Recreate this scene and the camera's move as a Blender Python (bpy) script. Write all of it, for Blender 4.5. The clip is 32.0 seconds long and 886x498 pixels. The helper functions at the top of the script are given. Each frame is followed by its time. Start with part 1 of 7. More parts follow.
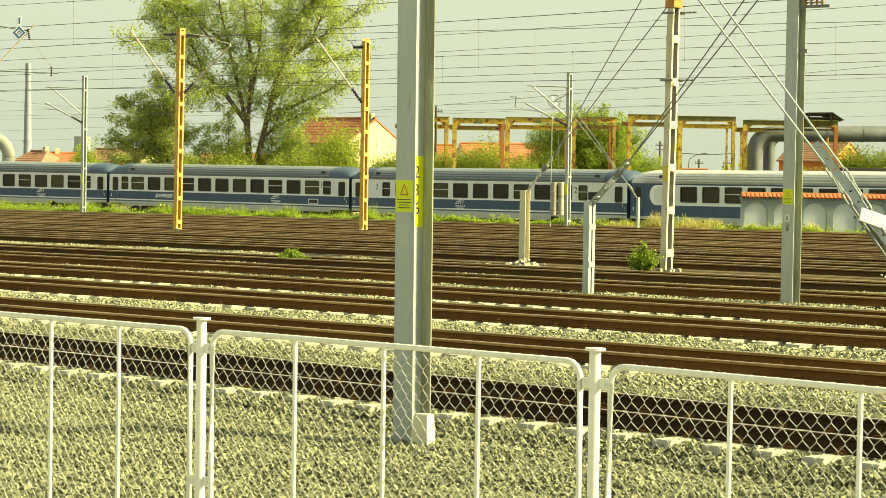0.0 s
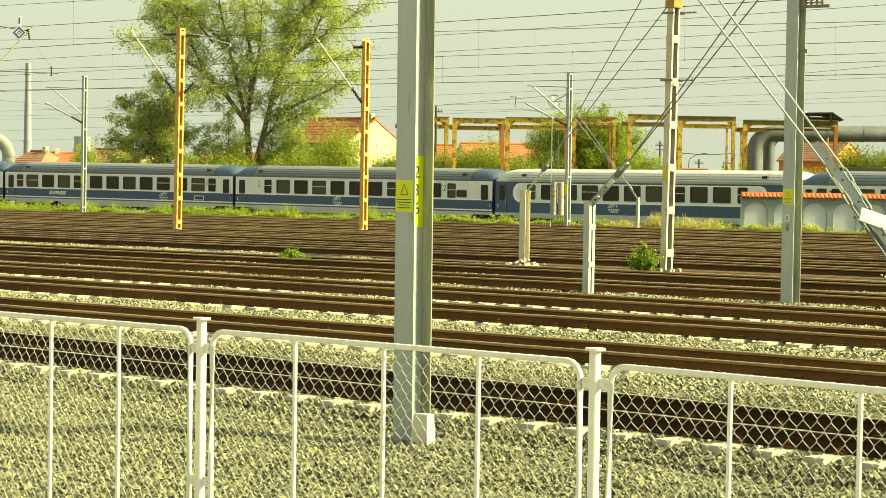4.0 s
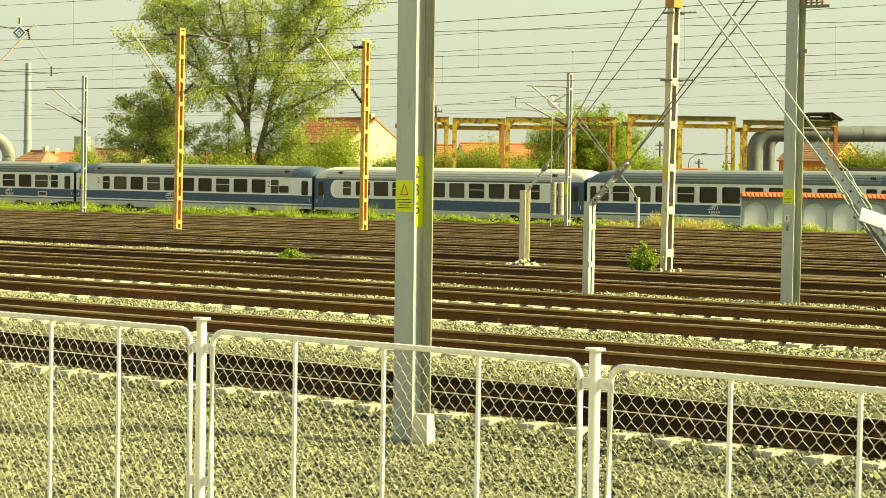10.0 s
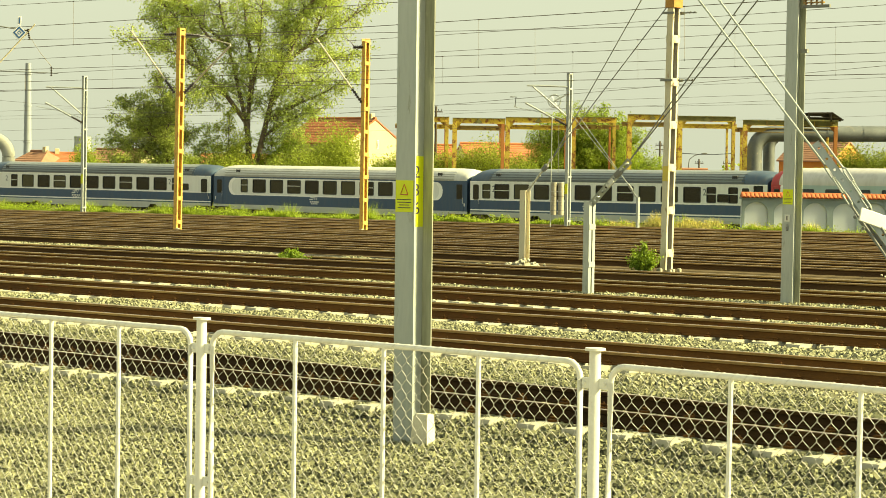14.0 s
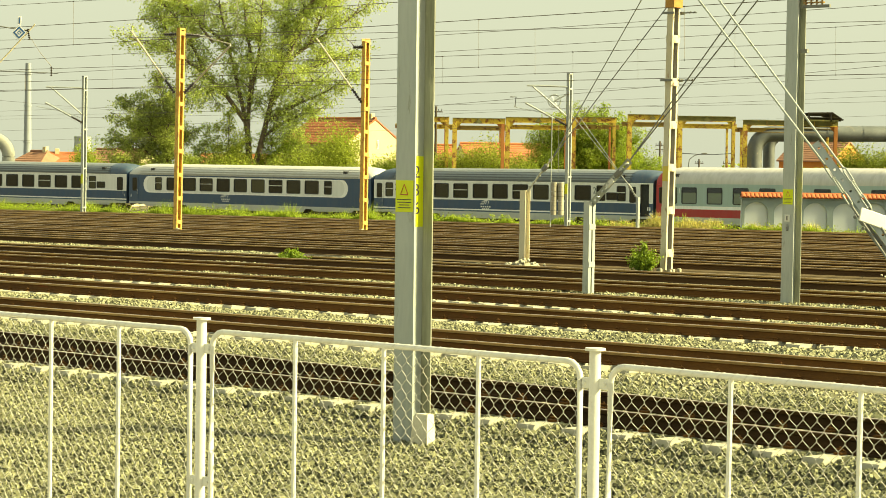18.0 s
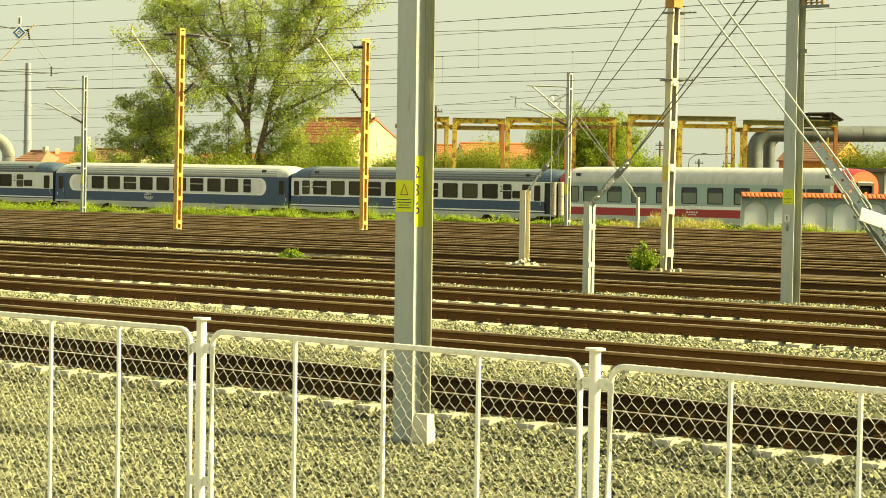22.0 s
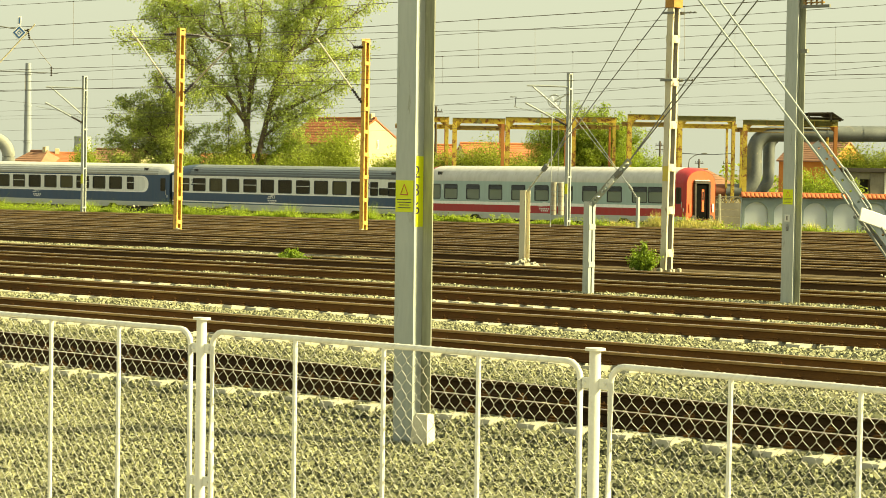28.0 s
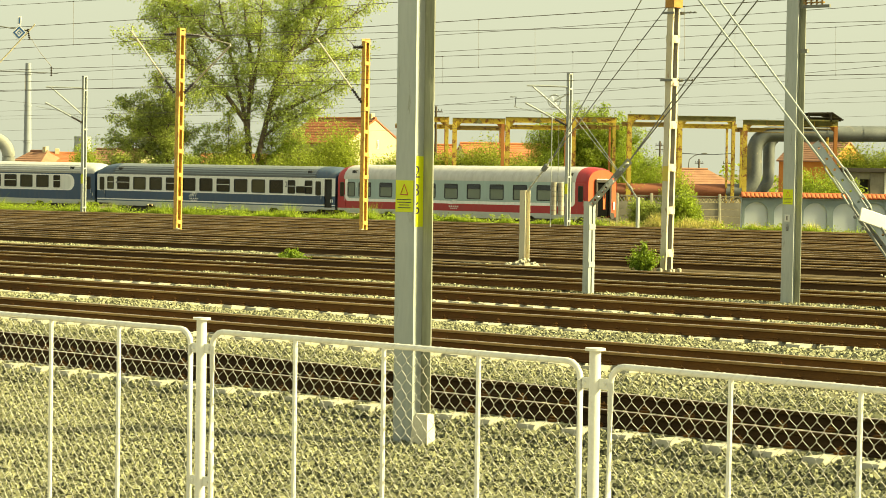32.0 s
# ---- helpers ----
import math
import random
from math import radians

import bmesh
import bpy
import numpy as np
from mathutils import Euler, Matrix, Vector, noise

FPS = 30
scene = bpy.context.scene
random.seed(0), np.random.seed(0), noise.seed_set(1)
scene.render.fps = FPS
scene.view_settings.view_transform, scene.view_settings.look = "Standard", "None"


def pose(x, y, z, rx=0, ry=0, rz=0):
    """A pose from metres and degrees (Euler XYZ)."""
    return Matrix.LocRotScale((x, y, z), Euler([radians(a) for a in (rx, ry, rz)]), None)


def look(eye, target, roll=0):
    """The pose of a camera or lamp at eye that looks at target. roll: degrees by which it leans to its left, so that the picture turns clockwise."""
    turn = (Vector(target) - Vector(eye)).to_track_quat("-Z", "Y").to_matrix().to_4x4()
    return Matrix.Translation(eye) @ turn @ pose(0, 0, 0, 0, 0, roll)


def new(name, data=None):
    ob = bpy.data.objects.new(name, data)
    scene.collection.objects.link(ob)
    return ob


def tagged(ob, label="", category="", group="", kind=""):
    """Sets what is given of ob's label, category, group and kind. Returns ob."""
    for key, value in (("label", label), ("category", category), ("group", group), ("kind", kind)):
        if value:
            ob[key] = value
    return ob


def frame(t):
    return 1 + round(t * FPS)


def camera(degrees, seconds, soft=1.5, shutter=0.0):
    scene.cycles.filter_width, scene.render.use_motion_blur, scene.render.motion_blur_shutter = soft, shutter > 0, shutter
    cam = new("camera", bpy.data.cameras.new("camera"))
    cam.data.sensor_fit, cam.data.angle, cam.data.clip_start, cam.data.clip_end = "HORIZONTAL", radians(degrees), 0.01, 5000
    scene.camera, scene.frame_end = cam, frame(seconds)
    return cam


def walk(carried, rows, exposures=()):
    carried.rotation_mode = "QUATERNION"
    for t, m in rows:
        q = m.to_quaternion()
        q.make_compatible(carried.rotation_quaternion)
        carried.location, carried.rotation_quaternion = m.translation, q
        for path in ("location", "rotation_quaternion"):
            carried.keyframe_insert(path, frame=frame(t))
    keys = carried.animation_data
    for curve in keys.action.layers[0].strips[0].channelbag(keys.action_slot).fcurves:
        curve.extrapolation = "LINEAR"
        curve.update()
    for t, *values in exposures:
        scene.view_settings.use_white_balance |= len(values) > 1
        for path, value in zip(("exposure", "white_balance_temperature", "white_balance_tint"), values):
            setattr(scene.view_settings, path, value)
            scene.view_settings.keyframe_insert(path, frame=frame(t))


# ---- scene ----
cam = camera(20.663, 32.0, soft=0.5)
EYE = (0.0, 0.0, 2.63)
VIEW = look(EYE, (0.0, 0.99943, 2.63 - 0.03370), 0.9036)
walk(cam, [(0.0, VIEW), (32.0, VIEW)], [(0.0, 1.46, 7450, -9), (13.0, 1.44, 7850, -8), (32.0, 1.42, 8050, -7)])

# ---- daylight: hazy low sun from the side of the yard ----
SUN_AZ, SUN_EL = 99.0, 31.0            # degrees, clockwise from +Y, and above the horizon
world = bpy.data.worlds.new("hazy_sky")
scene.world = world
world.use_nodes = True
wt = world.node_tree
bg = wt.nodes["Background"]
sky = wt.nodes.new("ShaderNodeTexSky")
sky.sky_type = "NISHITA"
sky.sun_disc = False
sky.sun_elevation = radians(SUN_EL)
sky.sun_rotation = radians(SUN_AZ)
sky.altitude, sky.air_density, sky.dust_density, sky.ozone_density = 100, 1.0, 6.0, 1.0
haze = wt.nodes.new("ShaderNodeMix")
haze.data_type = "RGBA"
haze.inputs["Factor"].default_value = 0.6
haze.inputs["B"].default_value = (6.95, 7.2, 6.5, 1)
wt.links.new(sky.outputs["Color"], haze.inputs["A"])
wt.links.new(haze.outputs["Result"], bg.inputs["Color"])
bg.inputs["Strength"].default_value = 0.058
sun = new("sun", bpy.data.lights.new("sun", "SUN"))
sun.data.energy, sun.data.angle, sun.data.color = 5.0, radians(8.0), (1.0, 0.88, 0.55)
sun.matrix_world = look((0, 0, 0), (-math.sin(radians(SUN_AZ)) * math.cos(radians(SUN_EL)),
                                    -math.cos(radians(SUN_AZ)) * math.cos(radians(SUN_EL)), -math.sin(radians(SUN_EL))))


# ---- mesh builder ----
class Shape:
    """Vertices and faces, turned into one mesh object at the end."""

    def __init__(self):
        self.v, self.f = [], []

    def add(self, verts, faces):
        n = len(self.v)
        self.v += [tuple(p) for p in verts]
        self.f += [tuple(i + n for i in q) for q in faces]
        return self

    def box(self, x0, y0, z0, x1, y1, z1, b=0.0):
        if b <= 0:
            return self.add([(x0, y0, z0), (x1, y0, z0), (x1, y1, z0), (x0, y1, z0), (x0, y0, z1), (x1, y0, z1), (x1, y1, z1), (x0, y1, z1)],
                            [(3, 2, 1, 0), (4, 5, 6, 7), (0, 1, 5, 4), (1, 2, 6, 5), (2, 3, 7, 6), (3, 0, 4, 7)])
        rings = []
        for z, d in ((z0, b), (z0 + b, 0), (z1 - b, 0), (z1, b)):
            rings.append([(x0 + b, y0 + d, z), (x1 - b, y0 + d, z), (x1 - d, y0 + b, z), (x1 - d, y1 - b, z),
                          (x1 - b, y1 - d, z), (x0 + b, y1 - d, z), (x0 + d, y1 - b, z), (x0 + d, y0 + b, z)])
        return self.loft(rings)

    def loft(self, rings, closed=True, caps=True):
        k = len(rings[0])
        v = [p for r in rings for p in r]
        f = []
        for i in range(len(rings) - 1):
            for j in range(k if closed else k - 1):
                a, b = i * k + j, i * k + (j + 1) % k
                f.append((a, b, b + k, a + k))
        if caps and closed:
            f.append(tuple(range(k - 1, -1, -1)))
            f.append(tuple((len(rings) - 1) * k + j for j in range(k)))
        return self.add(v, f)

    def tube(self, pts, r, n=8, r2=None, caps=True):
        """A round bar along points; r to r2."""
        pts = [Vector(p) for p in pts]
        rings = []
        for i, p in enumerate(pts):
            d = (pts[min(i + 1, len(pts) - 1)] - pts[max(i - 1, 0)]).normalized()
            side = d.cross(Vector((0, 0, 1)))
            if side.length < 1e-3:
                side = d.cross(Vector((0, 1, 0)))
            side.normalize()
            up = side.cross(d)
            rad = r if r2 is None else r + (r2 - r) * i / (len(pts) - 1)
            rings.append([p + rad * (math.cos(a) * side + math.sin(a) * up) for a in (2 * math.pi * j / n for j in range(n))])
        return self.loft(rings, caps=caps)

    def prism(self, outline, axis, a, b):
        """An outline of 2D points drawn out from a to b along x, y or z."""
        def put(p, t):
            return {"x": (t, p[0], p[1]), "y": (p[0], t, p[1]), "z": (p[0], p[1], t)}[axis]
        return self.loft([[put(p, a) for p in outline], [put(p, b) for p in outline]])

    def turned(self, m):
        self.v = [tuple(m @ Vector(p)) for p in self.v]
        return self

    def mesh(self, name, mat, smooth=True, angle=40):
        me = bpy.data.meshes.new(name)
        me.from_pydata(self.v, [], self.f)
        bm = bmesh.new()
        bm.from_mesh(me)
        bmesh.ops.recalc_face_normals(bm, faces=bm.faces)
        bm.to_mesh(me)
        bm.free()
        for m in (mat if isinstance(mat, (list, tuple)) else [mat]):
            me.materials.append(m)
        if smooth:
            me.polygons.foreach_set("use_smooth", [True] * len(me.polygons))
            me.set_sharp_from_angle(angle=radians(angle))
        return me


def empty(name, m=None, label="", category="", group="", kind=""):
    ob = new(name)
    ob.empty_display_size = 0.2
    if m is not None:
        ob.matrix_world = m
    return tagged(ob, label, category, group, kind)


def part(name, shape, mat, parent, label="", smooth=True, m=None):
    """One mesh object under a thing or part (in its space)."""
    me = shape if isinstance(shape, bpy.types.Mesh) else shape.mesh(name, mat, smooth)
    ob = new(name, me)
    ob.parent = parent
    if m is not None:
        ob.matrix_basis = m
    return tagged(ob, label)


def thing(name, shape, mat, label, category, group="", kind="", m=None, smooth=True):
    ob = new(name, shape.mesh(name, mat, smooth))
    if m is not None:
        ob.matrix_world = m
    return tagged(ob, label, category, group, kind)


def bulk(name, verts, faces, mat, smooth=False):
    """A large mesh from arrays of equal polygons."""
    me = bpy.data.meshes.new(name)
    k = faces.shape[1]
    me.vertices.add(len(verts))
    me.vertices.foreach_set("co", verts.astype(np.float32).ravel())
    me.loops.add(faces.size)
    me.loops.foreach_set("vertex_index", faces.astype(np.int32).ravel())
    me.polygons.add(len(faces))
    me.polygons.foreach_set("loop_start", np.arange(0, faces.size, k, dtype=np.int32))
    me.update(calc_edges=True)
    me.validate()
    me.materials.append(mat)
    me.polygons.foreach_set("use_smooth", [smooth] * len(me.polygons))
    return me


# ---- materials ----
def surf(name, c1, c2=None, scale=6.0, rough=0.7, metal=0.0, bump=0.15, fine=60.0, c3=None, stain=0.0, spec=0.5, stretch=(1, 1, 1), dist=0.01, island=0.0):
    """A surface of two tones mixed by noise at two scales, with an optional stain colour and fine relief."""
    m = bpy.data.materials.new(name)
    m.use_nodes = True
    t = m.node_tree
    n, l = t.nodes, t.links
    p = n["Principled BSDF"]
    p.inputs["Roughness"].default_value, p.inputs["Metallic"].default_value = rough, metal
    p.inputs["Specular IOR Level"].default_value = spec
    co = n.new("ShaderNodeTexCoord")
    mp = n.new("ShaderNodeMapping")
    mp.inputs["Scale"].default_value = stretch
    l.new(co.outputs["Object"], mp.inputs["Vector"])
    c2 = c2 or tuple(x * 0.75 for x in c1)
    big, small = n.new("ShaderNodeTexNoise"), n.new("ShaderNodeTexNoise")
    big.inputs["Scale"].default_value, big.inputs["Detail"].default_value = scale, 5
    small.inputs["Scale"].default_value, small.inputs["Detail"].default_value = fine, 4
    for q in (big, small):
        l.new(mp.outputs["Vector"], q.inputs["Vector"])
    add = n.new("ShaderNodeMath")
    add.operation = "MULTIPLY_ADD"
    l.new(small.outputs["Fac"], add.inputs[0])
    add.inputs[1].default_value = 0.5
    l.new(big.outputs["Fac"], add.inputs[2])
    ramp = n.new("ShaderNodeMapRange")
    ramp.inputs["From Min"].default_value, ramp.inputs["From Max"].default_value = 0.5, 1.0
    l.new(add.outputs[0], ramp.inputs["Value"])
    mix = n.new("ShaderNodeMix")
    mix.data_type = "RGBA"
    mix.inputs["A"].default_value, mix.inputs["B"].default_value = (*c1, 1), (*c2, 1)
    l.new(ramp.outputs["Result"], mix.inputs["Factor"])
    out = mix.outputs["Result"]
    if c3:
        s = n.new("ShaderNodeTexNoise")
        s.inputs["Scale"].default_value, s.inputs["Detail"].default_value, s.inputs["Roughness"].default_value = scale * 2.3, 6, 0.65
        l.new(mp.outputs["Vector"], s.inputs["Vector"])
        r = n.new("ShaderNodeMapRange")
        r.inputs["From Min"].default_value, r.inputs["From Max"].default_value = 0.62 - 0.3 * stain, 0.72 - 0.3 * stain
        l.new(s.outputs["Fac"], r.inputs["Value"])
        mix2 = n.new("ShaderNodeMix")
        mix2.data_type = "RGBA"
        mix2.inputs["B"].default_value = (*c3, 1)
        l.new(r.outputs["Result"], mix2.inputs["Factor"])
        l.new(out, mix2.inputs["A"])
        out = mix2.outputs["Result"]
    if island:
        g = n.new("ShaderNodeNewGeometry")
        hs = n.new("ShaderNodeHueSaturation")
        mr = n.new("ShaderNodeMapRange")
        mr.inputs["To Min"].default_value, mr.inputs["To Max"].default_value = 1 - island, 1 + island
        l.new(g.outputs["Random Per Island"], mr.inputs["Value"])
        l.new(mr.outputs["Result"], hs.inputs["Value"])
        l.new(out, hs.inputs["Color"])
        out = hs.outputs["Color"]
    l.new(out, p.inputs["Base Color"])
    if bump:
        b = n.new("ShaderNodeBump")
        b.inputs["Strength"].default_value, b.inputs["Distance"].default_value = bump, dist
        l.new(add.outputs[0], b.inputs["Height"])
        l.new(b.outputs["Normal"], p.inputs["Normal"])
    return m


STEEL = surf("galvanised_steel", (0.42, 0.45, 0.43), (0.32, 0.35, 0.335), 3.0, 0.5, 0.35, 0.05, 25, c3=(0.2, 0.21, 0.15), stain=0.04, stretch=(1, 1, 0.22))
# weather streaks, plus the far flange's shade put into a darker steel
STEEL_SHADED = surf("shaded_streaked_steel", (0.29, 0.3, 0.245), (0.15, 0.157, 0.12), 7.0, 0.7, 0.15, 0.1, 40, c3=(0.34, 0.35, 0.27), stain=0.05, stretch=(1, 1, 0.12))
STEEL_OLD = surf("dull_galvanised_steel", (0.26, 0.27, 0.26), (0.19, 0.2, 0.19), 3.0, 0.55, 0.3, 0.05, 25)
STEEL_DARK = surf("weathered_steel", (0.22, 0.23, 0.22), (0.14, 0.14, 0.13), 4.0, 0.6, 0.3, 0.1, 40)
WHITE = surf("white_fence_paint", (0.66, 0.66, 0.61), (0.56, 0.55, 0.5), 5.0, 0.45, 0.0, 0.06, 60, c3=(0.5, 0.42, 0.3), stain=-0.1)
ZINC_WIRE = surf("zinc_wire", (0.62, 0.61, 0.56), (0.45, 0.44, 0.4), 30.0, 0.45, 0.3, 0.0)
RUST_RAIL = surf("rail_rust", (0.17, 0.074, 0.016), (0.07, 0.032, 0.008), 3.0, 0.75, 0.1, 0.2, 50, c3=(0.2, 0.05, 0.016), stain=-0.02, spec=0.2, stretch=(0.25, 1, 1))
DARK_RAIL = surf("dark_rail", (0.05, 0.026, 0.008), (0.022, 0.012, 0.004), 3.0, 0.65, 0.1, 0.15, 50, c3=(0.13, 0.05, 0.016), stain=-0.05, spec=0.12, stretch=(0.25, 1, 1))
# RUST_RAIL darkened for far tracks: shade on the rail sides is in this colour
SIDING_RAIL = surf("shaded_siding_rust", (0.1, 0.052, 0.018), (0.05, 0.027, 0.011), 3.0, 0.8, 0.1, 0.15, 50, c3=(0.14, 0.05, 0.018), stain=-0.04, spec=0.15, stretch=(0.25, 1, 1))
# rust lighter than the webs: light caught by the head is put into colour
HEAD_LIT = surf("lit_head_rust", (0.36, 0.23, 0.08), (0.14, 0.08, 0.025), 2.0, 0.6, 0.25, 0.1, 40, c3=(0.3, 0.12, 0.05), stain=0.0, stretch=(0.2, 1, 1))
RAIL_HEAD = surf("rail_tread", (0.5, 0.44, 0.36), (0.34, 0.26, 0.19), 2.0, 0.38, 0.6, 0.03, 30, stretch=(0.3, 1, 1))
CONCRETE = surf("sleeper_concrete", (0.42, 0.4, 0.31), (0.3, 0.285, 0.215), 4.0, 0.9, 0.0, 0.25, 50, c3=(0.25, 0.2, 0.14), stain=0.1)
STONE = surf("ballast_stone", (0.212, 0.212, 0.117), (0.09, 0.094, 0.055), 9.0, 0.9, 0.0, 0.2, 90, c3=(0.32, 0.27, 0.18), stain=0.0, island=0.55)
# STONE made about 1.4 times lighter: brightness of the far bands put into colour
STONE_PALE = surf("brightened_ballast_stone", (0.3, 0.29, 0.175), (0.14, 0.142, 0.088), 9.0, 0.9, 0.0, 0.2, 90, c3=(0.4, 0.35, 0.24), stain=0.0, island=0.5)
# near black: the shade between loose stones is put into the bed's colour
BED = surf("shaded_ballast_bed", (0.05, 0.045, 0.03), (0.02, 0.018, 0.013), 14.0, 0.95, 0.0, 1.0, 40, c3=(0.2, 0.18, 0.12), stain=0.1, dist=0.05)
FAR_BED = surf("yard_ballast", (0.125, 0.093, 0.052), (0.062, 0.045, 0.026), 6.0, 0.95, 0.0, 0.6, 30, c3=(0.2, 0.165, 0.1), stain=0.0, dist=0.03, spec=0.08)
DIRTY = surf("oily_sleeper", (0.13, 0.1, 0.06), (0.08, 0.06, 0.036), 3.0, 0.95, 0.0, 0.2, 30, c3=(0.24, 0.2, 0.13), stain=0.0, spec=0.08)
YELLOW_MAST = surf("yellow_mast_paint", (0.62, 0.40, 0.09), (0.52, 0.30, 0.06), 3.0, 0.6, 0.0, 0.15, 40, c3=(0.34, 0.14, 0.04), stain=0.28)
CREAM_MAST = surf("cream_mast_paint", (0.6, 0.56, 0.42), (0.48, 0.43, 0.3), 3.0, 0.6, 0.0, 0.15, 40, c3=(0.25, 0.11, 0.04), stain=0.15, stretch=(1, 1, 0.3))
SIGN_YELLOW = surf("sign_yellow", (0.62, 0.68, 0.02), (0.58, 0.63, 0.02), 4, 0.5, 0, 0.0)
SIGN_BLACK = surf("sign_black", (0.03, 0.03, 0.03), (0.05, 0.04, 0.04), 8, 0.5, 0, 0.0)
SIGN_RED = surf("sign_red", (0.5, 0.12, 0.03), (0.4, 0.1, 0.03), 8, 0.5, 0, 0.0)
SIGN_WHITE = surf("sign_white", (0.82, 0.82, 0.8), (0.76, 0.76, 0.74), 5, 0.4, 0, 0.0)
SIGN_BLUE = surf("sign_blue", (0.02, 0.09, 0.26), (0.03, 0.11, 0.28), 5, 0.4, 0, 0.0)
WIRE = surf("overhead_wire", (0.15, 0.13, 0.1), (0.22, 0.19, 0.14), 10, 0.6, 0.4, 0)
SOIL = surf("yard_soil", (0.16, 0.13, 0.08), (0.09, 0.075, 0.045), 2.0, 0.95, 0.0, 0.5, 20, c3=(0.09, 0.12, 0.03), stain=0.2)

# ---- lie of the land: a level yard, then a bank down to the lower running line ----
EDGE_Y, EDGE_SLOPE, DROP = 113.5, math.tan(radians(26.0)), 1.72
RAIL_Z = 0.18                           # top of rail in the yard, over the ballast


def land(x, y):
    d = (y - (EDGE_Y - EDGE_SLOPE * x)) * math.cos(radians(26.0))
    return -DROP * min(1.0, max(0.0, d / 4.0))


def build_ground():
    s = Shape()
    c, q = math.cos(radians(26.0)), math.sin(radians(26.0))
    us = [-3000, -800, -250, -100] + list(range(-60, 61, 6)) + [100, 250, 800, 3000]
    ds = [-3000, -500, -160, -60, -20, -3, 0, 1, 2, 3, 4, 5.5, 20, 60, 160, 500, 3000]
    v, f = [], []
    for d in ds:
        for u in us:
            x, y = u * c + d * q, EDGE_Y - u * q + d * c
            v.append((x, y, land(x, y) - (0.25 if d < -1 else 0.03)))
    k = len(us)
    for i in range(len(ds) - 1):
        for j in range(k - 1):
            f.append((i * k + j, i * k + j + 1, (i + 1) * k + j + 1, (i + 1) * k + j))
    s.add(v, f)
    return thing("ground", s, SOIL, "brown earth and ballast of a wide railway yard", "ground", kind="structure")


build_ground()

# ---- yard tracks ----
# distance ahead of each track's middle where it crosses the line of sight, and its heading
TRACKS = [(27.44, 44.4), (35.65, 41.1), (42.97, 39.4), (49.06, 39.5), (55.64, 37.2), (61.68, 35.6), (70.3, 34.8), (74.4, 34.0), (79.2, 33.1), (82.6, 32.3),
          (87.2, 31.5), (90.2, 30.7), (94.7, 29.9), (99.3, 29.0), (103.9, 28.1), (108.5, 27.2)]
RAIL_OUTLINE = [(-0.075, 0), (0.075, 0), (0.075, 0.012), (0.02, 0.028), (0.009, 0.045), (0.009, 0.12), (0.034, 0.135), (0.036, 0.166),
                (0.028, 0.172), (-0.028, 0.172), (-0.036, 0.166), (-0.034, 0.135), (-0.009, 0.12), (-0.009, 0.045), (-0.02, 0.028), (-0.075, 0.012)]


def sleeper_shape():
    s = Shape()
    rings = []
    for x, w, h in ((-1.3, 0.13, 0.0), (-1.28, 0.14, 0.03), (-0.5, 0.13, 0.02), (-0.3, 0.11, -0.03), (0.3, 0.11, -0.03), (0.5, 0.13, 0.02), (1.28, 0.14, 0.03), (1.3, 0.13, 0.0)):
        rings.append([(x, -w, -0.16), (x, w, -0.16), (x, w * 0.85, h), (x, -w * 0.85, h)])
    return s.loft(rings).turned(pose(0, 0, 0, 0, 0, 90))


def clip_shape():
    s = Shape()
    for side in (-1, 1):
        for y in (-0.7525, 0.7525):
            s.box(-0.05, y + side * 0.115 - 0.045, 0.02, 0.05, y + side * 0.115 + 0.045, 0.05, 0.008)
            s.tube([(-0.035, y + side * 0.075, 0.05), (-0.035, y + side * 0.12, 0.075), (0.035, y + side * 0.12, 0.075), (0.035, y + side * 0.075, 0.05)], 0.011, 5)
            s.tube([(0, y + side * 0.11, 0.04), (0, y + side * 0.11, 0.1)], 0.013, 6)
    return s


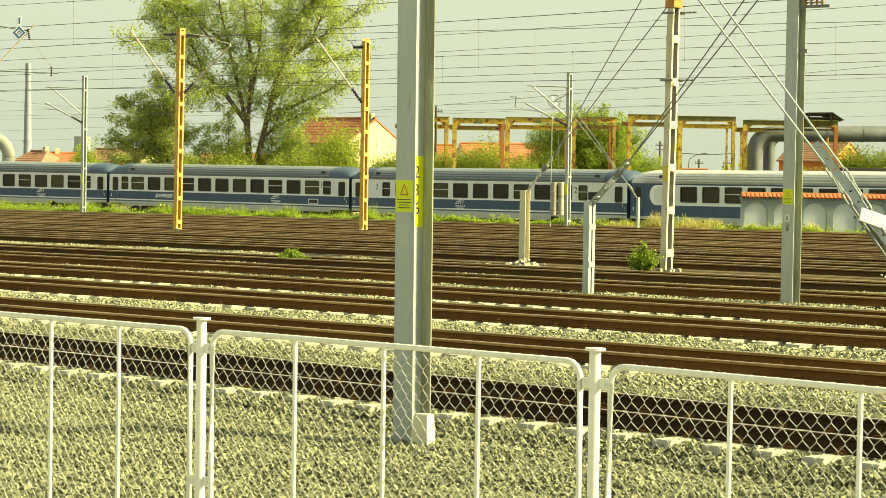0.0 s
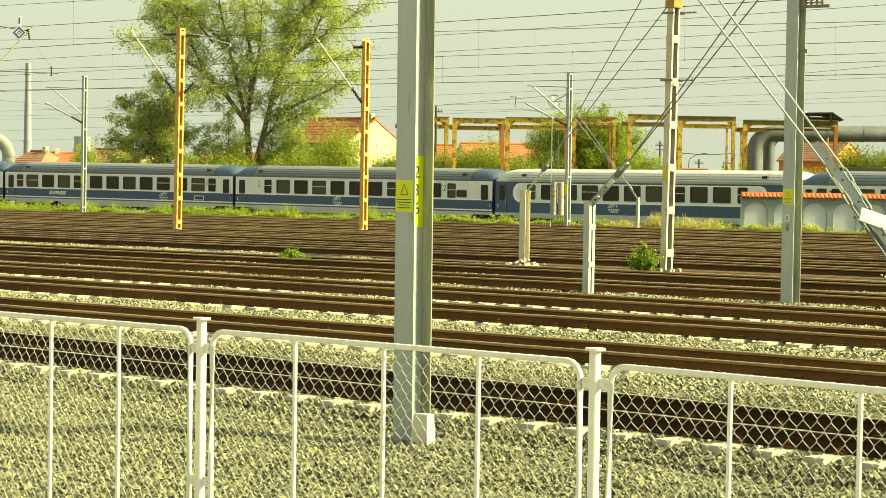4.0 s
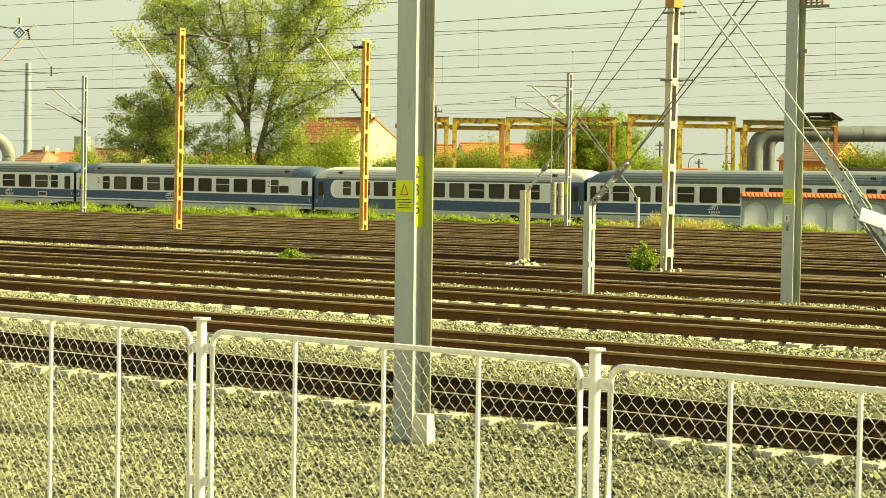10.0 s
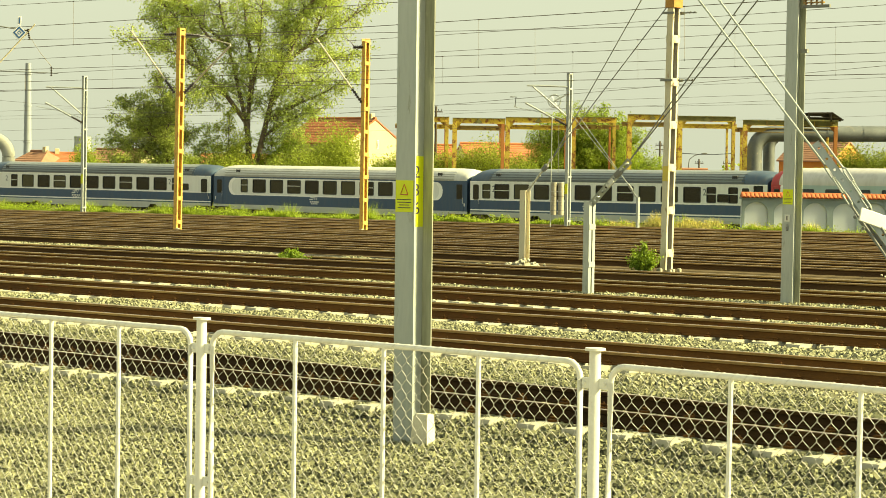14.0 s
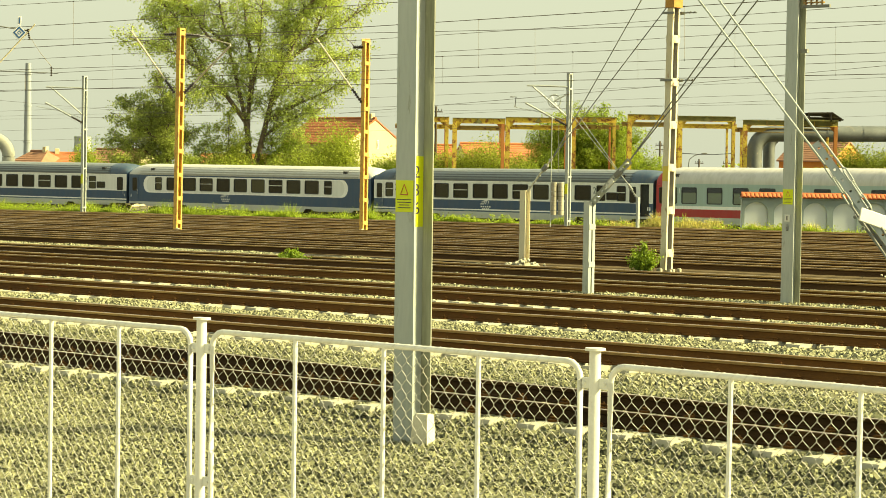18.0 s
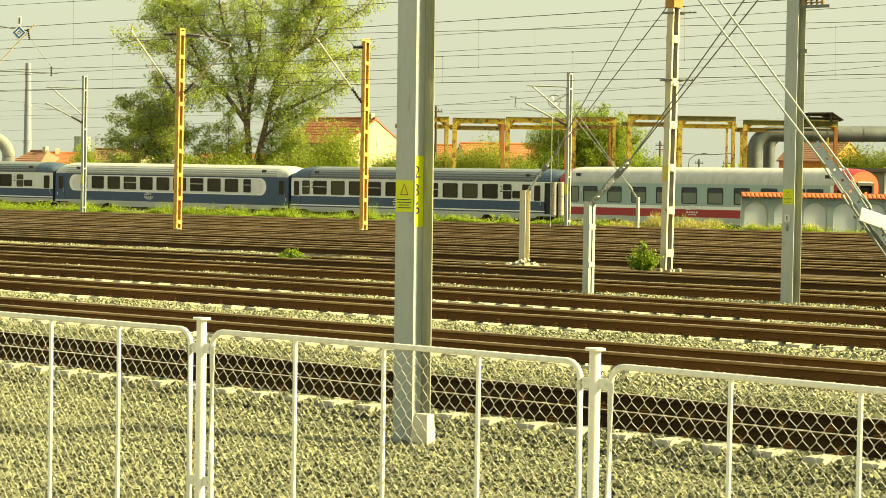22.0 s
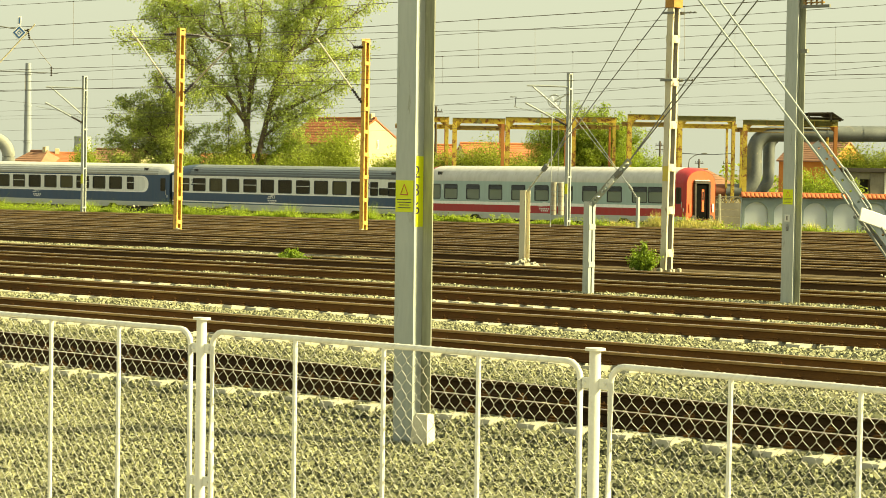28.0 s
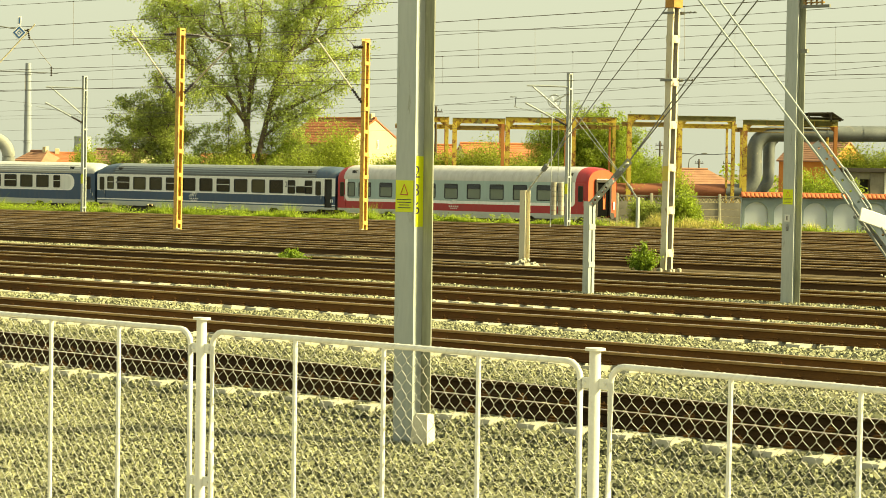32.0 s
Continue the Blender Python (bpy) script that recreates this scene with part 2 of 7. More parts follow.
def build_tracks():
    sleeper, clips = sleeper_shape().mesh("sleeper", CONCRETE), clip_shape().mesh("rail_clips", RUST_RAIL)
    rng = random.Random(5)
    for i, (yc, head) in enumerate(TRACKS):
        a = radians(head)
        # reach of the track on both sides of the line of sight
        lo, hi = -(0.24 * yc + 8) / math.cos(a) / (1 - 0.22 * math.tan(a)), (0.22 * yc + 6) / math.cos(a)
        t = empty("railway_track", pose(0, yc, 0, 0, 0, -head), "rusty steel rails on concrete sleepers in pale ballast" if i < 5 else "dark rusty rails of a yard siding",
                  "railway track", "yard tracks", "structure")
        for y in (-0.7525, 0.7525):
            s = Shape()
            s.prism([(p[0] + y, p[1] + RAIL_Z - 0.172) for p in RAIL_OUTLINE], "x", lo, hi)
            rail = part("rail", s, DARK_RAIL if i == 0 else RUST_RAIL if i < 5 else SIDING_RAIL, t)
            head = Shape().prism([(y - 0.0375, RAIL_Z - 0.036), (y + 0.0375, RAIL_Z - 0.036), (y + 0.0385, RAIL_Z - 0.006), (y + 0.028, RAIL_Z + 0.001), (y - 0.028, RAIL_Z + 0.001), (y - 0.0385, RAIL_Z - 0.006)], "x", lo, hi)
            part("rail_head", head, DARK_RAIL if i == 0 else HEAD_LIT, rail, "dark rail head" if i == 0 else "rust on the rail head, lightened as if catching light")
            h = Shape().prism([(y - 0.024, RAIL_Z - 0.004), (y + 0.024, RAIL_Z - 0.004), (y + 0.022, RAIL_Z + 0.004), (y - 0.022, RAIL_Z + 0.004)], "x", lo, hi)
            part("tread", h, RAIL_HEAD, rail, "worn bright running surface")
        n = int((hi - lo) / 0.6)
        if i < 4:
            for j in range(n):
                m = pose(lo + 0.3 + j * 0.6 + rng.uniform(-0.02, 0.02), rng.uniform(-0.02, 0.02), -0.014, 0, 0, rng.uniform(-0.6, 0.6))
                o = part("sleeper", sleeper, None, t, m=m)
                part("rail_clips", clips, None, o)
        else:
            s = Shape()
            base = sleeper_shape()
            for j in range(n):
                dx = lo + 0.3 + j * 0.6
                s.add([(x + dx, y, z - 0.085) for x, y, z in base.v], base.f)
            tagged(part("sleepers", s, DIRTY, t, smooth=False), kind="stuff")


# ---- chain-link fence along the platform ----
FENCE_A, FENCE_B = Vector((-1.48, 14.96, 0.0)), Vector((0.82, 12.92, 0.0))
PLAT_Z, FENCE_TOP = 0.14, 1.68


def build_platform():
    d = (FENCE_B - FENCE_A).normalized()
    ang = math.degrees(math.atan2(d.y, d.x))
    s = Shape().box(-40, -40, -0.05, 40, 0.16, PLAT_Z, 0.02)
    thing("platform", s, CONCRETE, "pale concrete station platform with a straight edge", "platform", kind="structure", m=pose(FENCE_A.x, FENCE_A.y, 0, 0, 0, ang))


def fence_mesh(w, z0, z1):
    """Woven wire: zigzag strands that cross in diamonds."""
    s = Shape()
    step, cell = 0.041, 0.051
    n = int((w) / step)
    for i in range(n + 1):
        pts = []
        x0 = i * step
        k = int((z1 - z0) / cell)
        for j in range(k + 1):
            x = x0 + (step if (j + i) % 2 else 0.0) * 1.0 - step / 2
            pts += [(min(max(x, 0), w), 0.003 if j % 2 else -0.003, z0 + j * cell + dz) for dz in (-0.007, 0.007)]
        rings = []
        for p in pts:
            rings.append([(p[0] - 0.0025, p[1], p[2]), (p[0], p[1] - 0.0025, p[2]), (p[0] + 0.0025, p[1], p[2]), (p[0], p[1] + 0.0025, p[2])])
        s.loft(rings, caps=False)
    # the selvedge wound round the top rail
    turns = int((w - 0.3) / (2 * step))
    s.tube([(0.15 + 2 * step * k / 8, 0.0185 * math.sin(k * math.pi / 4), z1 + 0.0185 * math.cos(k * math.pi / 4)) for k in range(8 * turns)], 0.0018, 4)
    return s


def build_fence():
    step = FENCE_B - FENCE_A
    w = step.length
    ang = math.degrees(math.atan2(step.y, step.x))
    top, z0, r = FENCE_TOP - 0.06, PLAT_Z + 0.06, 0.0175
    post = Shape().tube([(0, 0, PLAT_Z), (0, 0, FENCE_TOP - 0.012)], 0.032, 14)
    cap = Shape().tube([(0, 0, FENCE_TOP - 0.014), (0, 0, FENCE_TOP)], 0.055, 16)
    flange = Shape().box(-0.08, -0.08, PLAT_Z, 0.08, 0.08, PLAT_Z + 0.012, 0.004)
    lug = Shape()
    for x in (-0.055, 0.055):
        lug.box(min(x * 2.0, 0), -0.006, 0, max(x * 2.0, 0), 0.006, 0.06, 0.003)
        lug.tube([(x * 1.25, -0.014, 0.03), (x * 1.25, 0.014, 0.03)], 0.012, 6)
    fence = empty("fence", pose(FENCE_A.x, FENCE_A.y, 0, 0, 0, ang), "white tubular steel platform fence with wire netting panels", "fence")
    post_me, cap_me, plate_me = post.mesh("fence_post", WHITE), cap.mesh("cap", WHITE), flange.mesh("base_plate", WHITE)
    lug_me = lug.mesh("bracket", WHITE)
    bar_me = Shape().tube([(0, 0, z0), (0, 0, top - 0.022)], 0.0135, 8).mesh("upright", WHITE)
    # bays of unequal width; one panel sags a little to its far end
    bays = [(-2 * 2.89, 2.89, 0.0), (-2.89, 2.89, 0.0), (0.0, w, 0.0), (w, 3.27, 0.36), (w + 3.27, 3.27, 0.0), (w + 2 * 3.27, w, 0.0)]
    made = {}
    for start, wide, sag in bays:
        if wide not in made:
            a, b, rad = 0.098, wide - 0.098, 0.09
            hoop = [(a, 0, z0)] + [(a, 0, z0 + (top - 0.02 - z0 - rad) * t) for t in (0.5, 1.0)]
            hoop += [(a + rad - rad * math.cos(q), 0, top - 0.02 - rad + rad * math.sin(q)) for q in (0.4, 0.8, 1.2, 1.57)]
            hoop += [(b - rad + rad * math.sin(q), 0, top - 0.02 - rad + rad * math.cos(q)) for q in (0.0, 0.4, 0.8, 1.2, 1.57)]
            hoop += [(b, 0, z0)]
            frame_s = Shape().tube(hoop, r, 10).tube([(a, 0, z0), (b, 0, z0)], r, 10)
            made[wide] = (frame_s.mesh("panel_frame", WHITE), fence_mesh(b - a, z0, top - 0.02).mesh("wire_mesh", ZINC_WIRE, False))
        p = part("fence_post", post_me, None, fence, m=Matrix.Translation((start, 0, 0)))
        part("cap", cap_me, None, p)
        part("base_plate", plate_me, None, p)
        for z in (FENCE_TOP - 0.22, 0.64):
            part("bracket", lug_me, None, p, m=Matrix.Translation((0, 0, z)))
        f = part("panel_frame", made[wide][0], None, fence, m=pose(start, 0, -0.008 if sag else 0, 0, sag, 0))
        for k in (1, 2, 3):
            part("upright", bar_me, None, f, m=Matrix.Translation((0.098 + (wide - 0.196) * k / 4, 0, 0)))
        part("wire_mesh", made[wide][1], None, f, "galvanised diamond wire netting", m=Matrix.Translation((0.098, 0, 0)))


build_platform()
build_fence()
build_tracks()


# ---- ballast ----
HEAD = radians(44.0)
DX, DY = math.cos(HEAD), -math.sin(HEAD)          # along the near tracks
NX, NY = math.sin(HEAD), math.cos(HEAD)           # across them, away from the platform
LINES = [(yc, math.sin(radians(h)), math.cos(radians(h))) for yc, h in TRACKS[:8]]


def off_tracks(x, y):
    """Signed distance of places from the middles of the near tracks."""
    return np.stack([x * sn + (y - yc) * cs for yc, sn, cs in LINES], 1)


def bed_z(x, y):
    """Height of the stones across the near tracks."""
    off = off_tracks(x, y)
    n = off[:, 0]
    d = np.min(np.abs(off), axis=1)
    shoulder = -0.02 - 0.045 * np.clip((d - 0.8) / 0.1, 0, 1) + 0.085 * np.clip((d - 1.45) / 0.6, 0, 1)
    z = np.where(n > 1.0, shoulder, -0.02 - 0.045 * np.clip((d - 1.1) / 0.3, 0, 1) + 0.02 * np.clip((d - 1.5) / 0.5, 0, 1))
    z = z - 0.02 * np.clip((n - 21.0) / 4.0, 0, 1) * np.clip((d - 1.4) / 0.6, 0, 1)
    dip = n + 2.1
    z = z - 0.20 * np.exp(-(dip / 0.42) ** 2)
    return z + 0.05 * np.clip((-2.6 - n) / 1.5, 0, 1)


def build_ballast():
    rng = np.random.default_rng(3)
    # the bed under the loose stones, its dark colour standing for shaded gaps
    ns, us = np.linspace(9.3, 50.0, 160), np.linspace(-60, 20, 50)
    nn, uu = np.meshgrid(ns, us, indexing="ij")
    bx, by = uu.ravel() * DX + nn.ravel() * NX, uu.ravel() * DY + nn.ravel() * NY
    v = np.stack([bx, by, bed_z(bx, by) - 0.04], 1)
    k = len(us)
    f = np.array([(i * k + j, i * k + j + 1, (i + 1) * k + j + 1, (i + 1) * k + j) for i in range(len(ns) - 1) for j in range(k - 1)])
    tagged(new("shaded_ballast_bed", bulk("shaded_ballast_bed", v, f, BED, True)), "crushed stone bed under the near tracks, darkened as gap shade", "ballast", kind="structure")
    # the far part of the yard
    s = Shape()
    c26, s26 = math.cos(radians(26)), math.sin(radians(26))
    near = [(u * DX + 49.9 * NX, u * DY + 49.9 * NY) for u in (-75, -45, -20, 0, 20, 40)]
    far = [(u * c26 - 0.6 * s26, EDGE_Y - u * s26 - 0.6 * c26) for u in (-75, -45, -20, 0, 20, 45)]
    rows = 14
    grid = [[(a[0] + (b[0] - a[0]) * t / rows, a[1] + (b[1] - a[1]) * t / rows, -0.045) for a, b in zip(near, far)] for t in range(rows + 1)]
    s.loft(grid, closed=False)
    thing("yard_bed", s, FAR_BED, "dirty brown ballast between the sidings", "ballast", kind="structure")
    # loose stones
    cube = np.array([(x, y, q) for x in (-1, 1) for y in (-1, 1) for q in (-1, 1)], float)
    quads = np.array([(0, 1, 3, 2), (4, 6, 7, 5), (0, 4, 5, 1), (2, 3, 7, 6), (0, 2, 6, 4), (1, 5, 7, 3)])
    for lo, hi, dens, size, name in ((9.9, 17.9, 1250, 0.023, "near"), (17.9, 23.0, 950, 0.025, "mid"), (23.0, 35.8, 560, 0.029, "far"), (35.8, 47.6, 260, 0.034, "further")):
        cnt = int(dens * (hi - lo) * 86)
        n, u = rng.uniform(lo, hi, cnt), rng.uniform(-85, 10, cnt)
        x, y = u * DX + n * NX, u * DY + n * NY
        ok = (np.abs(x) < 0.19 * y + 0.4) & (y > 16.0) & (y < 98)
        x, y = x[ok], y[ok]
        d = np.abs(off_tracks(x, y))
        rail = np.min(np.abs(d - 0.7525), axis=1) < 0.12
        ends = np.min(d, axis=1)
        rail |= (ends > 0.84) & (ends < 1.36) & (rng.random(len(x)) < 0.72) & (np.argmin(d, axis=1) > 0)
        x, y = x[~rail], y[~rail]
        cnt = len(x)
        sz = size * rng.uniform(0.55, 1.35, cnt)
        q = rng.normal(size=(cnt, 4))
        q /= np.linalg.norm(q, axis=1)[:, None]
        a, b, c, e = q.T
        R = np.stack([1 - 2 * (c * c + e * e), 2 * (b * c - a * e), 2 * (b * e + a * c), 2 * (b * c + a * e), 1 - 2 * (b * b + e * e), 2 * (c * e - a * b),
                      2 * (b * e - a * c), 2 * (c * e + a * b), 1 - 2 * (b * b + c * c)], 1).reshape(-1, 3, 3)
        body = cube[None] * rng.uniform(0.45, 1.0, (cnt, 8, 3)) * rng.uniform(0.6, 1.1, (cnt, 1, 3)) * sz[:, None, None]
        body = np.einsum("nij,nkj->nki", R, body)
        hump = 0.025 * np.sin(x * 2.1 + 1.3 * np.sin(y * 1.7)) + 0.02 * np.sin(y * 3.1 + x)
        body += np.stack([x, y, bed_z(x, y) + hump * (np.min(d[~rail], axis=1) > 1.4) + rng.uniform(-0.03, 0.02, cnt)], 1)[:, None, :]
        faces = (quads[None] + 8 * np.arange(cnt)[:, None, None]).reshape(-1, 4)
        tagged(new("ballast_stones", bulk("ballast_stones", body.reshape(-1, 3), faces, STONE if lo < 20 else STONE_PALE)), "loose grey-green crushed ballast stones" if lo < 20 else "ballast stones between the tracks, brightened in their colour", "gravel", kind="stuff")


build_ballast()


# ---- masts ----
def h_beam(h, b, d, tf=0.0175, tw=0.01):
    s = Shape()
    s.box(-b / 2, -d / 2, 0, b / 2, -d / 2 + tf, h, 0.002)
    s.box(-b / 2, d / 2 - tf, 0, b / 2, d / 2, h, 0.002)
    s.box(-tw / 2, -d / 2 + tf, 0, tw / 2, d / 2 - tf, h)
    return s


def channel(h, b, y, out, leg=0.07, t=0.01, z0=0.0):
    """A channel with its web at y and its legs pointing inwards (out is the web's side)."""
    o = [(-b / 2, y), (b / 2, y), (b / 2, y - out * leg), (b / 2 - t, y - out * leg), (b / 2 - t, y - out * t), (-b / 2 + t, y - out * t), (-b / 2 + t, y - out * leg), (-b / 2, y - out * leg)]
    return Shape().prism(o, "z", z0, h)


def lined(shape, mat, inner):
    """A channel's mesh whose inner faces take a second material."""
    me = shape.mesh("channel", [mat, inner], False)
    for i in (3, 4, 5):
        me.polygons[i].material_index = 1
    return me


def footing(parent, r, h, name="footing"):
    s = Shape().box(-r, -r, -0.2, r, r, h, 0.03)
    part(name, s, CONCRETE, parent)


def text_mesh(body, size, name, mat, depth=0.002, slant=0.0):
    c = bpy.data.curves.new(name, "FONT")
    c.body, c.size, c.extrude = body, size, depth
    c.shear, c.offset = slant, 0.02 if slant else 0.0
    c.align_x, c.align_y = "CENTER", "CENTER"
    o = bpy.data.objects.new(name, c)
    scene.collection.objects.link(o)
    me = bpy.data.meshes.new_from_object(o.evaluated_get(bpy.context.evaluated_depsgraph_get()))
    bpy.data.objects.remove(o)
    bpy.data.curves.remove(c)
    me.materials.clear()
    me.materials.append(mat)
    return me


def warning_sign(parent, w, h, x, y, z, parts=True):
    """A yellow plate on the near flange: triangle above four lines of small print."""
    p = part("warning_sign", Shape().box(x - w / 2, y - 0.004, z, x + w / 2, y, z + h, 0.001), SIGN_YELLOW, parent, "yellow warning plate with a triangle")
    cx, cz, r = x, z + h * 0.66, h * 0.22
    tri = Shape()
    for a0, a1 in ((90, 210), (210, 330), (330, 90)):
        p0 = Vector((cx + r * 0.85 * math.cos(radians(a0)), y - 0.006, cz + r * math.sin(radians(a0))))
        p1 = Vector((cx + r * 0.85 * math.cos(radians(a1)), y - 0.006, cz + r * math.sin(radians(a1))))
        tri.tube([p0, p1], 0.005, 4)
    part("triangle", tri, SIGN_RED, p)
    for i in range(4):
        bw = w * (0.4, 0.38, 0.28, 0.36)[i]
        part("print_line", Shape().box(x - bw, y - 0.0065, z + h * (0.38 - 0.085 * i), x + bw, y - 0.0035, z + h * (0.405 - 0.085 * i)), SIGN_BLACK, p)
    return p


MAST_TURN = -44.0


def build_steel_masts():
    # the near mast with its number band
    m = empty("catenary_mast", pose(-0.27, 23.02, 0, 0, -0.25, MAST_TURN), "tall galvanised steel H-section catenary mast with yellow warning plate", "catenary mast", "galvanised masts")
    part("web", Shape().box(-0.005, -0.11, 0, 0.005, 0.11, 9.2), STEEL, m)
    part("flange", Shape().box(-0.126, -0.1275, 0, 0.126, -0.11, 9.2, 0.002), STEEL, m)
    part("flange", Shape().box(-0.126, 0.11, 0, 0.126, 0.1275, 9.2, 0.002), STEEL_SHADED, m, "flange with weather streaks, coloured darker as the shaded side")
    warning_sign(m, 0.235, 0.30, -0.005, -0.1285, 2.2)
    band = part("number_band", Shape().box(0.005, -0.108, 2.06, 0.009, 0.108, 2.73, 0.001), SIGN_YELLOW, m, "lime yellow number band")
    for i, ch in enumerate("236"):
        part("digit", text_mesh(ch, 0.165, "digit", SIGN_BLACK), None, band, m=Matrix.Translation((0.0105, 0.018, 2.575 - 0.172 * i)) @ pose(0, 0, 0, 90, 0, 90))
    block = Shape()
    block.loft([[(-0.11, -0.075, -0.1), (0.09, -0.085, -0.1), (0.095, 0.075, -0.1), (-0.1, 0.08, -0.1)],
                [(-0.075, -0.06, 0.23), (0.075, -0.065, 0.23), (0.08, 0.055, 0.235), (-0.06, 0.06, 0.23)],
                [(-0.06, -0.045, 0.25), (0.06, -0.05, 0.25), (0.065, 0.04, 0.25), (-0.05, 0.045, 0.25)]])
    thing("concrete_marker", block, surf("pale_concrete", (0.6, 0.56, 0.42), (0.48, 0.45, 0.34), 6, 0.9, 0, 0.3, 40, c3=(0.3, 0.27, 0.2), stain=0.0),
          "short pale concrete marker block in the ballast beside the mast", "marker stone", m=pose(-0.157, 22.75, 0.063, 0, 0, -30))
    # the second mast further along
    m2 = empty("catenary_mast", pose(6.885, 48.03, 0, 0, 0.1, MAST_TURN), "galvanised steel H-section mast with small yellow plates", "catenary mast", "galvanised masts")
    part("web", Shape().box(-0.005, -0.1175, 0, 0.005, 0.1175, 8.6), STEEL, m2)
    part("flange", Shape().box(-0.14, -0.135, 0, 0.14, -0.1175, 8.6, 0.002), STEEL, m2)
    part("flange", Shape().box(-0.14, 0.1175, 0, 0.14, 0.135, 8.6, 0.002), STEEL_SHADED, m2, "flange with weather streaks, coloured darker as the shaded side")
    footing(m2, 0.24, 0.02)
    warning_sign(m2, 0.24, 0.30, -0.01, -0.137, 2.0)
    part("number_band", Shape().box(0.006, -0.11, 1.86, 0.01, 0.03, 2.5, 0.001), SIGN_YELLOW, m2, "lime yellow number band")
    box = part("switch_plate", Shape().box(-0.075, -0.15, 1.66, 0.05, -0.135, 1.80, 0.004), WHITE, m2, "small white plate")
    part("lightning_mark", Shape().box(-0.025, -0.154, 1.69, 0.0, -0.149, 1.77), SIGN_BLACK, box)
    pad = Shape().box(-0.035, -0.165, 1.48, 0.02, -0.135, 1.56, 0.01)
    pad.tube([(-0.03, -0.15, 1.56), (-0.03, -0.15, 1.6), (0.015, -0.15, 1.6), (0.015, -0.15, 1.56)], 0.006, 6)
    part("padlock", pad, STEEL_DARK, m2)
    ins = Shape()
    for i in range(4):
        x = 0.22 + i * 0.13
        for k in range(4):
            ins.tube([(x, 0, 5.95 + k * 0.06), (x, 0, 5.98 + k * 0.06)], 0.055, 10)
        ins.tube([(x, 0, 5.9), (x, 0, 6.25)], 0.02, 6)
    part("insulator_row", ins, surf("brown_porcelain", (0.20, 0.10, 0.03), (0.3, 0.18, 0.05), 9, 0.25, 0, 0), m2, "brown porcelain insulators")
    arm = Shape().box(0.13, -0.03, 5.86, 0.8, 0.03, 5.92, 0.004)
    part("bracket", arm, STEEL_DARK, m2)
    part("bracket", Shape().box(0.13, -0.04, 4.98, 0.3, 0.04, 5.06, 0.004), STEEL_DARK, m2)


GREY_INSIDE = surf("grey_inner_faces", (0.36, 0.34, 0.29), (0.25, 0.23, 0.2), 3, 0.7, 0.1, 0.1)


def battened(name, base, h, w, gap, mat, label, group, lean=0.0, battens=1.15, foot=0.3, turn=MAST_TURN, bh=0.17, leg=0.06):
    """A mast of two channels joined by batten plates, on a small footing."""
    m = empty(name, pose(*base, 0, lean, turn), label, "catenary mast", group)
    inside = GREY_INSIDE if mat is CREAM_MAST else mat
    part("channel", lined(channel(h, w, -gap / 2, -1, leg), mat, inside), None, m)
    part("channel", lined(channel(h, w, gap / 2, 1, leg), mat, inside), None, m)
    z, plate = 0.35, Shape().box(-0.006, -gap / 2 - 0.008, 0, 0.006, gap / 2 + 0.008, bh, 0.002).mesh("batten", mat)
    while z < h:
        for x in (-w / 2 - 0.006, w / 2 + 0.006):
            part("batten", plate, None, m, m=Matrix.Translation((x, 0, z)))
        z += battens
    part("top_plate", Shape().box(-w / 2, -gap / 2, h - 0.05, w / 2, gap / 2, h + 0.02, 0.005), mat, m)
    if foot:
        footing(m, foot, 0.03)
    return m


DARK_INS = surf("dark_insulator", (0.035, 0.03, 0.028), (0.06, 0.05, 0.04), 9, 0.3, 0, 0)


def insulator(parent, a, b, r=0.06, n=6):
    """Ribbed insulator rod from a to b."""
    a, b = Vector(a), Vector(b)
    d = (b - a).normalized()
    e = d.orthogonal().normalized()
    g = d.cross(e)
    rings = []
    for i in range(n):
        for k, q in ((0.0, 0.45), (0.3, 0.45), (0.35, 1.0), (0.65, 0.6), (0.7, 0.45)):
            p = a + (b - a) * (i + k) / n
            rings.append([p + r * q * (math.cos(t) * e + math.sin(t) * g) for t in (2 * math.pi * j / 10 for j in range(10))])
    s = Shape().loft(rings)
    return part("insulator", s, DARK_INS, parent, "dark ribbed insulator")


def strut(parent, a, b, mat, r=0.03, share=0.22, name="cantilever_tube"):
    """An inclined tube that starts with an insulator at the mast."""
    a, b = Vector(a), Vector(b)
    c = a + (b - a) * share
    insulator(parent, a, c, r * 2.2)
    part(name, Shape().tube([c, b], r, 8), mat, parent)


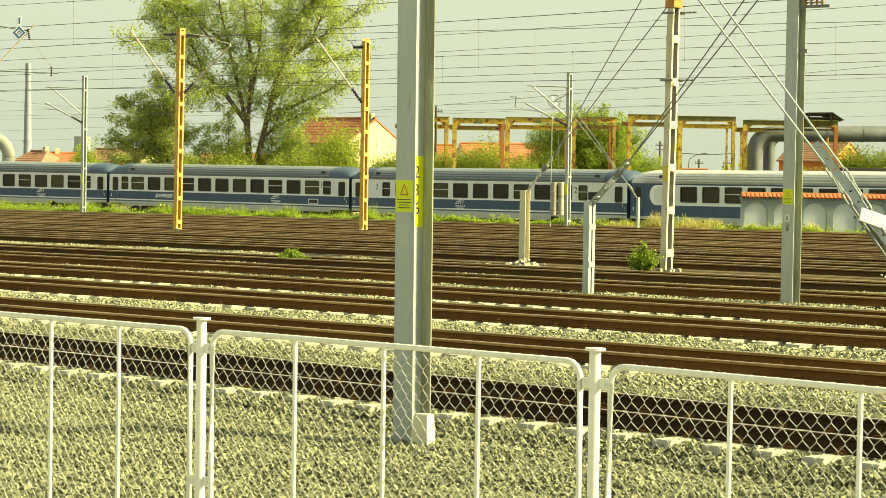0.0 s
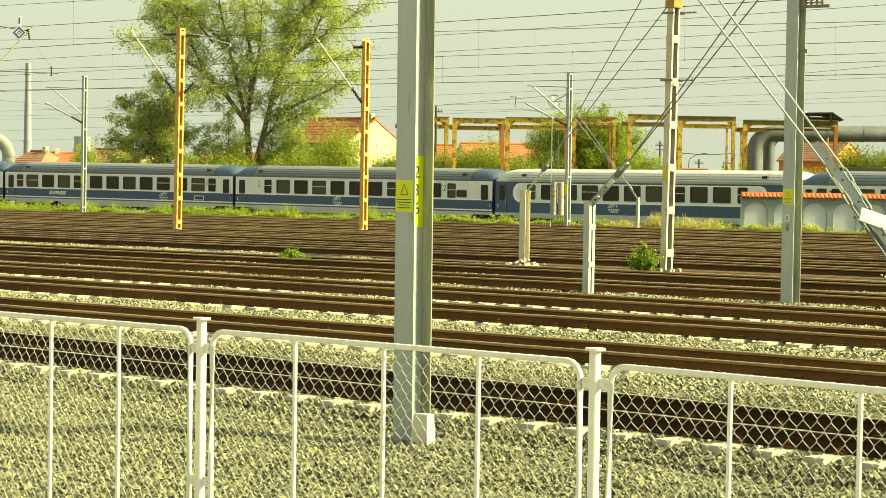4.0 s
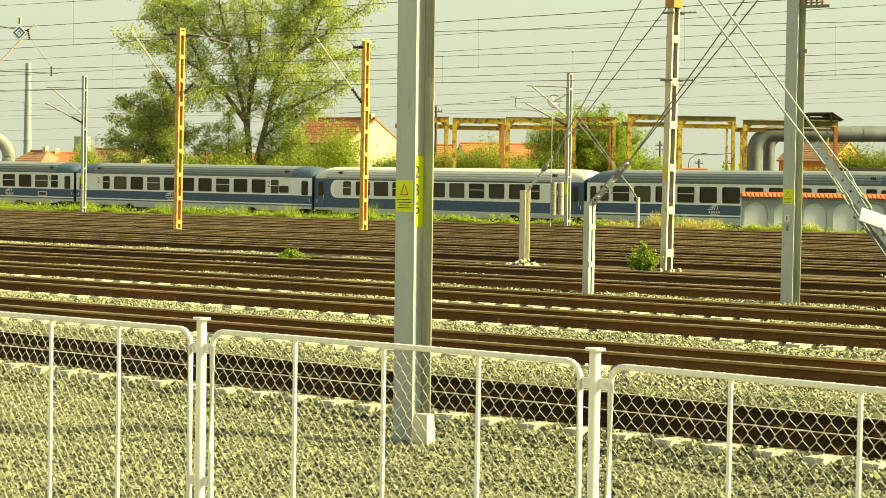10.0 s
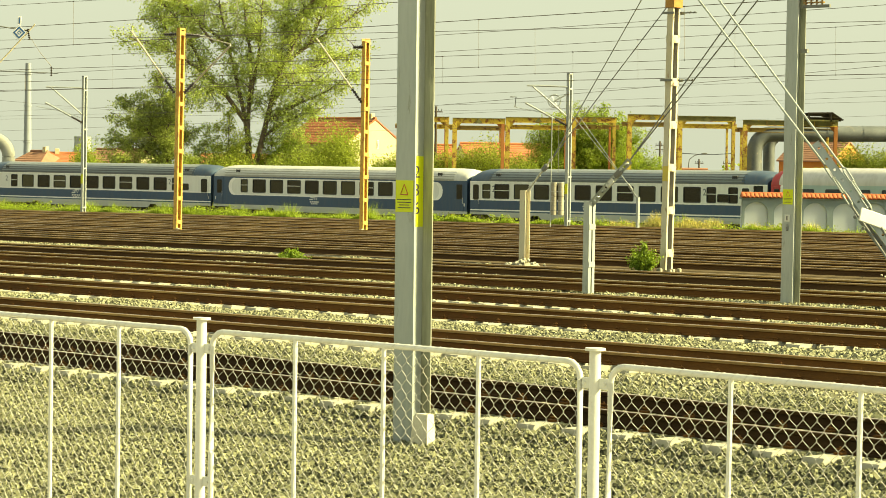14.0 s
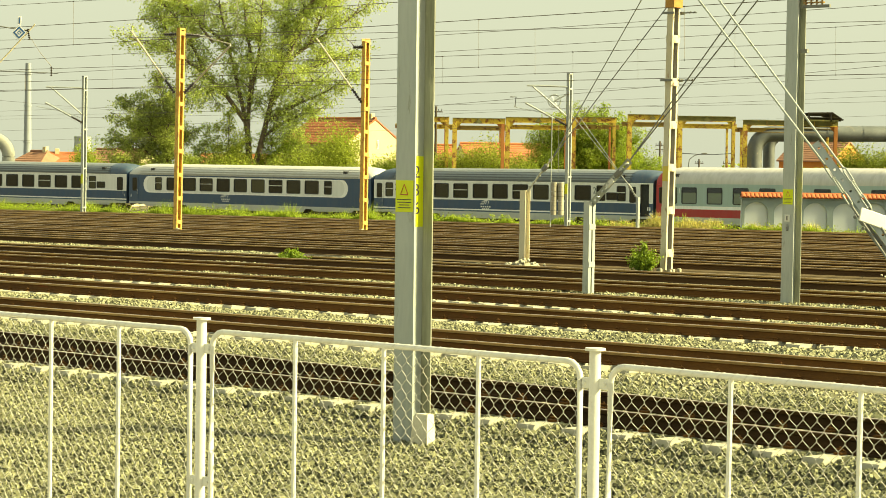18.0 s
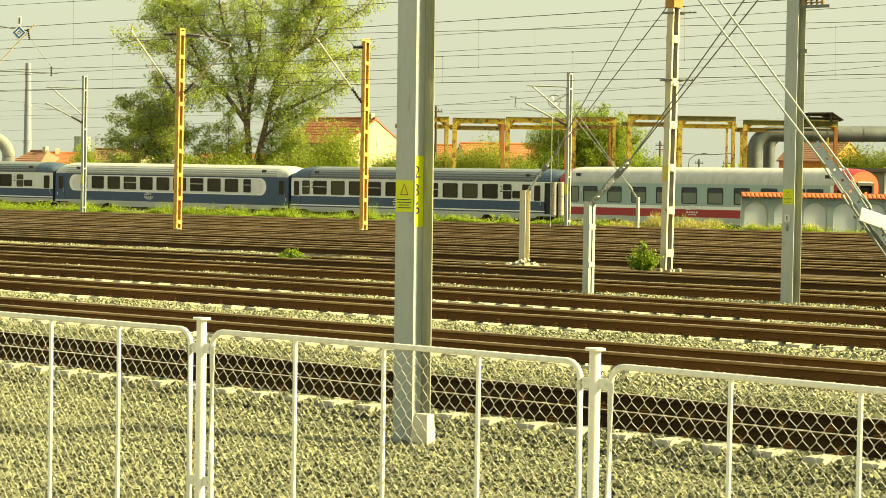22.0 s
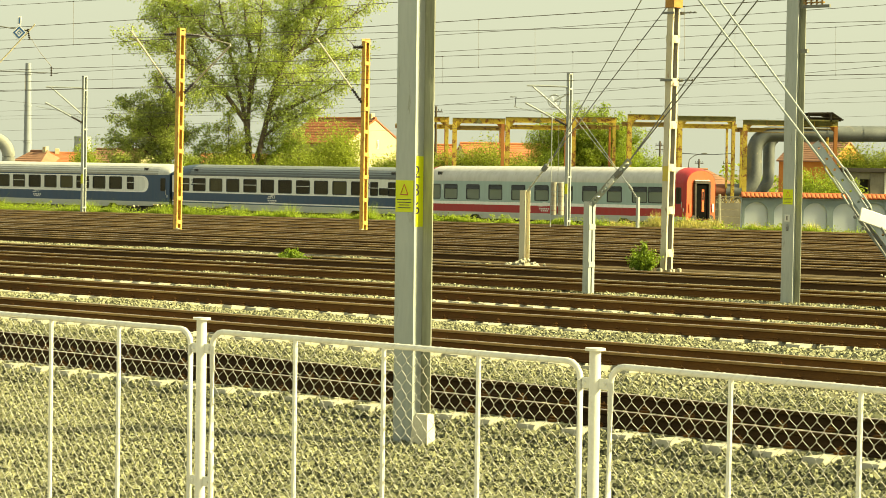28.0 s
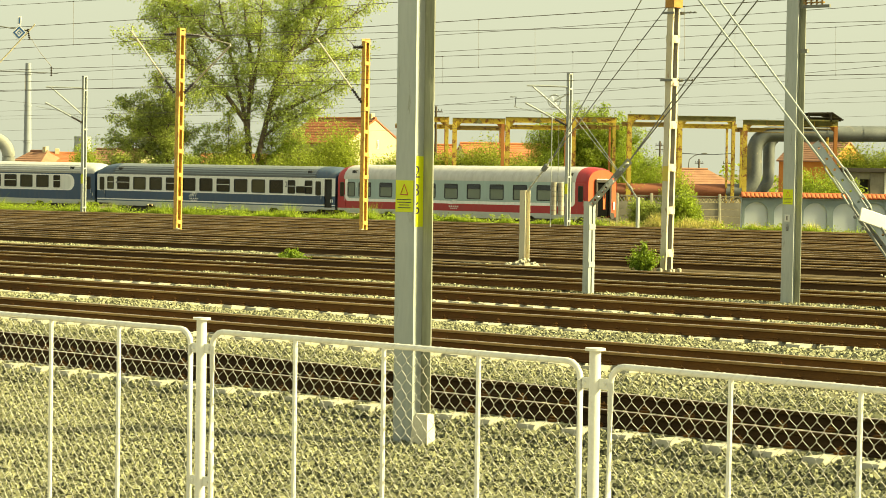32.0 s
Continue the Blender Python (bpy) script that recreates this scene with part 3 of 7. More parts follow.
def build_battened_masts():
    a = battened("catenary_mast", (-9.96, 91.0, 0), 7.645, 0.19, 0.26, YELLOW_MAST, "orange yellow battened steel mast with peeling paint", "yellow masts", 0.6, 0.88, 0.4, bh=0.15)
    inv = a.matrix_world.inverted()
    L = lambda x, y, z: inv @ Vector((x * 0.9607, y * 0.9607, 2.63 + (z - 2.63) * 0.9607))
    strut(a, L(-10.55, 94.7, 5.35), L(-12.35, 95.6, 7.75), CREAM_MAST, 0.035)
    strut(a, L(-10.15, 94.6, 5.35), L(-8.25, 93.2, 7.15), CREAM_MAST, 0.035)
    insulator(a, L(-10.5, 94.6, 7.62), L(-11.0, 94.8, 7.62), 0.075)
    insulator(a, L(-10.1, 94.4, 7.6), L(-9.5, 94.1, 7.55), 0.075)
    part("arm", Shape().tube([L(-9.5, 94.1, 7.55), L(-8.25, 93.2, 7.2)], 0.022, 6), CREAM_MAST, a)
    b = battened("catenary_mast", (-3.10, 94.2, 0), 7.43, 0.19, 0.26, YELLOW_MAST, "orange yellow battened steel mast with peeling paint", "yellow masts", 0.0, 0.88, 0.4, bh=0.15)
    inv2 = b.matrix_world.inverted()
    K = lambda x, y, z: inv2 @ Vector((x * 0.951, y * 0.951, 2.63 + (z - 2.63) * 0.951))
    strut(b, K(-3.4, 99.0, 5.2), K(-5.35, 100.4, 7.85), CREAM_MAST, 0.035)
    insulator(b, K(-3.35, 99.0, 7.45), K(-3.8, 99.2, 7.45), 0.075)
    c = battened("catenary_mast", (5.92, 64.33, 0), 8.5, 0.19, 0.3, CREAM_MAST, "cream painted battened steel mast with rust streaks", "cream mast", 0.8, 1.13, 0.0, bh=0.2)
    s = Shape()
    for i in range(9):
        ang, r = i * 0.7, 0.22 + 0.12 * (i % 3)
        s.box(r * math.cos(ang) - 0.04, r * math.sin(ang) - 0.05, -0.1, r * math.cos(ang) + 0.06, r * math.sin(ang) + 0.04, 0.03 + 0.02 * (i % 2), 0.015)
    part("footing", s, CONCRETE, c, "broken concrete footing")
    part("painted_band", Shape().box(-0.094, -0.156, 2.35, 0.09, -0.151, 2.75, 0.001), surf("faded_yellow", (0.62, 0.5, 0.08), (0.55, 0.42, 0.1), 5, 0.7, 0, 0), c, "faded yellow painted band")
    part("top_section", Shape().box(-0.15, -0.19, 6.92, 0.15, 0.19, 7.25, 0.01), surf("rust_cap", (0.3, 0.13, 0.03), (0.45, 0.25, 0.06), 6, 0.8, 0, 0.2), c, "rusty mast head clamp")
    for z in (6.75, 4.98):
        cl = Shape().box(-0.2, -0.24, z, 0.2, -0.2, z + 0.06, 0.005).box(-0.2, 0.2, z, 0.2, 0.24, z + 0.06, 0.005)
        part("clamp", cl, STEEL_DARK, c)
        ch = Shape()
        for i in range(5):
            ch.tube([(0.2 + i * 0.11, 0.0, z + 0.03), (0.2 + i * 0.11 + 0.05, 0.03 * (-1) ** i, z + 0.05), (0.2 + i * 0.11 + 0.1, 0, z + 0.03)], 0.022, 6)
        part("tension_chain", ch, STEEL_DARK, c)
    for pos, h, nm in (((-17.57, 118.5, 0), 6.77, "left"), ((5.35, 105.0, 0), 6.75, "right")):
        g = battened("catenary_mast", pos, h, 0.16, 0.22, STEEL, "slim galvanised twin-channel mast with a cantilever arm", "slim masts", 0.0, 1.9, 0.0, bh=0.07, leg=0.045)
        part("number_band", Shape().box(-0.085, -0.116, 1.55, 0.085, -0.112, 2.0, 0.001), SIGN_YELLOW, g, "lime yellow number band")
        iv = g.matrix_world.inverted()
        P = lambda x, z: iv @ Vector((pos[0] + x, pos[1] - 0.1, pos[2] + z))
        part("top_tube", Shape().tube([P(-0.1, h - 0.58), P(-1.85, h - 0.55)], 0.04, 6), STEEL, g)
        part("brace_tube", Shape().tube([P(-0.1, h - 1.85), P(-1.6, h - 0.58)], 0.04, 6), STEEL, g)
        strut(g, P(-0.1, h - 2.25), P(-1.9, h - 1.3), STEEL, 0.04, 0.3)
        part("registration_arm", Shape().tube([P(-0.2, h - 2.0), P(-0.9, h - 1.75), P(-2.3, h - 1.5)], 0.015, 6), STEEL, g)
        if nm == "right":
            wheel = Shape()
            for i in range(18):
                q0, q1 = i * math.pi / 9, (i + 1) * math.pi / 9
                wheel.tube([P(-0.65 + 0.27 * math.cos(q0), h - 1.2 + 0.27 * math.sin(q0)), P(-0.65 + 0.27 * math.cos(q1), h - 1.2 + 0.27 * math.sin(q1))], 0.03, 5)
            for i in range(3):
                q0 = i * math.pi / 3
                wheel.tube([P(-0.65 + 0.27 * math.cos(q0), h - 1.2 + 0.27 * math.sin(q0)), P(-0.65 - 0.27 * math.cos(q0), h - 1.2 - 0.27 * math.sin(q0))], 0.015, 5)
            part("tension_wheel", wheel, STEEL, g, "spoked tensioning wheel")
            part("wheel_arm", Shape().tube([P(-0.1, h - 0.9), P(-0.65, h - 1.2)], 0.035, 6), STEEL, g)
            hook = Shape().tube([P(-2.35, h - 1.5), P(-2.3, h - 1.05), P(-2.55, h - 1.05)], 0.03, 5)
            part("hook", hook, STEEL_DARK, g)
    # tension weights that hang beside the slim mast
    w = empty("tension_weights", pose(4.9, 104.6, 0.0), "two hanging stacks of grey concrete tension weights", "tension weights")
    for i in range(7):
        for x in (-0.16, 0.14):
            part("weight", Shape().tube([(x, 0, 0.64 + i * 0.203), (x, 0, 0.83 + i * 0.203)], 0.127, 14), CONCRETE, w)
    part("guide_rod", Shape().tube([(-0.3, 0, 0.0), (-0.3, 0, 5.0)], 0.02, 6), STEEL, w)
    part("cable", Shape().tube([(0, 0, 1.9), (0, 0, 5.4)], 0.012, 5), STEEL_DARK, w)
    part("hanger", Shape().box(-0.28, -0.03, 1.99, 0.26, 0.03, 2.06, 0.01), STEEL, w)


def guy_bar(parent, a, b, w, mat, name="anchor_bar"):
    """A flat perforated bar between two points."""
    a, b = Vector(a), Vector(b)
    d = (b - a).normalized()
    side = d.cross(Vector((0.72, -0.69, 0)).cross(Vector((0, 0, 1)))).normalized()
    off = d.cross(side).normalized() * 0.012
    n = max(3, int((b - a).length / 0.12))
    s = Shape()
    edge = 0.5 * w
    for sgn in (-1, 1):
        rings = []
        for t in (0.0, 1.0):
            p = a + (b - a) * t
            e0, e1 = p + side * edge * sgn, p + side * edge * sgn * 0.16
            rings.append([e0 + off, e1 + off, e1 - off, e0 - off])
        s.loft(rings)
    for i in range(0, n, 2):
        p, q = a + (b - a) * (i / n), a + (b - a) * ((i + 1.72) / n)
        if (q - a).length > (b - a).length:
            q = b
        s.loft([[p + side * edge * 0.25 + off * 0.98, p - side * edge * 0.25 + off * 0.98, p - side * edge * 0.25 - off * 0.98, p + side * edge * 0.25 - off * 0.98],
                [q + side * edge * 0.25 + off * 0.98, q - side * edge * 0.25 + off * 0.98, q - side * edge * 0.25 - off * 0.98, q + side * edge * 0.25 - off * 0.98]])
    return part(name, s, mat, parent)


def holed_bar(parent, a, b, w, pitch, mat, name="anchor_bar", thick=0.012):
    """A flat bar between two points, its broad side to the platform, with a row of round holes."""
    a, b = Vector(a), Vector(b)
    d = (b - a).normalized()
    side = d.cross(parent.matrix_world.to_3x3().inverted() @ Vector((0.1, 1, 0))).normalized()
    deep = side.cross(d).normalized() * thick / 2
    n = max(1, int((b - a).length / pitch))
    step = (b - a).length / n
    s = Shape()
    rim = [(1, 0), (1, 1), (0, 1), (-1, 1), (-1, 0), (-1, -1), (0, -1), (1, -1)]
    for i in range(n):
        c = a + d * step * (i + 0.5)
        outer = [c + d * x * step / 2 + side * y * w / 2 for x, y in rim]
        inner = [c + (d * math.cos(k * math.pi / 4) + side * math.sin(k * math.pi / 4)) * w * 0.23 for k in range(8)]
        s.loft([[p - deep for p in outer], [p - deep for p in inner], [p + deep for p in inner], [p + deep for p in outer]], caps=False)
    for y in (-1, 1):
        e = side * y * w / 2
        lip = side * y * 0.004
        s.loft([[a + e - deep * 2.4, a + e + lip - deep * 2.4, a + e + lip + deep, a + e + deep], [b + e - deep * 2.4, b + e + lip - deep * 2.4, b + e + lip + deep, b + e + deep]])
    return part(name, s, mat, parent)


def anchor_post(base, h, mat, top, cables, label, kind, bar_mat, wide):
    """A short stub in the ground with an inclined anchor bar and the guy cables that run up from it."""
    m = empty("anchor_post", pose(*base, 0, 0, MAST_TURN), label, "anchor post", "anchor posts")
    if kind == "beam":
        part("stub", h_beam(h, 0.21, 0.2), mat, m)
    else:
        b, y, leg = (0.16, 0.1, 0.08) if kind == "twin" else (0.11, 0.06, 0.05)
        part("channel", channel(h, b, -y, -1, leg), mat, m)
        part("channel", channel(h - 0.06, b, y, 1, leg), mat, m)
        for z in (0.55, 1.35):
            if z < h:
                part("batten", Shape().box(b / 2, -y, z, b / 2 + 0.012, y, z + 0.12, 0.002), mat, m)
    inv = m.matrix_world.inverted()
    foot = Vector((base[0], base[1], base[2] + h - 0.1))
    bar = (holed_bar(m, inv @ foot, inv @ Vector(top), wide, 0.13, STEEL) if kind == "twin" else guy_bar(m, inv @ foot, inv @ Vector(top), wide, bar_mat))
    cross = Vector((NX, NY, 0))
    for k in (0.2, 0.34, 0.5, 0.64, 0.8, 0.93):
        q = foot.lerp(Vector(top), k)
        part("bolt", Shape().tube([inv @ (q - cross * 0.07), inv @ (q + cross * 0.05)], 0.025, 6), STEEL, bar)
    mid = foot + (Vector(top) - foot) * 0.72
    sh = Shape().box(-0.11, -0.05, -0.06, 0.11, 0.05, 0.06, 0.015)
    d = Vector(top) - foot
    part("shackle", sh, STEEL_DARK, m, m=inv @ Matrix.Translation(mid) @ d.to_track_quat("X", "Z").to_matrix().to_4x4())
    for e in cables:
        part("guy_cable", Shape().tube([inv @ Vector(top), inv @ Vector(e)], 0.014, 6), STEEL_DARK if kind != "white" else STEEL, m)
    return m


def build_anchors():
    p = anchor_post((2.22, 66.4, 0), 2.03, CREAM_MAST, (2.93, 65.7, 2.94), [(5.85, 64.3, 7.0), (5.85, 64.3, 8.45)], "rusty cream steel stub anchoring the mast guys", "beam", CREAM_MAST, 0.07)
    footing(p, 0.3, 0.04)
    q = anchor_post((3.10, 51.62, 0), 1.95, STEEL, (3.88, 50.9, 2.83), [(6.78, 48.1, 7.35), (7.0, 48.0, 7.15)], "galvanised twin-channel stub anchoring the mast guys", "twin", STEEL_OLD, 0.13)
    inv = q.matrix_world.inverted()
    part("tag_plate", Shape().box(-0.12, -0.02, -0.05, 0.1, 0.02, 0.05, 0.01), WHITE, q, m=inv @ pose(3.5, 51.2, 2.35, 0, -40, -44))
    r = anchor_post((8.27, 103.5, 0), 1.47, STEEL, (7.84, 103.7, 2.04), [(5.4, 104.9, 5.04), (5.4, 104.9, 5.42)], "slim galvanised stub anchoring two pale guy cables", "white", STEEL, 0.15)
    # the guy of the near mast: two rods, shackles and a perforated yoke bar
    u0 = Vector((-0.27, 23.02, 0))
    d = Vector((DX, DY, 0))
    at = lambda u, z: u0 + d * u + Vector((0, 0, z))
    g = empty("mast_guy", pose(*at(6.45, 0)), "galvanised twin guy rods with a perforated anchor bar", "guy anchor")
    inv = Matrix.Translation(-at(6.45, 0))
    part("stub", h_beam(1.35, 0.26, 0.24).turned(pose(0, 0, 0, 0, 0, MAST_TURN)), STEEL, g)
    for (ua, za), (ub, zb), (uc, zc) in (((3.347, 4.083), (4.677, 2.697), (5.06, 2.22)), ((3.563, 4.075), (4.857, 2.672), (5.25, 2.145))):
        lift = (za - zb) / (ub - ua)
        part("guy_rod", Shape().tube([inv @ at(0.14, za + lift * (ua - 0.14)), inv @ at(ub, zb)], 0.0095, 8), STEEL, g)
        steps = 3
        for k in range(steps):
            lk = Shape()
            c0, c1 = at(ub + 0.085 * k, zb - 0.105 * k), at(ub + 0.085 * (k + 1) + 0.02, zb - 0.105 * (k + 1) - 0.02)
            off = (Vector((NX, NY, 0)) if k % 2 else (c1 - c0).normalized().cross(Vector((NX, NY, 0)))) * 0.017
            ring_pts = [c0 + off * 0.4, c0.lerp(c1, 0.15) + off, c0.lerp(c1, 0.85) + off, c1 + off * 0.4, c1 - off * 0.4, c0.lerp(c1, 0.85) - off, c0.lerp(c1, 0.15) - off, c0 - off * 0.4, c0 + off * 0.4]
            lk.tube([inv @ q for q in ring_pts], 0.0075, 6)
            part("shackle_link", lk, STEEL, g)
        part("lower_rod", Shape().tube([inv @ at(ub + 0.255, zb - 0.315), inv @ at(uc + 0.25, zc - 0.28)], 0.011, 8), STEEL_DARK, g)
    bar = holed_bar(g, inv @ at(4.575, 2.873), inv @ at(6.4, 0.9), 0.058, 0.115, STEEL)
    holed_bar(g, inv @ (at(5.02, 2.3) + Vector((0.02, 0.06, -0.03))), inv @ (at(6.4, 0.82) + Vector((0.02, 0.06, -0.02))), 0.045, 0.115, STEEL_DARK)
    for u, z in ((4.98, 2.29), (5.06, 2.2), (5.3, 1.96)):
        part("clamp_bolt", Shape().tube([inv @ (at(u, z) + Vector((-0.01, -0.05, -0.01))), inv @ (at(u, z) + Vector((0.02, 0.07, 0.0)))], 0.016, 6), STEEL_DARK, bar)
    part("tag_plate", Shape().box(-0.13, -0.008, -0.055, 0.2, 0.008, 0.055, 0.006), WHITE, g, "white steel plate", m=inv @ Matrix.Translation(at(5.17, 2.275) + Vector((-0.03, -0.08, 0))) @ pose(0, 0, 0, 0, 16, 25))
    # a mast beyond the view, whose cantilever reaches in
    far = battened("catenary_mast", (-17.4, 85.0, 0), 7.8, 0.2, 0.3, STEEL_OLD, "galvanised twin-channel mast with a tube cantilever", "slim masts", 0.0, 1.5, 0.3)
    fi = far.matrix_world.inverted()
    F = lambda x, z, y=84.5: fi @ Vector((x, y, z))
    strut(far, F(-17.2, 4.12), F(-14.27, 7.36), CREAM_MAST, 0.028)
    part("stay_tube", Shape().tube([F(-17.2, 7.52), F(-14.9, 7.18), F(-14.5, 7.12)], 0.022, 6), STEEL_DARK, far)
    insulator(far, F(-14.52, 7.2), F(-14.45, 6.8), 0.05)
    part("registration_tube", Shape().tube([F(-17.2, 5.75), F(-14.6, 5.7), F(-13.45, 5.67)], 0.02, 6), STEEL_DARK, far)
    part("drop_wire", Shape().tube([F(-14.5, 7.0), F(-14.1, 6.4), F(-13.69, 5.9)], 0.007, 5), WIRE, far)
    insulator(far, F(-13.69, 5.9), F(-13.69, 5.55), 0.045, 4)
    # the blue and white diamond hung from the cantilever, with a bar plate over it
    sign = empty("pantograph_sign", pose(-14.731, 84.0, 7.034, 0, 0.9, 0), "white diamond line sign with blue frames and a bar plate above", "railway sign")
    def diamond(r, y, inner=0.0):
        out, hole = [(r * x, r * z) for x, z in ((0, 1), (1, 0), (0, -1), (-1, 0))], [(inner * x, inner * z) for x, z in ((0, 1), (1, 0), (0, -1), (-1, 0))]
        if not inner:
            return Shape().prism(out, "y", y, y + 0.012)
        return Shape().loft([[(x, q, z) for x, z in o] for o, q in ((out, y + 0.01), (out, y), (hole, y), (hole, y + 0.01))], caps=False)
    plate = part("plate", diamond(0.255, 0.0), SIGN_WHITE, sign)
    part("blue_frame", diamond(0.215, -0.006, 0.145), SIGN_BLUE, plate, "blue diamond frame")
    part("inner_frame", diamond(0.075, -0.006, 0.045), SIGN_BLUE, plate, "small blue diamond frame")
    bar_plate = part("bar_plate", Shape().box(-0.06, 0.0, 0.27, 0.06, 0.012, 0.56, 0.005), SIGN_WHITE, sign)
    part("bar", Shape().box(-0.025, -0.006, 0.31, 0.025, 0.002, 0.52), SIGN_BLUE, bar_plate, "blue upright bar")
    part("hook", Shape().tube([(0, 0.02, 0.24), (0.02, 0.3, 0.15), (0.2, 0.5, 0.12)], 0.012, 6), STEEL_DARK, sign)


build_steel_masts()
build_battened_masts()
build_anchors()


def rubble(x, y, r, n, seed, label):
    """A low heap of loose stones."""
    rng = random.Random(seed)
    h = empty("stone_heap", pose(x, y, -0.05), label, "stones", "stone heaps")
    for i in range(n):
        a, q = rng.uniform(0, 6.283), rng.random() ** 0.6
        k = rng.uniform(0.03, 0.06)
        s = Shape().box(-k, -k * 0.8, -k * 0.6, k, k * 0.8, k * 0.6, k * 0.3)
        part("stone", s, CONCRETE, h, m=pose(r * q * math.cos(a), r * q * math.sin(a), 0.05 + 0.17 * (1 - q), rng.uniform(-40, 40), rng.uniform(-40, 40), rng.uniform(0, 180)), smooth=False)


rubble(-9.96, 90.8, 0.7, 40, 1, "pale broken stones round the foot of a mast")
rubble(-3.1, 94.0, 0.55, 30, 2, "pale broken stones round the foot of a mast")
rubble(2.22, 66.0, 0.6, 22, 3, "pale broken stones round the foot of a stub")
rubble(11.6, 61.8, 1.0, 40, 4, "small heap of ballast between the sidings")
rng_s = random.Random(33)
for k in range(26):
    x, y = rng_s.uniform(-15, 14), rng_s.uniform(66, 104)
    q = rng_s.uniform(0.05, 0.11)
    thing("loose_stone", Shape().box(-q, -q * 0.7, 0, q, q * 0.7, q * 0.9, q * 0.3).turned(pose(0, 0, 0, rng_s.uniform(-15, 15), rng_s.uniform(-15, 15), rng_s.uniform(0, 180))), CONCRETE,
          "pale loose stone lying among the sidings", "stone", "loose stones", m=pose(x, y, -0.06 if land(x, y) == 0 else -0.3), smooth=False)


# ---- the passing train ----
ARC_X, ARC_Y, ARC_A, ARC_K = -6.8407, 174.912, 0.75364, 0.0025541
RISE_S = 8.0
TRAIN_Z = EYE[2] - 4.206                 # top of rail of the running line


def on_line(s):
    """Place on the curved running line, s metres along it."""
    a = ARC_A + ARC_K * s
    return (ARC_X + (math.sin(a) - math.sin(ARC_A)) / ARC_K + 1.405 * math.sin(a), ARC_Y + (math.cos(a) - math.cos(ARC_A)) / ARC_K + 1.405 * math.cos(a))


def rolled(t):
    """How far the train has gone by t seconds: it slows from 3.1 to 2.1 m/s and keeps about that."""
    q = t / 32.0
    return 0.0516 + q * (-99.4552 + q * (25.2583 + q * (-180.9071 + q * (593.7218 + q * (-671.7482 + q * 252.5258)))))


def line_z(s):
    """Top of rail along the running line: level, then a gentle climb."""
    return TRAIN_Z + 0.0062 * (s - RISE_S + math.sqrt((s - RISE_S) ** 2 + 25.0)) / 2


def coach_pose(mid, t):
    s = mid + rolled(t)
    a, b = on_line(s - 9.3), on_line(s + 9.3)
    za, zb = line_z(s - 9.3), line_z(s + 9.3)
    return pose((a[0] + b[0]) / 2, (a[1] + b[1]) / 2, (za + zb) / 2, 0, -math.degrees(math.atan2(zb - za, 18.6)), math.degrees(math.atan2(b[1] - a[1], b[0] - a[0])))


def painted(name, base, rules, rough=0.4, dirt=0.17):
    """Coach paint: a base colour, then bands. A rule is (colour, x0, x1, z0, z1, r): a band with corners rounded by r."""
    m = surf(name, base, tuple(c * 0.86 for c in base), 0.9, rough, 0.0, 0.03, 30)
    t = m.node_tree
    n, l = t.nodes, t.links
    p = n["Principled BSDF"]
    out = p.inputs["Base Color"].links[0].from_socket
    co = n.new("ShaderNodeTexCoord")
    sep = n.new("ShaderNodeSeparateXYZ")
    l.new(co.outputs["Object"], sep.inputs[0])

    def op(kind, a, b=0.0):
        q = n.new("ShaderNodeMath")
        q.operation = kind
        for i, x in enumerate((a, b)):
            if isinstance(x, (int, float)):
                q.inputs[i].default_value = x
            else:
                l.new(x, q.inputs[i])
        return q.outputs[0]

    for col, x0, x1, z0, z1, r in rules:
        dx = op("SUBTRACT", op("ABSOLUTE", op("SUBTRACT", sep.outputs["X"], (x0 + x1) / 2)), (x1 - x0) / 2 - r)
        dz = op("SUBTRACT", op("ABSOLUTE", op("SUBTRACT", sep.outputs["Z"], (z0 + z1) / 2)), (z1 - z0) / 2 - r)
        dx, dz = op("MAXIMUM", dx, 0.0), op("MAXIMUM", dz, 0.0)
        dist = op("SQRT", op("ADD", op("MULTIPLY", dx, dx), op("MULTIPLY", dz, dz)))
        mask = op("LESS_THAN", dist, max(r, 1e-4))
        mix = n.new("ShaderNodeMix")
        mix.data_type = "RGBA"
        mix.inputs["B"].default_value = (*col, 1)
        l.new(mask, mix.inputs["Factor"])
        l.new(out, mix.inputs["A"])
        out = mix.outputs["Result"]
    # road dirt with upright streaks
    mp = n.new("ShaderNodeMapping")
    mp.inputs["Scale"].default_value = (3.0, 3.0, 0.35)
    l.new(co.outputs["Object"], mp.inputs["Vector"])
    nz = n.new("ShaderNodeTexNoise")
    nz.inputs["Scale"].default_value, nz.inputs["Detail"].default_value = 1.2, 6
    l.new(mp.outputs["Vector"], nz.inputs["Vector"])
    mr = n.new("ShaderNodeMapRange")
    mr.inputs["From Min"].default_value, mr.inputs["From Max"].default_value, mr.inputs["To Max"].default_value = 0.42, 0.8, dirt
    l.new(nz.outputs["Fac"], mr.inputs["Value"])
    mix = n.new("ShaderNodeMix")
    mix.data_type = "RGBA"
    mix.inputs["B"].default_value = (0.16, 0.14, 0.11, 1)
    l.new(mr.outputs["Result"], mix.inputs["Factor"])
    l.new(out, mix.inputs["A"])
    l.new(mix.outputs["Result"], p.inputs["Base Color"])
    return m


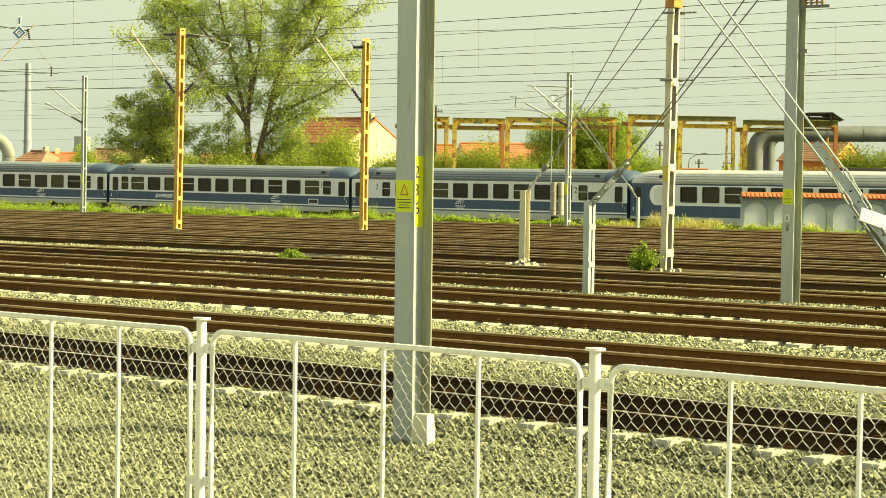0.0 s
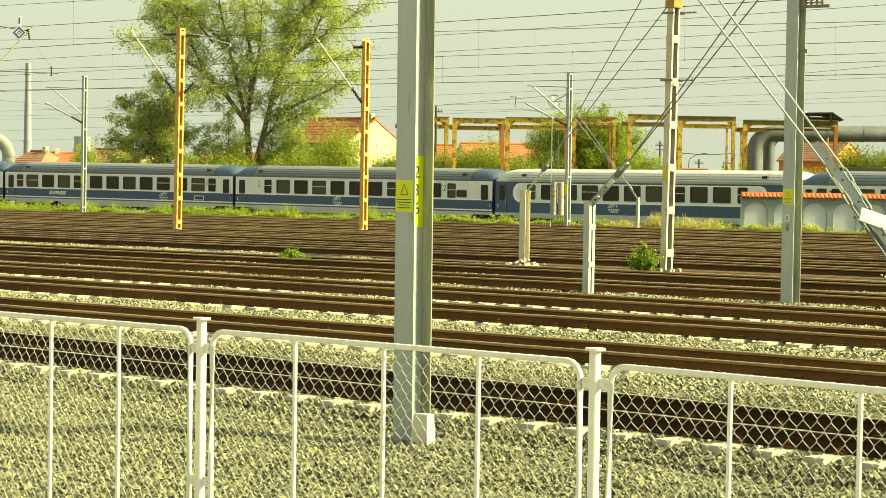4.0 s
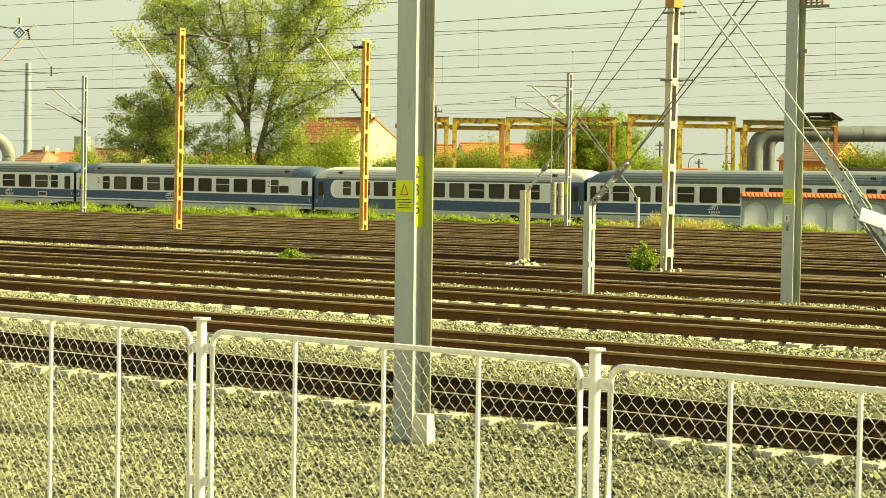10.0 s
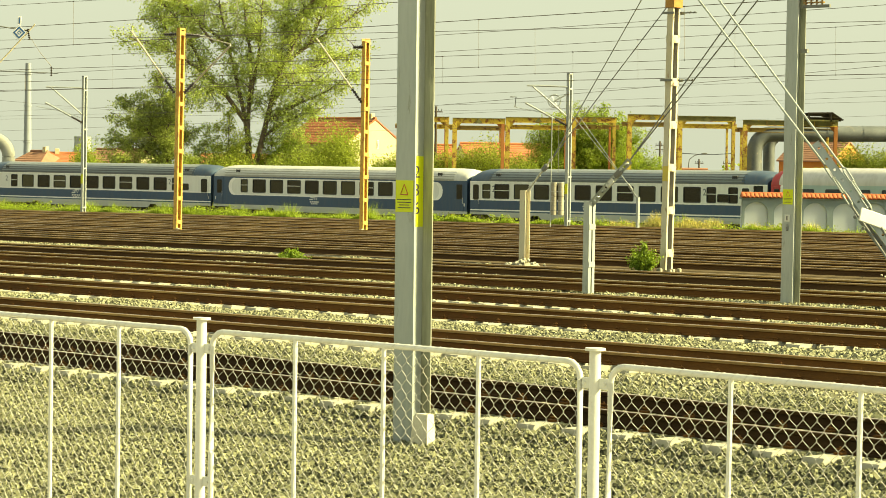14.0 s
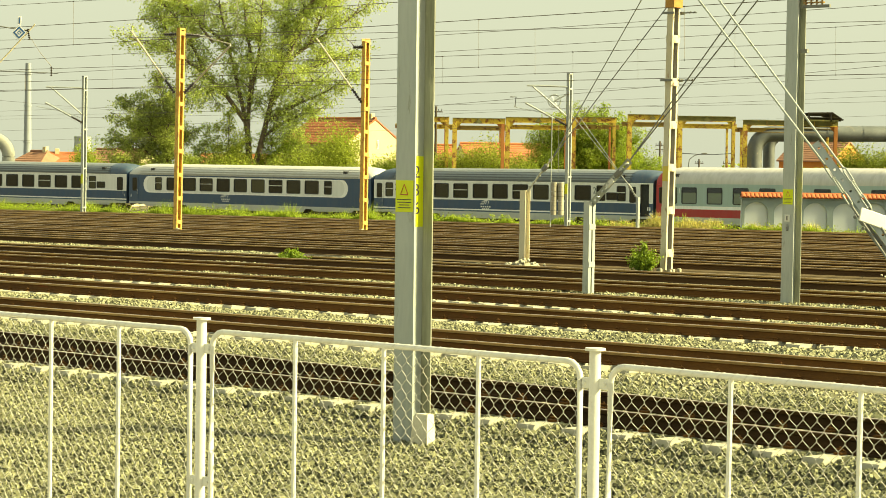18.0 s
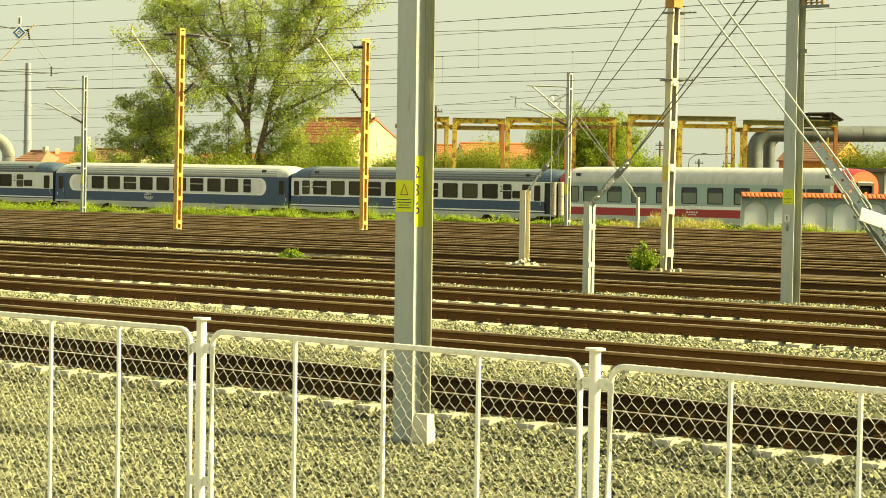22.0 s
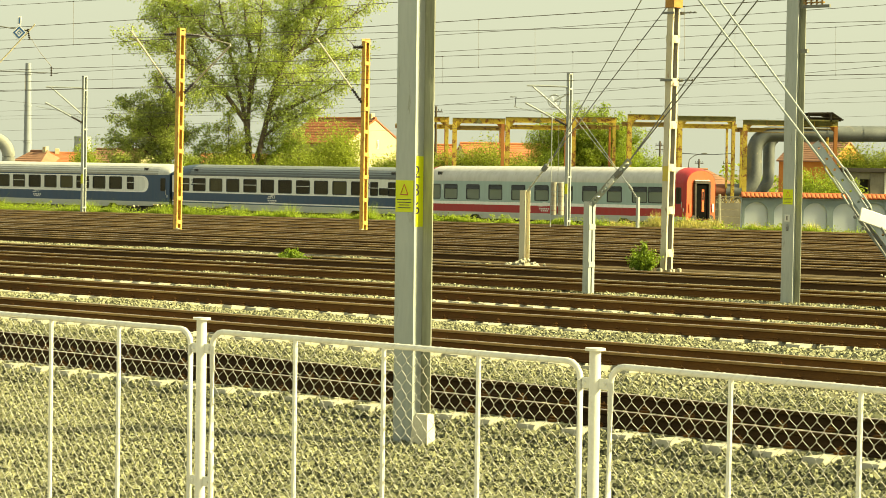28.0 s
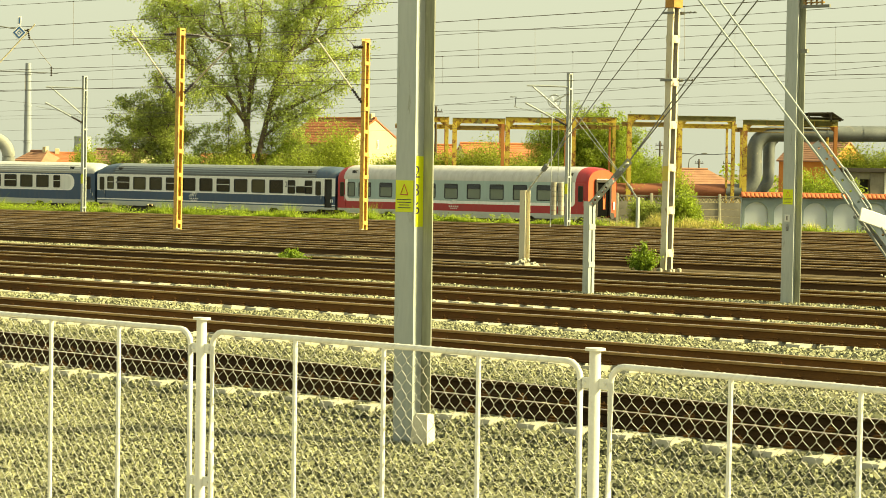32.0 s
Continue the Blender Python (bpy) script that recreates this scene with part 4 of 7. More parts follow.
BLUE, GREY, PALE, RED = (0.03, 0.07, 0.14), (0.70, 0.71, 0.68), (0.84, 0.84, 0.81), (0.4, 0.018, 0.026)
TEAL, SKIRT, ORANGE = (0.33, 0.43, 0.42), (0.45, 0.47, 0.44), (0.48, 0.055, 0.02)
W = 30.0
BAND = [(SKIRT, -W, W, 0.6, 1.16, 0), (PALE, -W, W, 1.25, 1.335, 0), (PALE, -W, W, 1.95, 3.27, 0), (GREY, -W, W, 2.02, 3.2, 0)]
PAINT_BLUE = painted("blue_grey_livery", BLUE, BAND)
PAINT_OVAL = painted("blue_oval_livery", BLUE, [(SKIRT, -W, W, 0.6, 1.16, 0), (PALE, -11.35, 10.75, 1.87, 3.15, 0.63), (GREY, -11.0, 10.4, 1.94, 3.08, 0.55)])
PAINT_RED = painted("red_teal_livery", RED, [(SKIRT, -W, W, 0.6, 1.16, 0), (PALE, -11.25, 10.9, 1.66, 3.6, 0.3), (TEAL, -11.0, 10.65, 1.86, 3.6, 0.25)])
ROOF_BLUE = painted("slate_roof", (0.05, 0.085, 0.135), [((0.18, 0.205, 0.215), -11.0, 11.0, 0, 9, 0)], 0.5, 0.35)
ROOF_PALE = painted("cream_roof", (0.56, 0.56, 0.52), [], 0.5, 0.25)
ROOF_RED = painted("pale_grey_roof", RED, [((0.54, 0.52, 0.49), -11.4, 10.95, 0, 9, 0.0)], 0.5, 0.3)
END_BLUE = painted("blue_end", (0.03, 0.06, 0.11), [])
# lighter, more orange RED: sunlight on the end wall is put into the paint
END_RED = painted("sunlit_red_end", (0.56, 0.085, 0.028), [])
RUBBER = surf("black_rubber", (0.02, 0.02, 0.022), (0.035, 0.035, 0.035), 6, 0.7, 0, 0.1)
DOORWAY = surf("doorway_shade", (0.007, 0.007, 0.006), (0.004, 0.004, 0.004), 3, 1.0, 0, 0, spec=0.0)
UNDER = surf("underframe_grime", (0.06, 0.05, 0.04), (0.03, 0.027, 0.024), 5, 0.85, 0.1, 0.2, c3=(0.1, 0.06, 0.03), stain=0.1)
TREAD = surf("wheel_steel", (0.25, 0.23, 0.2), (0.12, 0.09, 0.07), 5, 0.45, 0.6, 0.05)
DOOR_ORANGE = surf("orange_door", (0.6, 0.1, 0.02), (0.45, 0.08, 0.02), 3, 0.5, 0, 0.05)
LETTER = surf("white_lettering", (0.75, 0.75, 0.72), (0.65, 0.65, 0.62), 5, 0.5, 0, 0)
DARKBLUE = surf("dark_blue_figure", (0.04, 0.05, 0.09), (0.05, 0.06, 0.1), 5, 0.5, 0, 0)


def glass(name, tint, clear):
    m = bpy.data.materials.new(name)
    m.use_nodes = True
    p = m.node_tree.nodes["Principled BSDF"]
    p.inputs["Base Color"].default_value = (*tint, 1)
    p.inputs["Roughness"].default_value = 0.06
    p.inputs["Transmission Weight"].default_value = clear
    p.inputs["IOR"].default_value = 1.45
    return m


GLASS = glass("tinted_coach_glass", (0.025, 0.027, 0.022), 0.5)
# two lighter tints: daylight and reflections in some panes put into the glass
GLASS_WARM = glass("coach_glass_warm_glint", (0.085, 0.085, 0.05), 0.35)
GLASS_DIM = glass("coach_glass_dim_glint", (0.05, 0.052, 0.036), 0.45)
# sky reflected in the red coach's panes is put into this tint
GLASS_PALE = glass("sky_pale_coach_glass", (0.24, 0.29, 0.25), 0.3)

PROFILE = [(1.405, 3.25), (1.40, 3.36), (1.34, 3.52), (1.22, 3.68), (1.02, 3.83), (0.75, 3.94), (0.40, 4.02), (0.0, 4.05)]
HALF = 13.05


def pierced(x0, x1, z0, z1, holes, y, deep):
    """A flat wall sheet at y with rectangular openings, and their reveals going in by deep."""
    s = Shape()
    xs = sorted({x0, x1, *[h[0] for h in holes], *[h[1] for h in holes]})
    zs = sorted({z0, z1, *[h[2] for h in holes], *[h[3] for h in holes]})
    for i in range(len(xs) - 1):
        for j in range(len(zs) - 1):
            cx, cz = (xs[i] + xs[i + 1]) / 2, (zs[j] + zs[j + 1]) / 2
            if not any(h[0] < cx < h[1] and h[2] < cz < h[3] for h in holes):
                s.add([(xs[i], y, zs[j]), (xs[i + 1], y, zs[j]), (xs[i + 1], y, zs[j + 1]), (xs[i], y, zs[j + 1])], [(0, 1, 2, 3)])
    for a, b, c, d in holes:
        s.loft([[(a, y, c), (b, y, c), (b, y, d), (a, y, d)], [(a, y + deep, c), (b, y + deep, c), (b, y + deep, d), (a, y + deep, d)]], caps=False)
    return s


def ring(x0, x1, z0, z1, y0, y1, t, r=0.1):
    """A window frame with rounded corners, t wide, from y0 to y1."""
    def loop(d, y):
        pts = []
        q = max(r - d, 0.02)
        for cx, cz, a0 in ((x1 - d - q, z1 - d - q, 0), (x0 + d + q, z1 - d - q, 90), (x0 + d + q, z0 + d + q, 180), (x1 - d - q, z0 + d + q, 270)):
            for k in range(4):
                a = radians(a0 + 30 * k)
                pts.append((cx + q * math.cos(a), y, cz + q * math.sin(a)))
        return pts
    return Shape().loft([loop(0, y1), loop(0, y0), loop(t, y0), loop(t, y1)], caps=False)


def coach_window(parent, x0, x1, z0, z1, half, pane_mat, m=None):
    w = part("window", ring(x0 - 0.03, x1 + 0.03, z0 - 0.03, z1 + 0.03, -1.425, -1.36, 0.055), RUBBER, parent, m=m)
    part("pane", Shape().box(x0, -1.385, z0, x1, -1.375, z1), pane_mat, w)
    if half:
        z = z0 + (z1 - z0) * 0.56
        part("sash_bar", Shape().box(x0 - 0.01, -1.43, z - 0.025, x1 + 0.01, -1.38, z + 0.025, 0.005), PALE_METAL, w)
    return w


PALE_METAL = surf("pale_window_metal", (0.6, 0.6, 0.58), (0.5, 0.5, 0.48), 6, 0.4, 0.4, 0)


def door_leaf(parent, x0, x1, mat, m=None, glassy=GLASS):
    d = part("door", Shape().box(x0, -1.43, 1.12, x1, -1.39, 3.18, 0.015), mat, parent, m=m)
    part("pane", Shape().box(x0 + 0.16, -1.434, 2.02, x1 - 0.16, -1.424, 2.98), glassy, d)
    part("window_rubber", ring(x0 + 0.12, x1 - 0.12, 1.98, 3.02, -1.44, -1.42, 0.05), RUBBER, d)
    part("door_handle", Shape().tube([(x1 - 0.08, -1.46, 1.7), (x1 - 0.08, -1.46, 2.1)], 0.015, 6), PALE_METAL, d)
    return d


def scaled_profile(style):
    """Roof outline; the red coach has the taller roof."""
    k = 1.3 if style == "red" else 1.08
    return [(y, 3.25 + (z - 3.25) * k) for y, z in PROFILE]


def roof_shape(drop, HALF, style):
    """A rounded roof, its ends drawn down by drop."""
    s = Shape()
    pf = scaled_profile(style)
    ys = [(-y, z) for y, z in pf] + [(y, z) for y, z in reversed(pf[:-1])]
    rings = []
    for x, k in ((-HALF, drop), (-HALF + 0.12, drop * 0.62), (-HALF + 0.4, drop * 0.25), (-HALF + 0.9, drop * 0.06), (-HALF + 1.5, 0.0), (0, 0.0), (HALF - 1.5, 0.0),
                 (HALF - 0.9, drop * 0.06), (HALF - 0.4, drop * 0.25), (HALF - 0.12, drop * 0.62), (HALF, drop)):
        rings.append([(x, y * (1 - 0.02 * (k > 0.1)), z - k * (z - 3.25) / 0.8) for y, z in ys])
    s.loft(rings, closed=False)
    return s


RIB_DARK = surf("slate_rib", (0.13, 0.15, 0.17), (0.09, 0.1, 0.11), 2, 0.6, 0, 0.05)
RIB = Shape().box(-11.2, -0.035, -0.02, 11.2, 0.035, 0.045).mesh("roof_rib", RIB_DARK)

RIB_CREAM = Shape().box(-11.8, -0.03, -0.02, 11.8, 0.03, 0.04).mesh("roof_rib", painted("cream_rib", (0.4, 0.4, 0.37), [], 0.6, 0.3))


def roof_details(roof, style):
    """Long ribs on the slate roofs, cross seams on the others."""
    if style in ("blue", "oval"):
        for i in (1, 2, 3, 4, 5):
            for sg in (-1, 1):
                for f in (0.0,) if i > 1 else (0.0, 0.6):
                    y, z = PROFILE[i][0] + (PROFILE[i - 1][0] - PROFILE[i][0]) * f, PROFILE[i][1] + (PROFILE[i - 1][1] - PROFILE[i][1]) * f
                    part("roof_rib", RIB if style == "blue" else RIB_CREAM, None, roof, m=Matrix.Translation((0, sg * y, z)))
        return
    pf = scaled_profile(style)
    ys = [(-y, z) for y, z in pf] + [(y, z) for y, z in reversed(pf[:-1])]
    seam = Shape().loft([[(dx, y * 1.004, z + 0.012) for y, z in ys] for dx in (-0.02, 0.02)], closed=False).mesh("roof_seam", ROOF_PALE)
    for k in range(-10, 11 if style != "red" else 10):
        part("roof_seam", seam, None, roof, m=Matrix.Translation((k * 1.1, 0, 0)))


def bogie(parent, x):
    b = part("bogie", bogie_frame(), UNDER, parent, m=Matrix.Translation((x, 0, 0)))
    out = []
    for dx in (-1.28, 1.28):
        ws = part("wheelset", WHEELSET, None, b, m=Matrix.Translation((dx, 0, 0.46)))
        out.append((ws, dx))
    return out


def bogie_frame():
    s = Shape()
    for y in (-1.05, 1.05):
        s.prism([(-1.75, 0.62), (-1.5, 0.78), (-0.6, 0.72), (-0.4, 0.52), (0.4, 0.52), (0.6, 0.72), (1.5, 0.78), (1.75, 0.62), (1.75, 0.5), (1.4, 0.58), (0.75, 0.5), (0.45, 0.32),
                 (-0.45, 0.32), (-0.75, 0.5), (-1.4, 0.58), (-1.75, 0.5)], "y", y - 0.07, y + 0.07)
        for x in (-1.28, 1.28):
            s.box(x - 0.2, y - 0.14, 0.34, x + 0.2, y + 0.14, 0.6, 0.03)
            s.tube([(x - 0.32, y, 0.45), (x - 0.32, y, 0.78)], 0.08, 8).tube([(x + 0.32, y, 0.45), (x + 0.32, y, 0.78)], 0.08, 8)
        s.tube([(-0.2, y, 0.35), (-0.2, y, 0.9)], 0.12, 10).tube([(0.25, y, 0.35), (0.25, y, 0.9)], 0.12, 10)
    s.box(-0.35, -1.1, 0.5, 0.35, 1.1, 0.75, 0.03)
    return s


def wheelset_mesh():
    s = Shape().tube([(0, -1.0, 0), (0, 1.0, 0)], 0.08, 10)
    for y in (-0.75, 0.75):
        sg = 1 if y > 0 else -1
        rings = []
        for yy, r in ((-0.065, 0.46), (0.065, 0.455), (0.065, 0.39), (0.02, 0.37), (0.03, 0.14), (0.08, 0.13)):
            rings.append([(r * math.cos(2 * math.pi * k / 24), y + sg * yy, r * math.sin(2 * math.pi * k / 24)) for k in range(24)])
        s.loft(rings)
        s.box(-0.05, y - 0.075, 0.2, 0.05, y + 0.075, 0.3, 0.01)
    return s.mesh("wheelset", TREAD)


WHEELSET = wheelset_mesh()
WHEELS = []                              # wheelset, place on its bogie


def emblem(parent, x, z, mat, k=1.0):
    """The operator's mark as plain slanted bars."""
    y = -1.412
    top = None
    for x0, x1, zz in ((-0.55, -0.1, 0.0), (-0.4, 0.1, 0.14), (-0.1, 0.35, 0.24)):
        s = Shape().add([(x + x0 * k, y, z + zz), (x + x1 * k, y, z + zz), (x + x1 * k + 0.05, y, z + zz + 0.06), (x + x0 * k + 0.12, y, z + zz + 0.06)], [(0, 1, 2, 3)])
        if top is None:
            top = part("emblem", s, mat, parent, smooth=False)
        else:
            part("stroke", s, mat, top, smooth=False)
        s = Shape().add([(x + x1 * k, y, z), (x + x1 * k + 0.06, y, z), (x + x1 * k + 0.16, y, z + 0.27), (x + x1 * k + 0.09, y, z + 0.27)], [(0, 1, 2, 3)])
        part("stroke", s, mat, top, smooth=False)
    for i in range(5):
        s = Shape().box(x - 0.35 + i * 0.2, y - 0.001, z - 0.2, x - 0.22 + i * 0.2, y + 0.001, z - 0.1)
        part("letter_bar", s, mat, top, smooth=False)
    for i in range(4):
        s = Shape().box(x - 0.2 + i * 0.18, y - 0.001, z - 0.33, x - 0.09 + i * 0.18, y + 0.001, z - 0.25)
        part("letter_bar", s, mat, top, smooth=False)
    return top


def build_coach(style, mid, big, small, doors, frosted, figures, halves, label, open_end=False, HALF=13.05):
    """A passenger coach. big and small: middles of the wide and narrow windows; halves: which wide ones open."""
    paint, roof = {"blue": (PAINT_BLUE, ROOF_BLUE), "oval": (PAINT_OVAL, ROOF_PALE), "red": (PAINT_RED, ROOF_RED)}[style]
    c = empty("passenger_coach", coach_pose(mid, 0.0), label, "train coach", "coaches of the train")
    z0, z1 = (2.1, 3.04) if style != "red" else (2.02, 3.0)
    ww = 0.69 if style != "red" else 0.62
    wins = [(x - ww, x + ww, z0, z1, i in halves) for i, x in enumerate(big)] + [(x - 0.36, x + 0.36, z0, z1, style != "red") for x in small]
    wins += [(x - 0.45, x + 0.45, z0 + 0.05, z0 + 0.5, False) for x in frosted]
    holes = [w[:4] for w in wins]
    # picks which panes get a tint with painted-in reflections
    pane_tints = random.Random(int(mid * 10))
    open_doors = [d for d in doors if d[2] == "open"]
    holes += [(d[0], d[1], 1.12, 3.18) for d in open_doors]
    wall = pierced(-HALF, HALF, 0.98, 3.25, holes, -1.405, 0.05)
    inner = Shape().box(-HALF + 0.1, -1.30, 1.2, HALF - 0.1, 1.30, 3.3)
    # inner is a closed near-black box: the coach's unlit inside, put into colour
    for side in (0, 1):
        turn = None if side == 0 else pose(0, 0, 0, 0, 0, 180)
        if side == 0:
            b = part("side_wall", wall, paint, c, smooth=False)
            for a0, a1, q0, q1, half in wins:
                wn = coach_window(c, a0, a1, q0, q1, half, GLASS_PALE if style == "red" else pane_tints.choice((GLASS, GLASS, GLASS_DIM, GLASS_WARM)))
                if style == "red" and a1 - a0 > 1:
                    part("vent_flap", Shape().prism([(-1.43, q1 - 0.3), (-1.38, q1 - 0.3), (-1.38, q1 - 0.03), (-1.4, q1 - 0.03)], "x", a0 + 0.05, a1 - 0.05), GLASS, wn, "dark tilting vent flap")
        else:
            b = part("side_wall", pierced(-HALF, HALF, 0.98, 3.25, [], 1.405, 0.05), paint, c, smooth=False)
    for x0, x1, st in doors:
        if st != "open":
            door_leaf(c, x0, x1, paint)
        else:
            part("folded_door", Shape().box(x0 + 0.02, -1.36, 1.15, x0 + 0.08, -0.75, 3.1, 0.01), UNDER, c, "open door folded inwards")
    part("interior", inner, surf("interior_shade", (0.035, 0.036, 0.03), (0.015, 0.016, 0.014), 1.5, 0.8, 0, 0, 6), c, smooth=False)
    roof_details(part("roof", roof_shape(0.42 if style != "red" else 0.14, HALF, style), roof, c), style)
    rise = 0.1 if style == "red" else 0.0
    for x in (-10.4, 10.4):
        v = Shape()
        for i in range(3):
            v.box(x - 0.22 + i * 0.15, -1.31, 3.56 + rise, x - 0.12 + i * 0.15, -1.08, 3.78 + rise)
        part("roof_vent", v, RUBBER, c)
    end_mat = END_RED if style == "red" else END_BLUE
    dk = 0.42 if style != "red" else 0.14
    for sg in (-1, 1):
        ex = sg * HALF
        pf = scaled_profile(style)
        pr = [(-1.4, 0.98)] + [(-y * 0.985, z - dk * (z - 3.25) / 0.8) for y, z in pf] + [(y * 0.985, z - dk * (z - 3.25) / 0.8) for y, z in reversed(pf[:-1])] + [(1.4, 0.98)]
        part("end_wall", Shape().prism(pr, "x", ex - sg * 0.06, ex - sg * 0.01), end_mat, c)
        gang = Shape()
        for y0, y1, q0, q1 in ((-0.78, -0.6, 1.05, 3.25), (0.6, 0.78, 1.05, 3.25), (-0.78, 0.78, 3.25, 3.42)):
            gang.box(min(ex, ex + sg * 0.16), y0, q0, max(ex, ex + sg * 0.16), y1, q1, 0.03)
        part("gangway_bellows", gang, RUBBER if not (open_end and sg > 0) else UNDER, c)
        for y in (-0.875, 0.875):
            bf = Shape().tube([(ex - sg * 0.02, y, 1.06), (ex + sg * 0.1, y, 1.06)], 0.09, 10).tube([(ex + sg * 0.1, y, 1.06), (ex + sg * 0.15, y, 1.06)], 0.22, 14)
            part("buffer", bf, UNDER, c)
        part("coupling", Shape().tube([(ex, 0, 1.0), (ex + sg * 0.15, 0, 0.95)], 0.06, 8), UNDER, c)
        for y in (-1.36, 1.2):
            fr = Shape()
            for x in (sg * (HALF - 0.75) - 0.42, sg * (HALF - 0.75) + 0.4):
                fr.box(x, y + 0.06, 0.4, x + 0.02, y + 0.1, 1.0)
            fr.box(sg * (HALF - 0.75) - 0.42, y + 0.06, 0.9, sg * (HALF - 0.75) + 0.42, y + 0.1, 0.93)
            hang = part("step_hanger", fr, UNDER, c)
            for z in (0.42, 0.68, 0.94):
                part("step", Shape().box(sg * (HALF - 0.75) - 0.4, y, z, sg * (HALF - 0.75) + 0.4, y + 0.16, z + 0.03), UNDER, hang)
        for k in (0, 1):
            part("lamp_plate", Shape().box(sg * (HALF - 0.27) - 0.17 * k * sg - 0.05, -1.412, 1.5, sg * (HALF - 0.27) - 0.17 * k * sg + 0.05, -1.404, 1.72), LETTER, c)
        if open_end and sg > 0:
            # flat slab on the end wall: shade of the open doorway is its colour
            dr = part("gangway_door", Shape().box(ex - 0.012, -0.62, 1.0, ex + 0.006, 0.62, 3.3), DOORWAY, c, "near-black slab standing for the shaded open doorway")
            part("door_leaf", Shape().box(ex + 0.002, 0.05, 1.5, ex + 0.02, 0.28, 2.9, 0.004), DOOR_ORANGE, dr, "orange inner door")
            part("door_window", Shape().box(ex + 0.018, 0.09, 2.2, ex + 0.026, 0.24, 2.75), GLASS, dr)
            part("drip_rail", Shape().box(ex - 0.02, -0.72, 3.44, ex + 0.12, 0.72, 3.5, 0.01), PALE_METAL, c)
            for y in (-1.2, 1.05):
                part("tail_lamp", Shape().box(ex, y, 1.45, ex + 0.06, y + 0.15, 2.0, 0.02), LETTER if y > 0 else SIGN_RED, c)
    floor = Shape().box(-HALF + 0.02, -1.38, 0.99, HALF - 0.02, 1.38, 1.18, 0.02)
    part("underframe", floor, UNDER, c)
    for x0, x1 in ((-5.2, -2.6), (-2.2, 0.4), (0.9, 2.4), (2.8, 5.4)):
        part("equipment_box", Shape().box(x0, -1.3, 0.45, x1, 1.3, 0.98, 0.04), UNDER, c)
    sk = Shape().add([(-6.5, -1.4, 1.0), (6.5, -1.4, 1.0), (6.2, -1.38, 0.72), (-6.2, -1.38, 0.72)], [(0, 1, 2, 3)])
    for sg in (-1, 1):
        sk.add([(sg * 11.4, -1.4, 1.0), (sg * 7.0, -1.4, 1.0), (sg * 7.3, -1.38, 0.82), (sg * 11.1, -1.38, 0.82)], [(0, 1, 2, 3)])
    part("side_skirt", sk, paint, c, smooth=False)
    for x, z, ch, h, mt in figures:
        part("class_figure" if len(ch) == 1 else "lettering", text_mesh(ch, h, "lettering", mt, slant=0.35 if len(ch) > 1 else 0.0), None, c,
             m=Matrix.Translation((x, -1.409, z)) @ Matrix.Diagonal((1.0, 1.0, 0.72 if len(ch) > 1 else 1.0, 1.0)) @ pose(0, 0, 0, 90, 0, 0))
    emblem(c, {-39.6: 5.45, -13.2: 5.5, 13.2: -2.15, 39.6: -2.15, 66.0: -2.0}.get(mid, -0.4), 1.66 if style != "red" else 1.62, LETTER, k=0.85)
    if mid == -13.2:
        ht = part("side_hatch", Shape().box(8.95, -1.425, 1.37, 10.0, -1.402, 1.74, 0.01), PALE_METAL, c, "pale framed grille")
        part("grille", Shape().box(9.06, -1.43, 1.44, 9.89, -1.42, 1.67), RUBBER, ht)
    for x in (3.75 - HALF, HALF - 3.75):
        WHEELS.extend((ws, dx) for ws, dx in bogie(c, x))
    return c


nine = [-7.8 + 1.92 * i for i in range(9)]
eleven = [-9.7 + 1.905 * i for i in range(11)]
ten = [-9.95 + 1.885 * i for i in range(10)]
oval9 = [-7.95 + 1.88 * i for i in range(9)]
red10 = [-9.2 + 2.165 * i for i in range(10)]
SIDES = [(-12.75, -11.85, "shut"), (11.9, 12.8, "shut")]
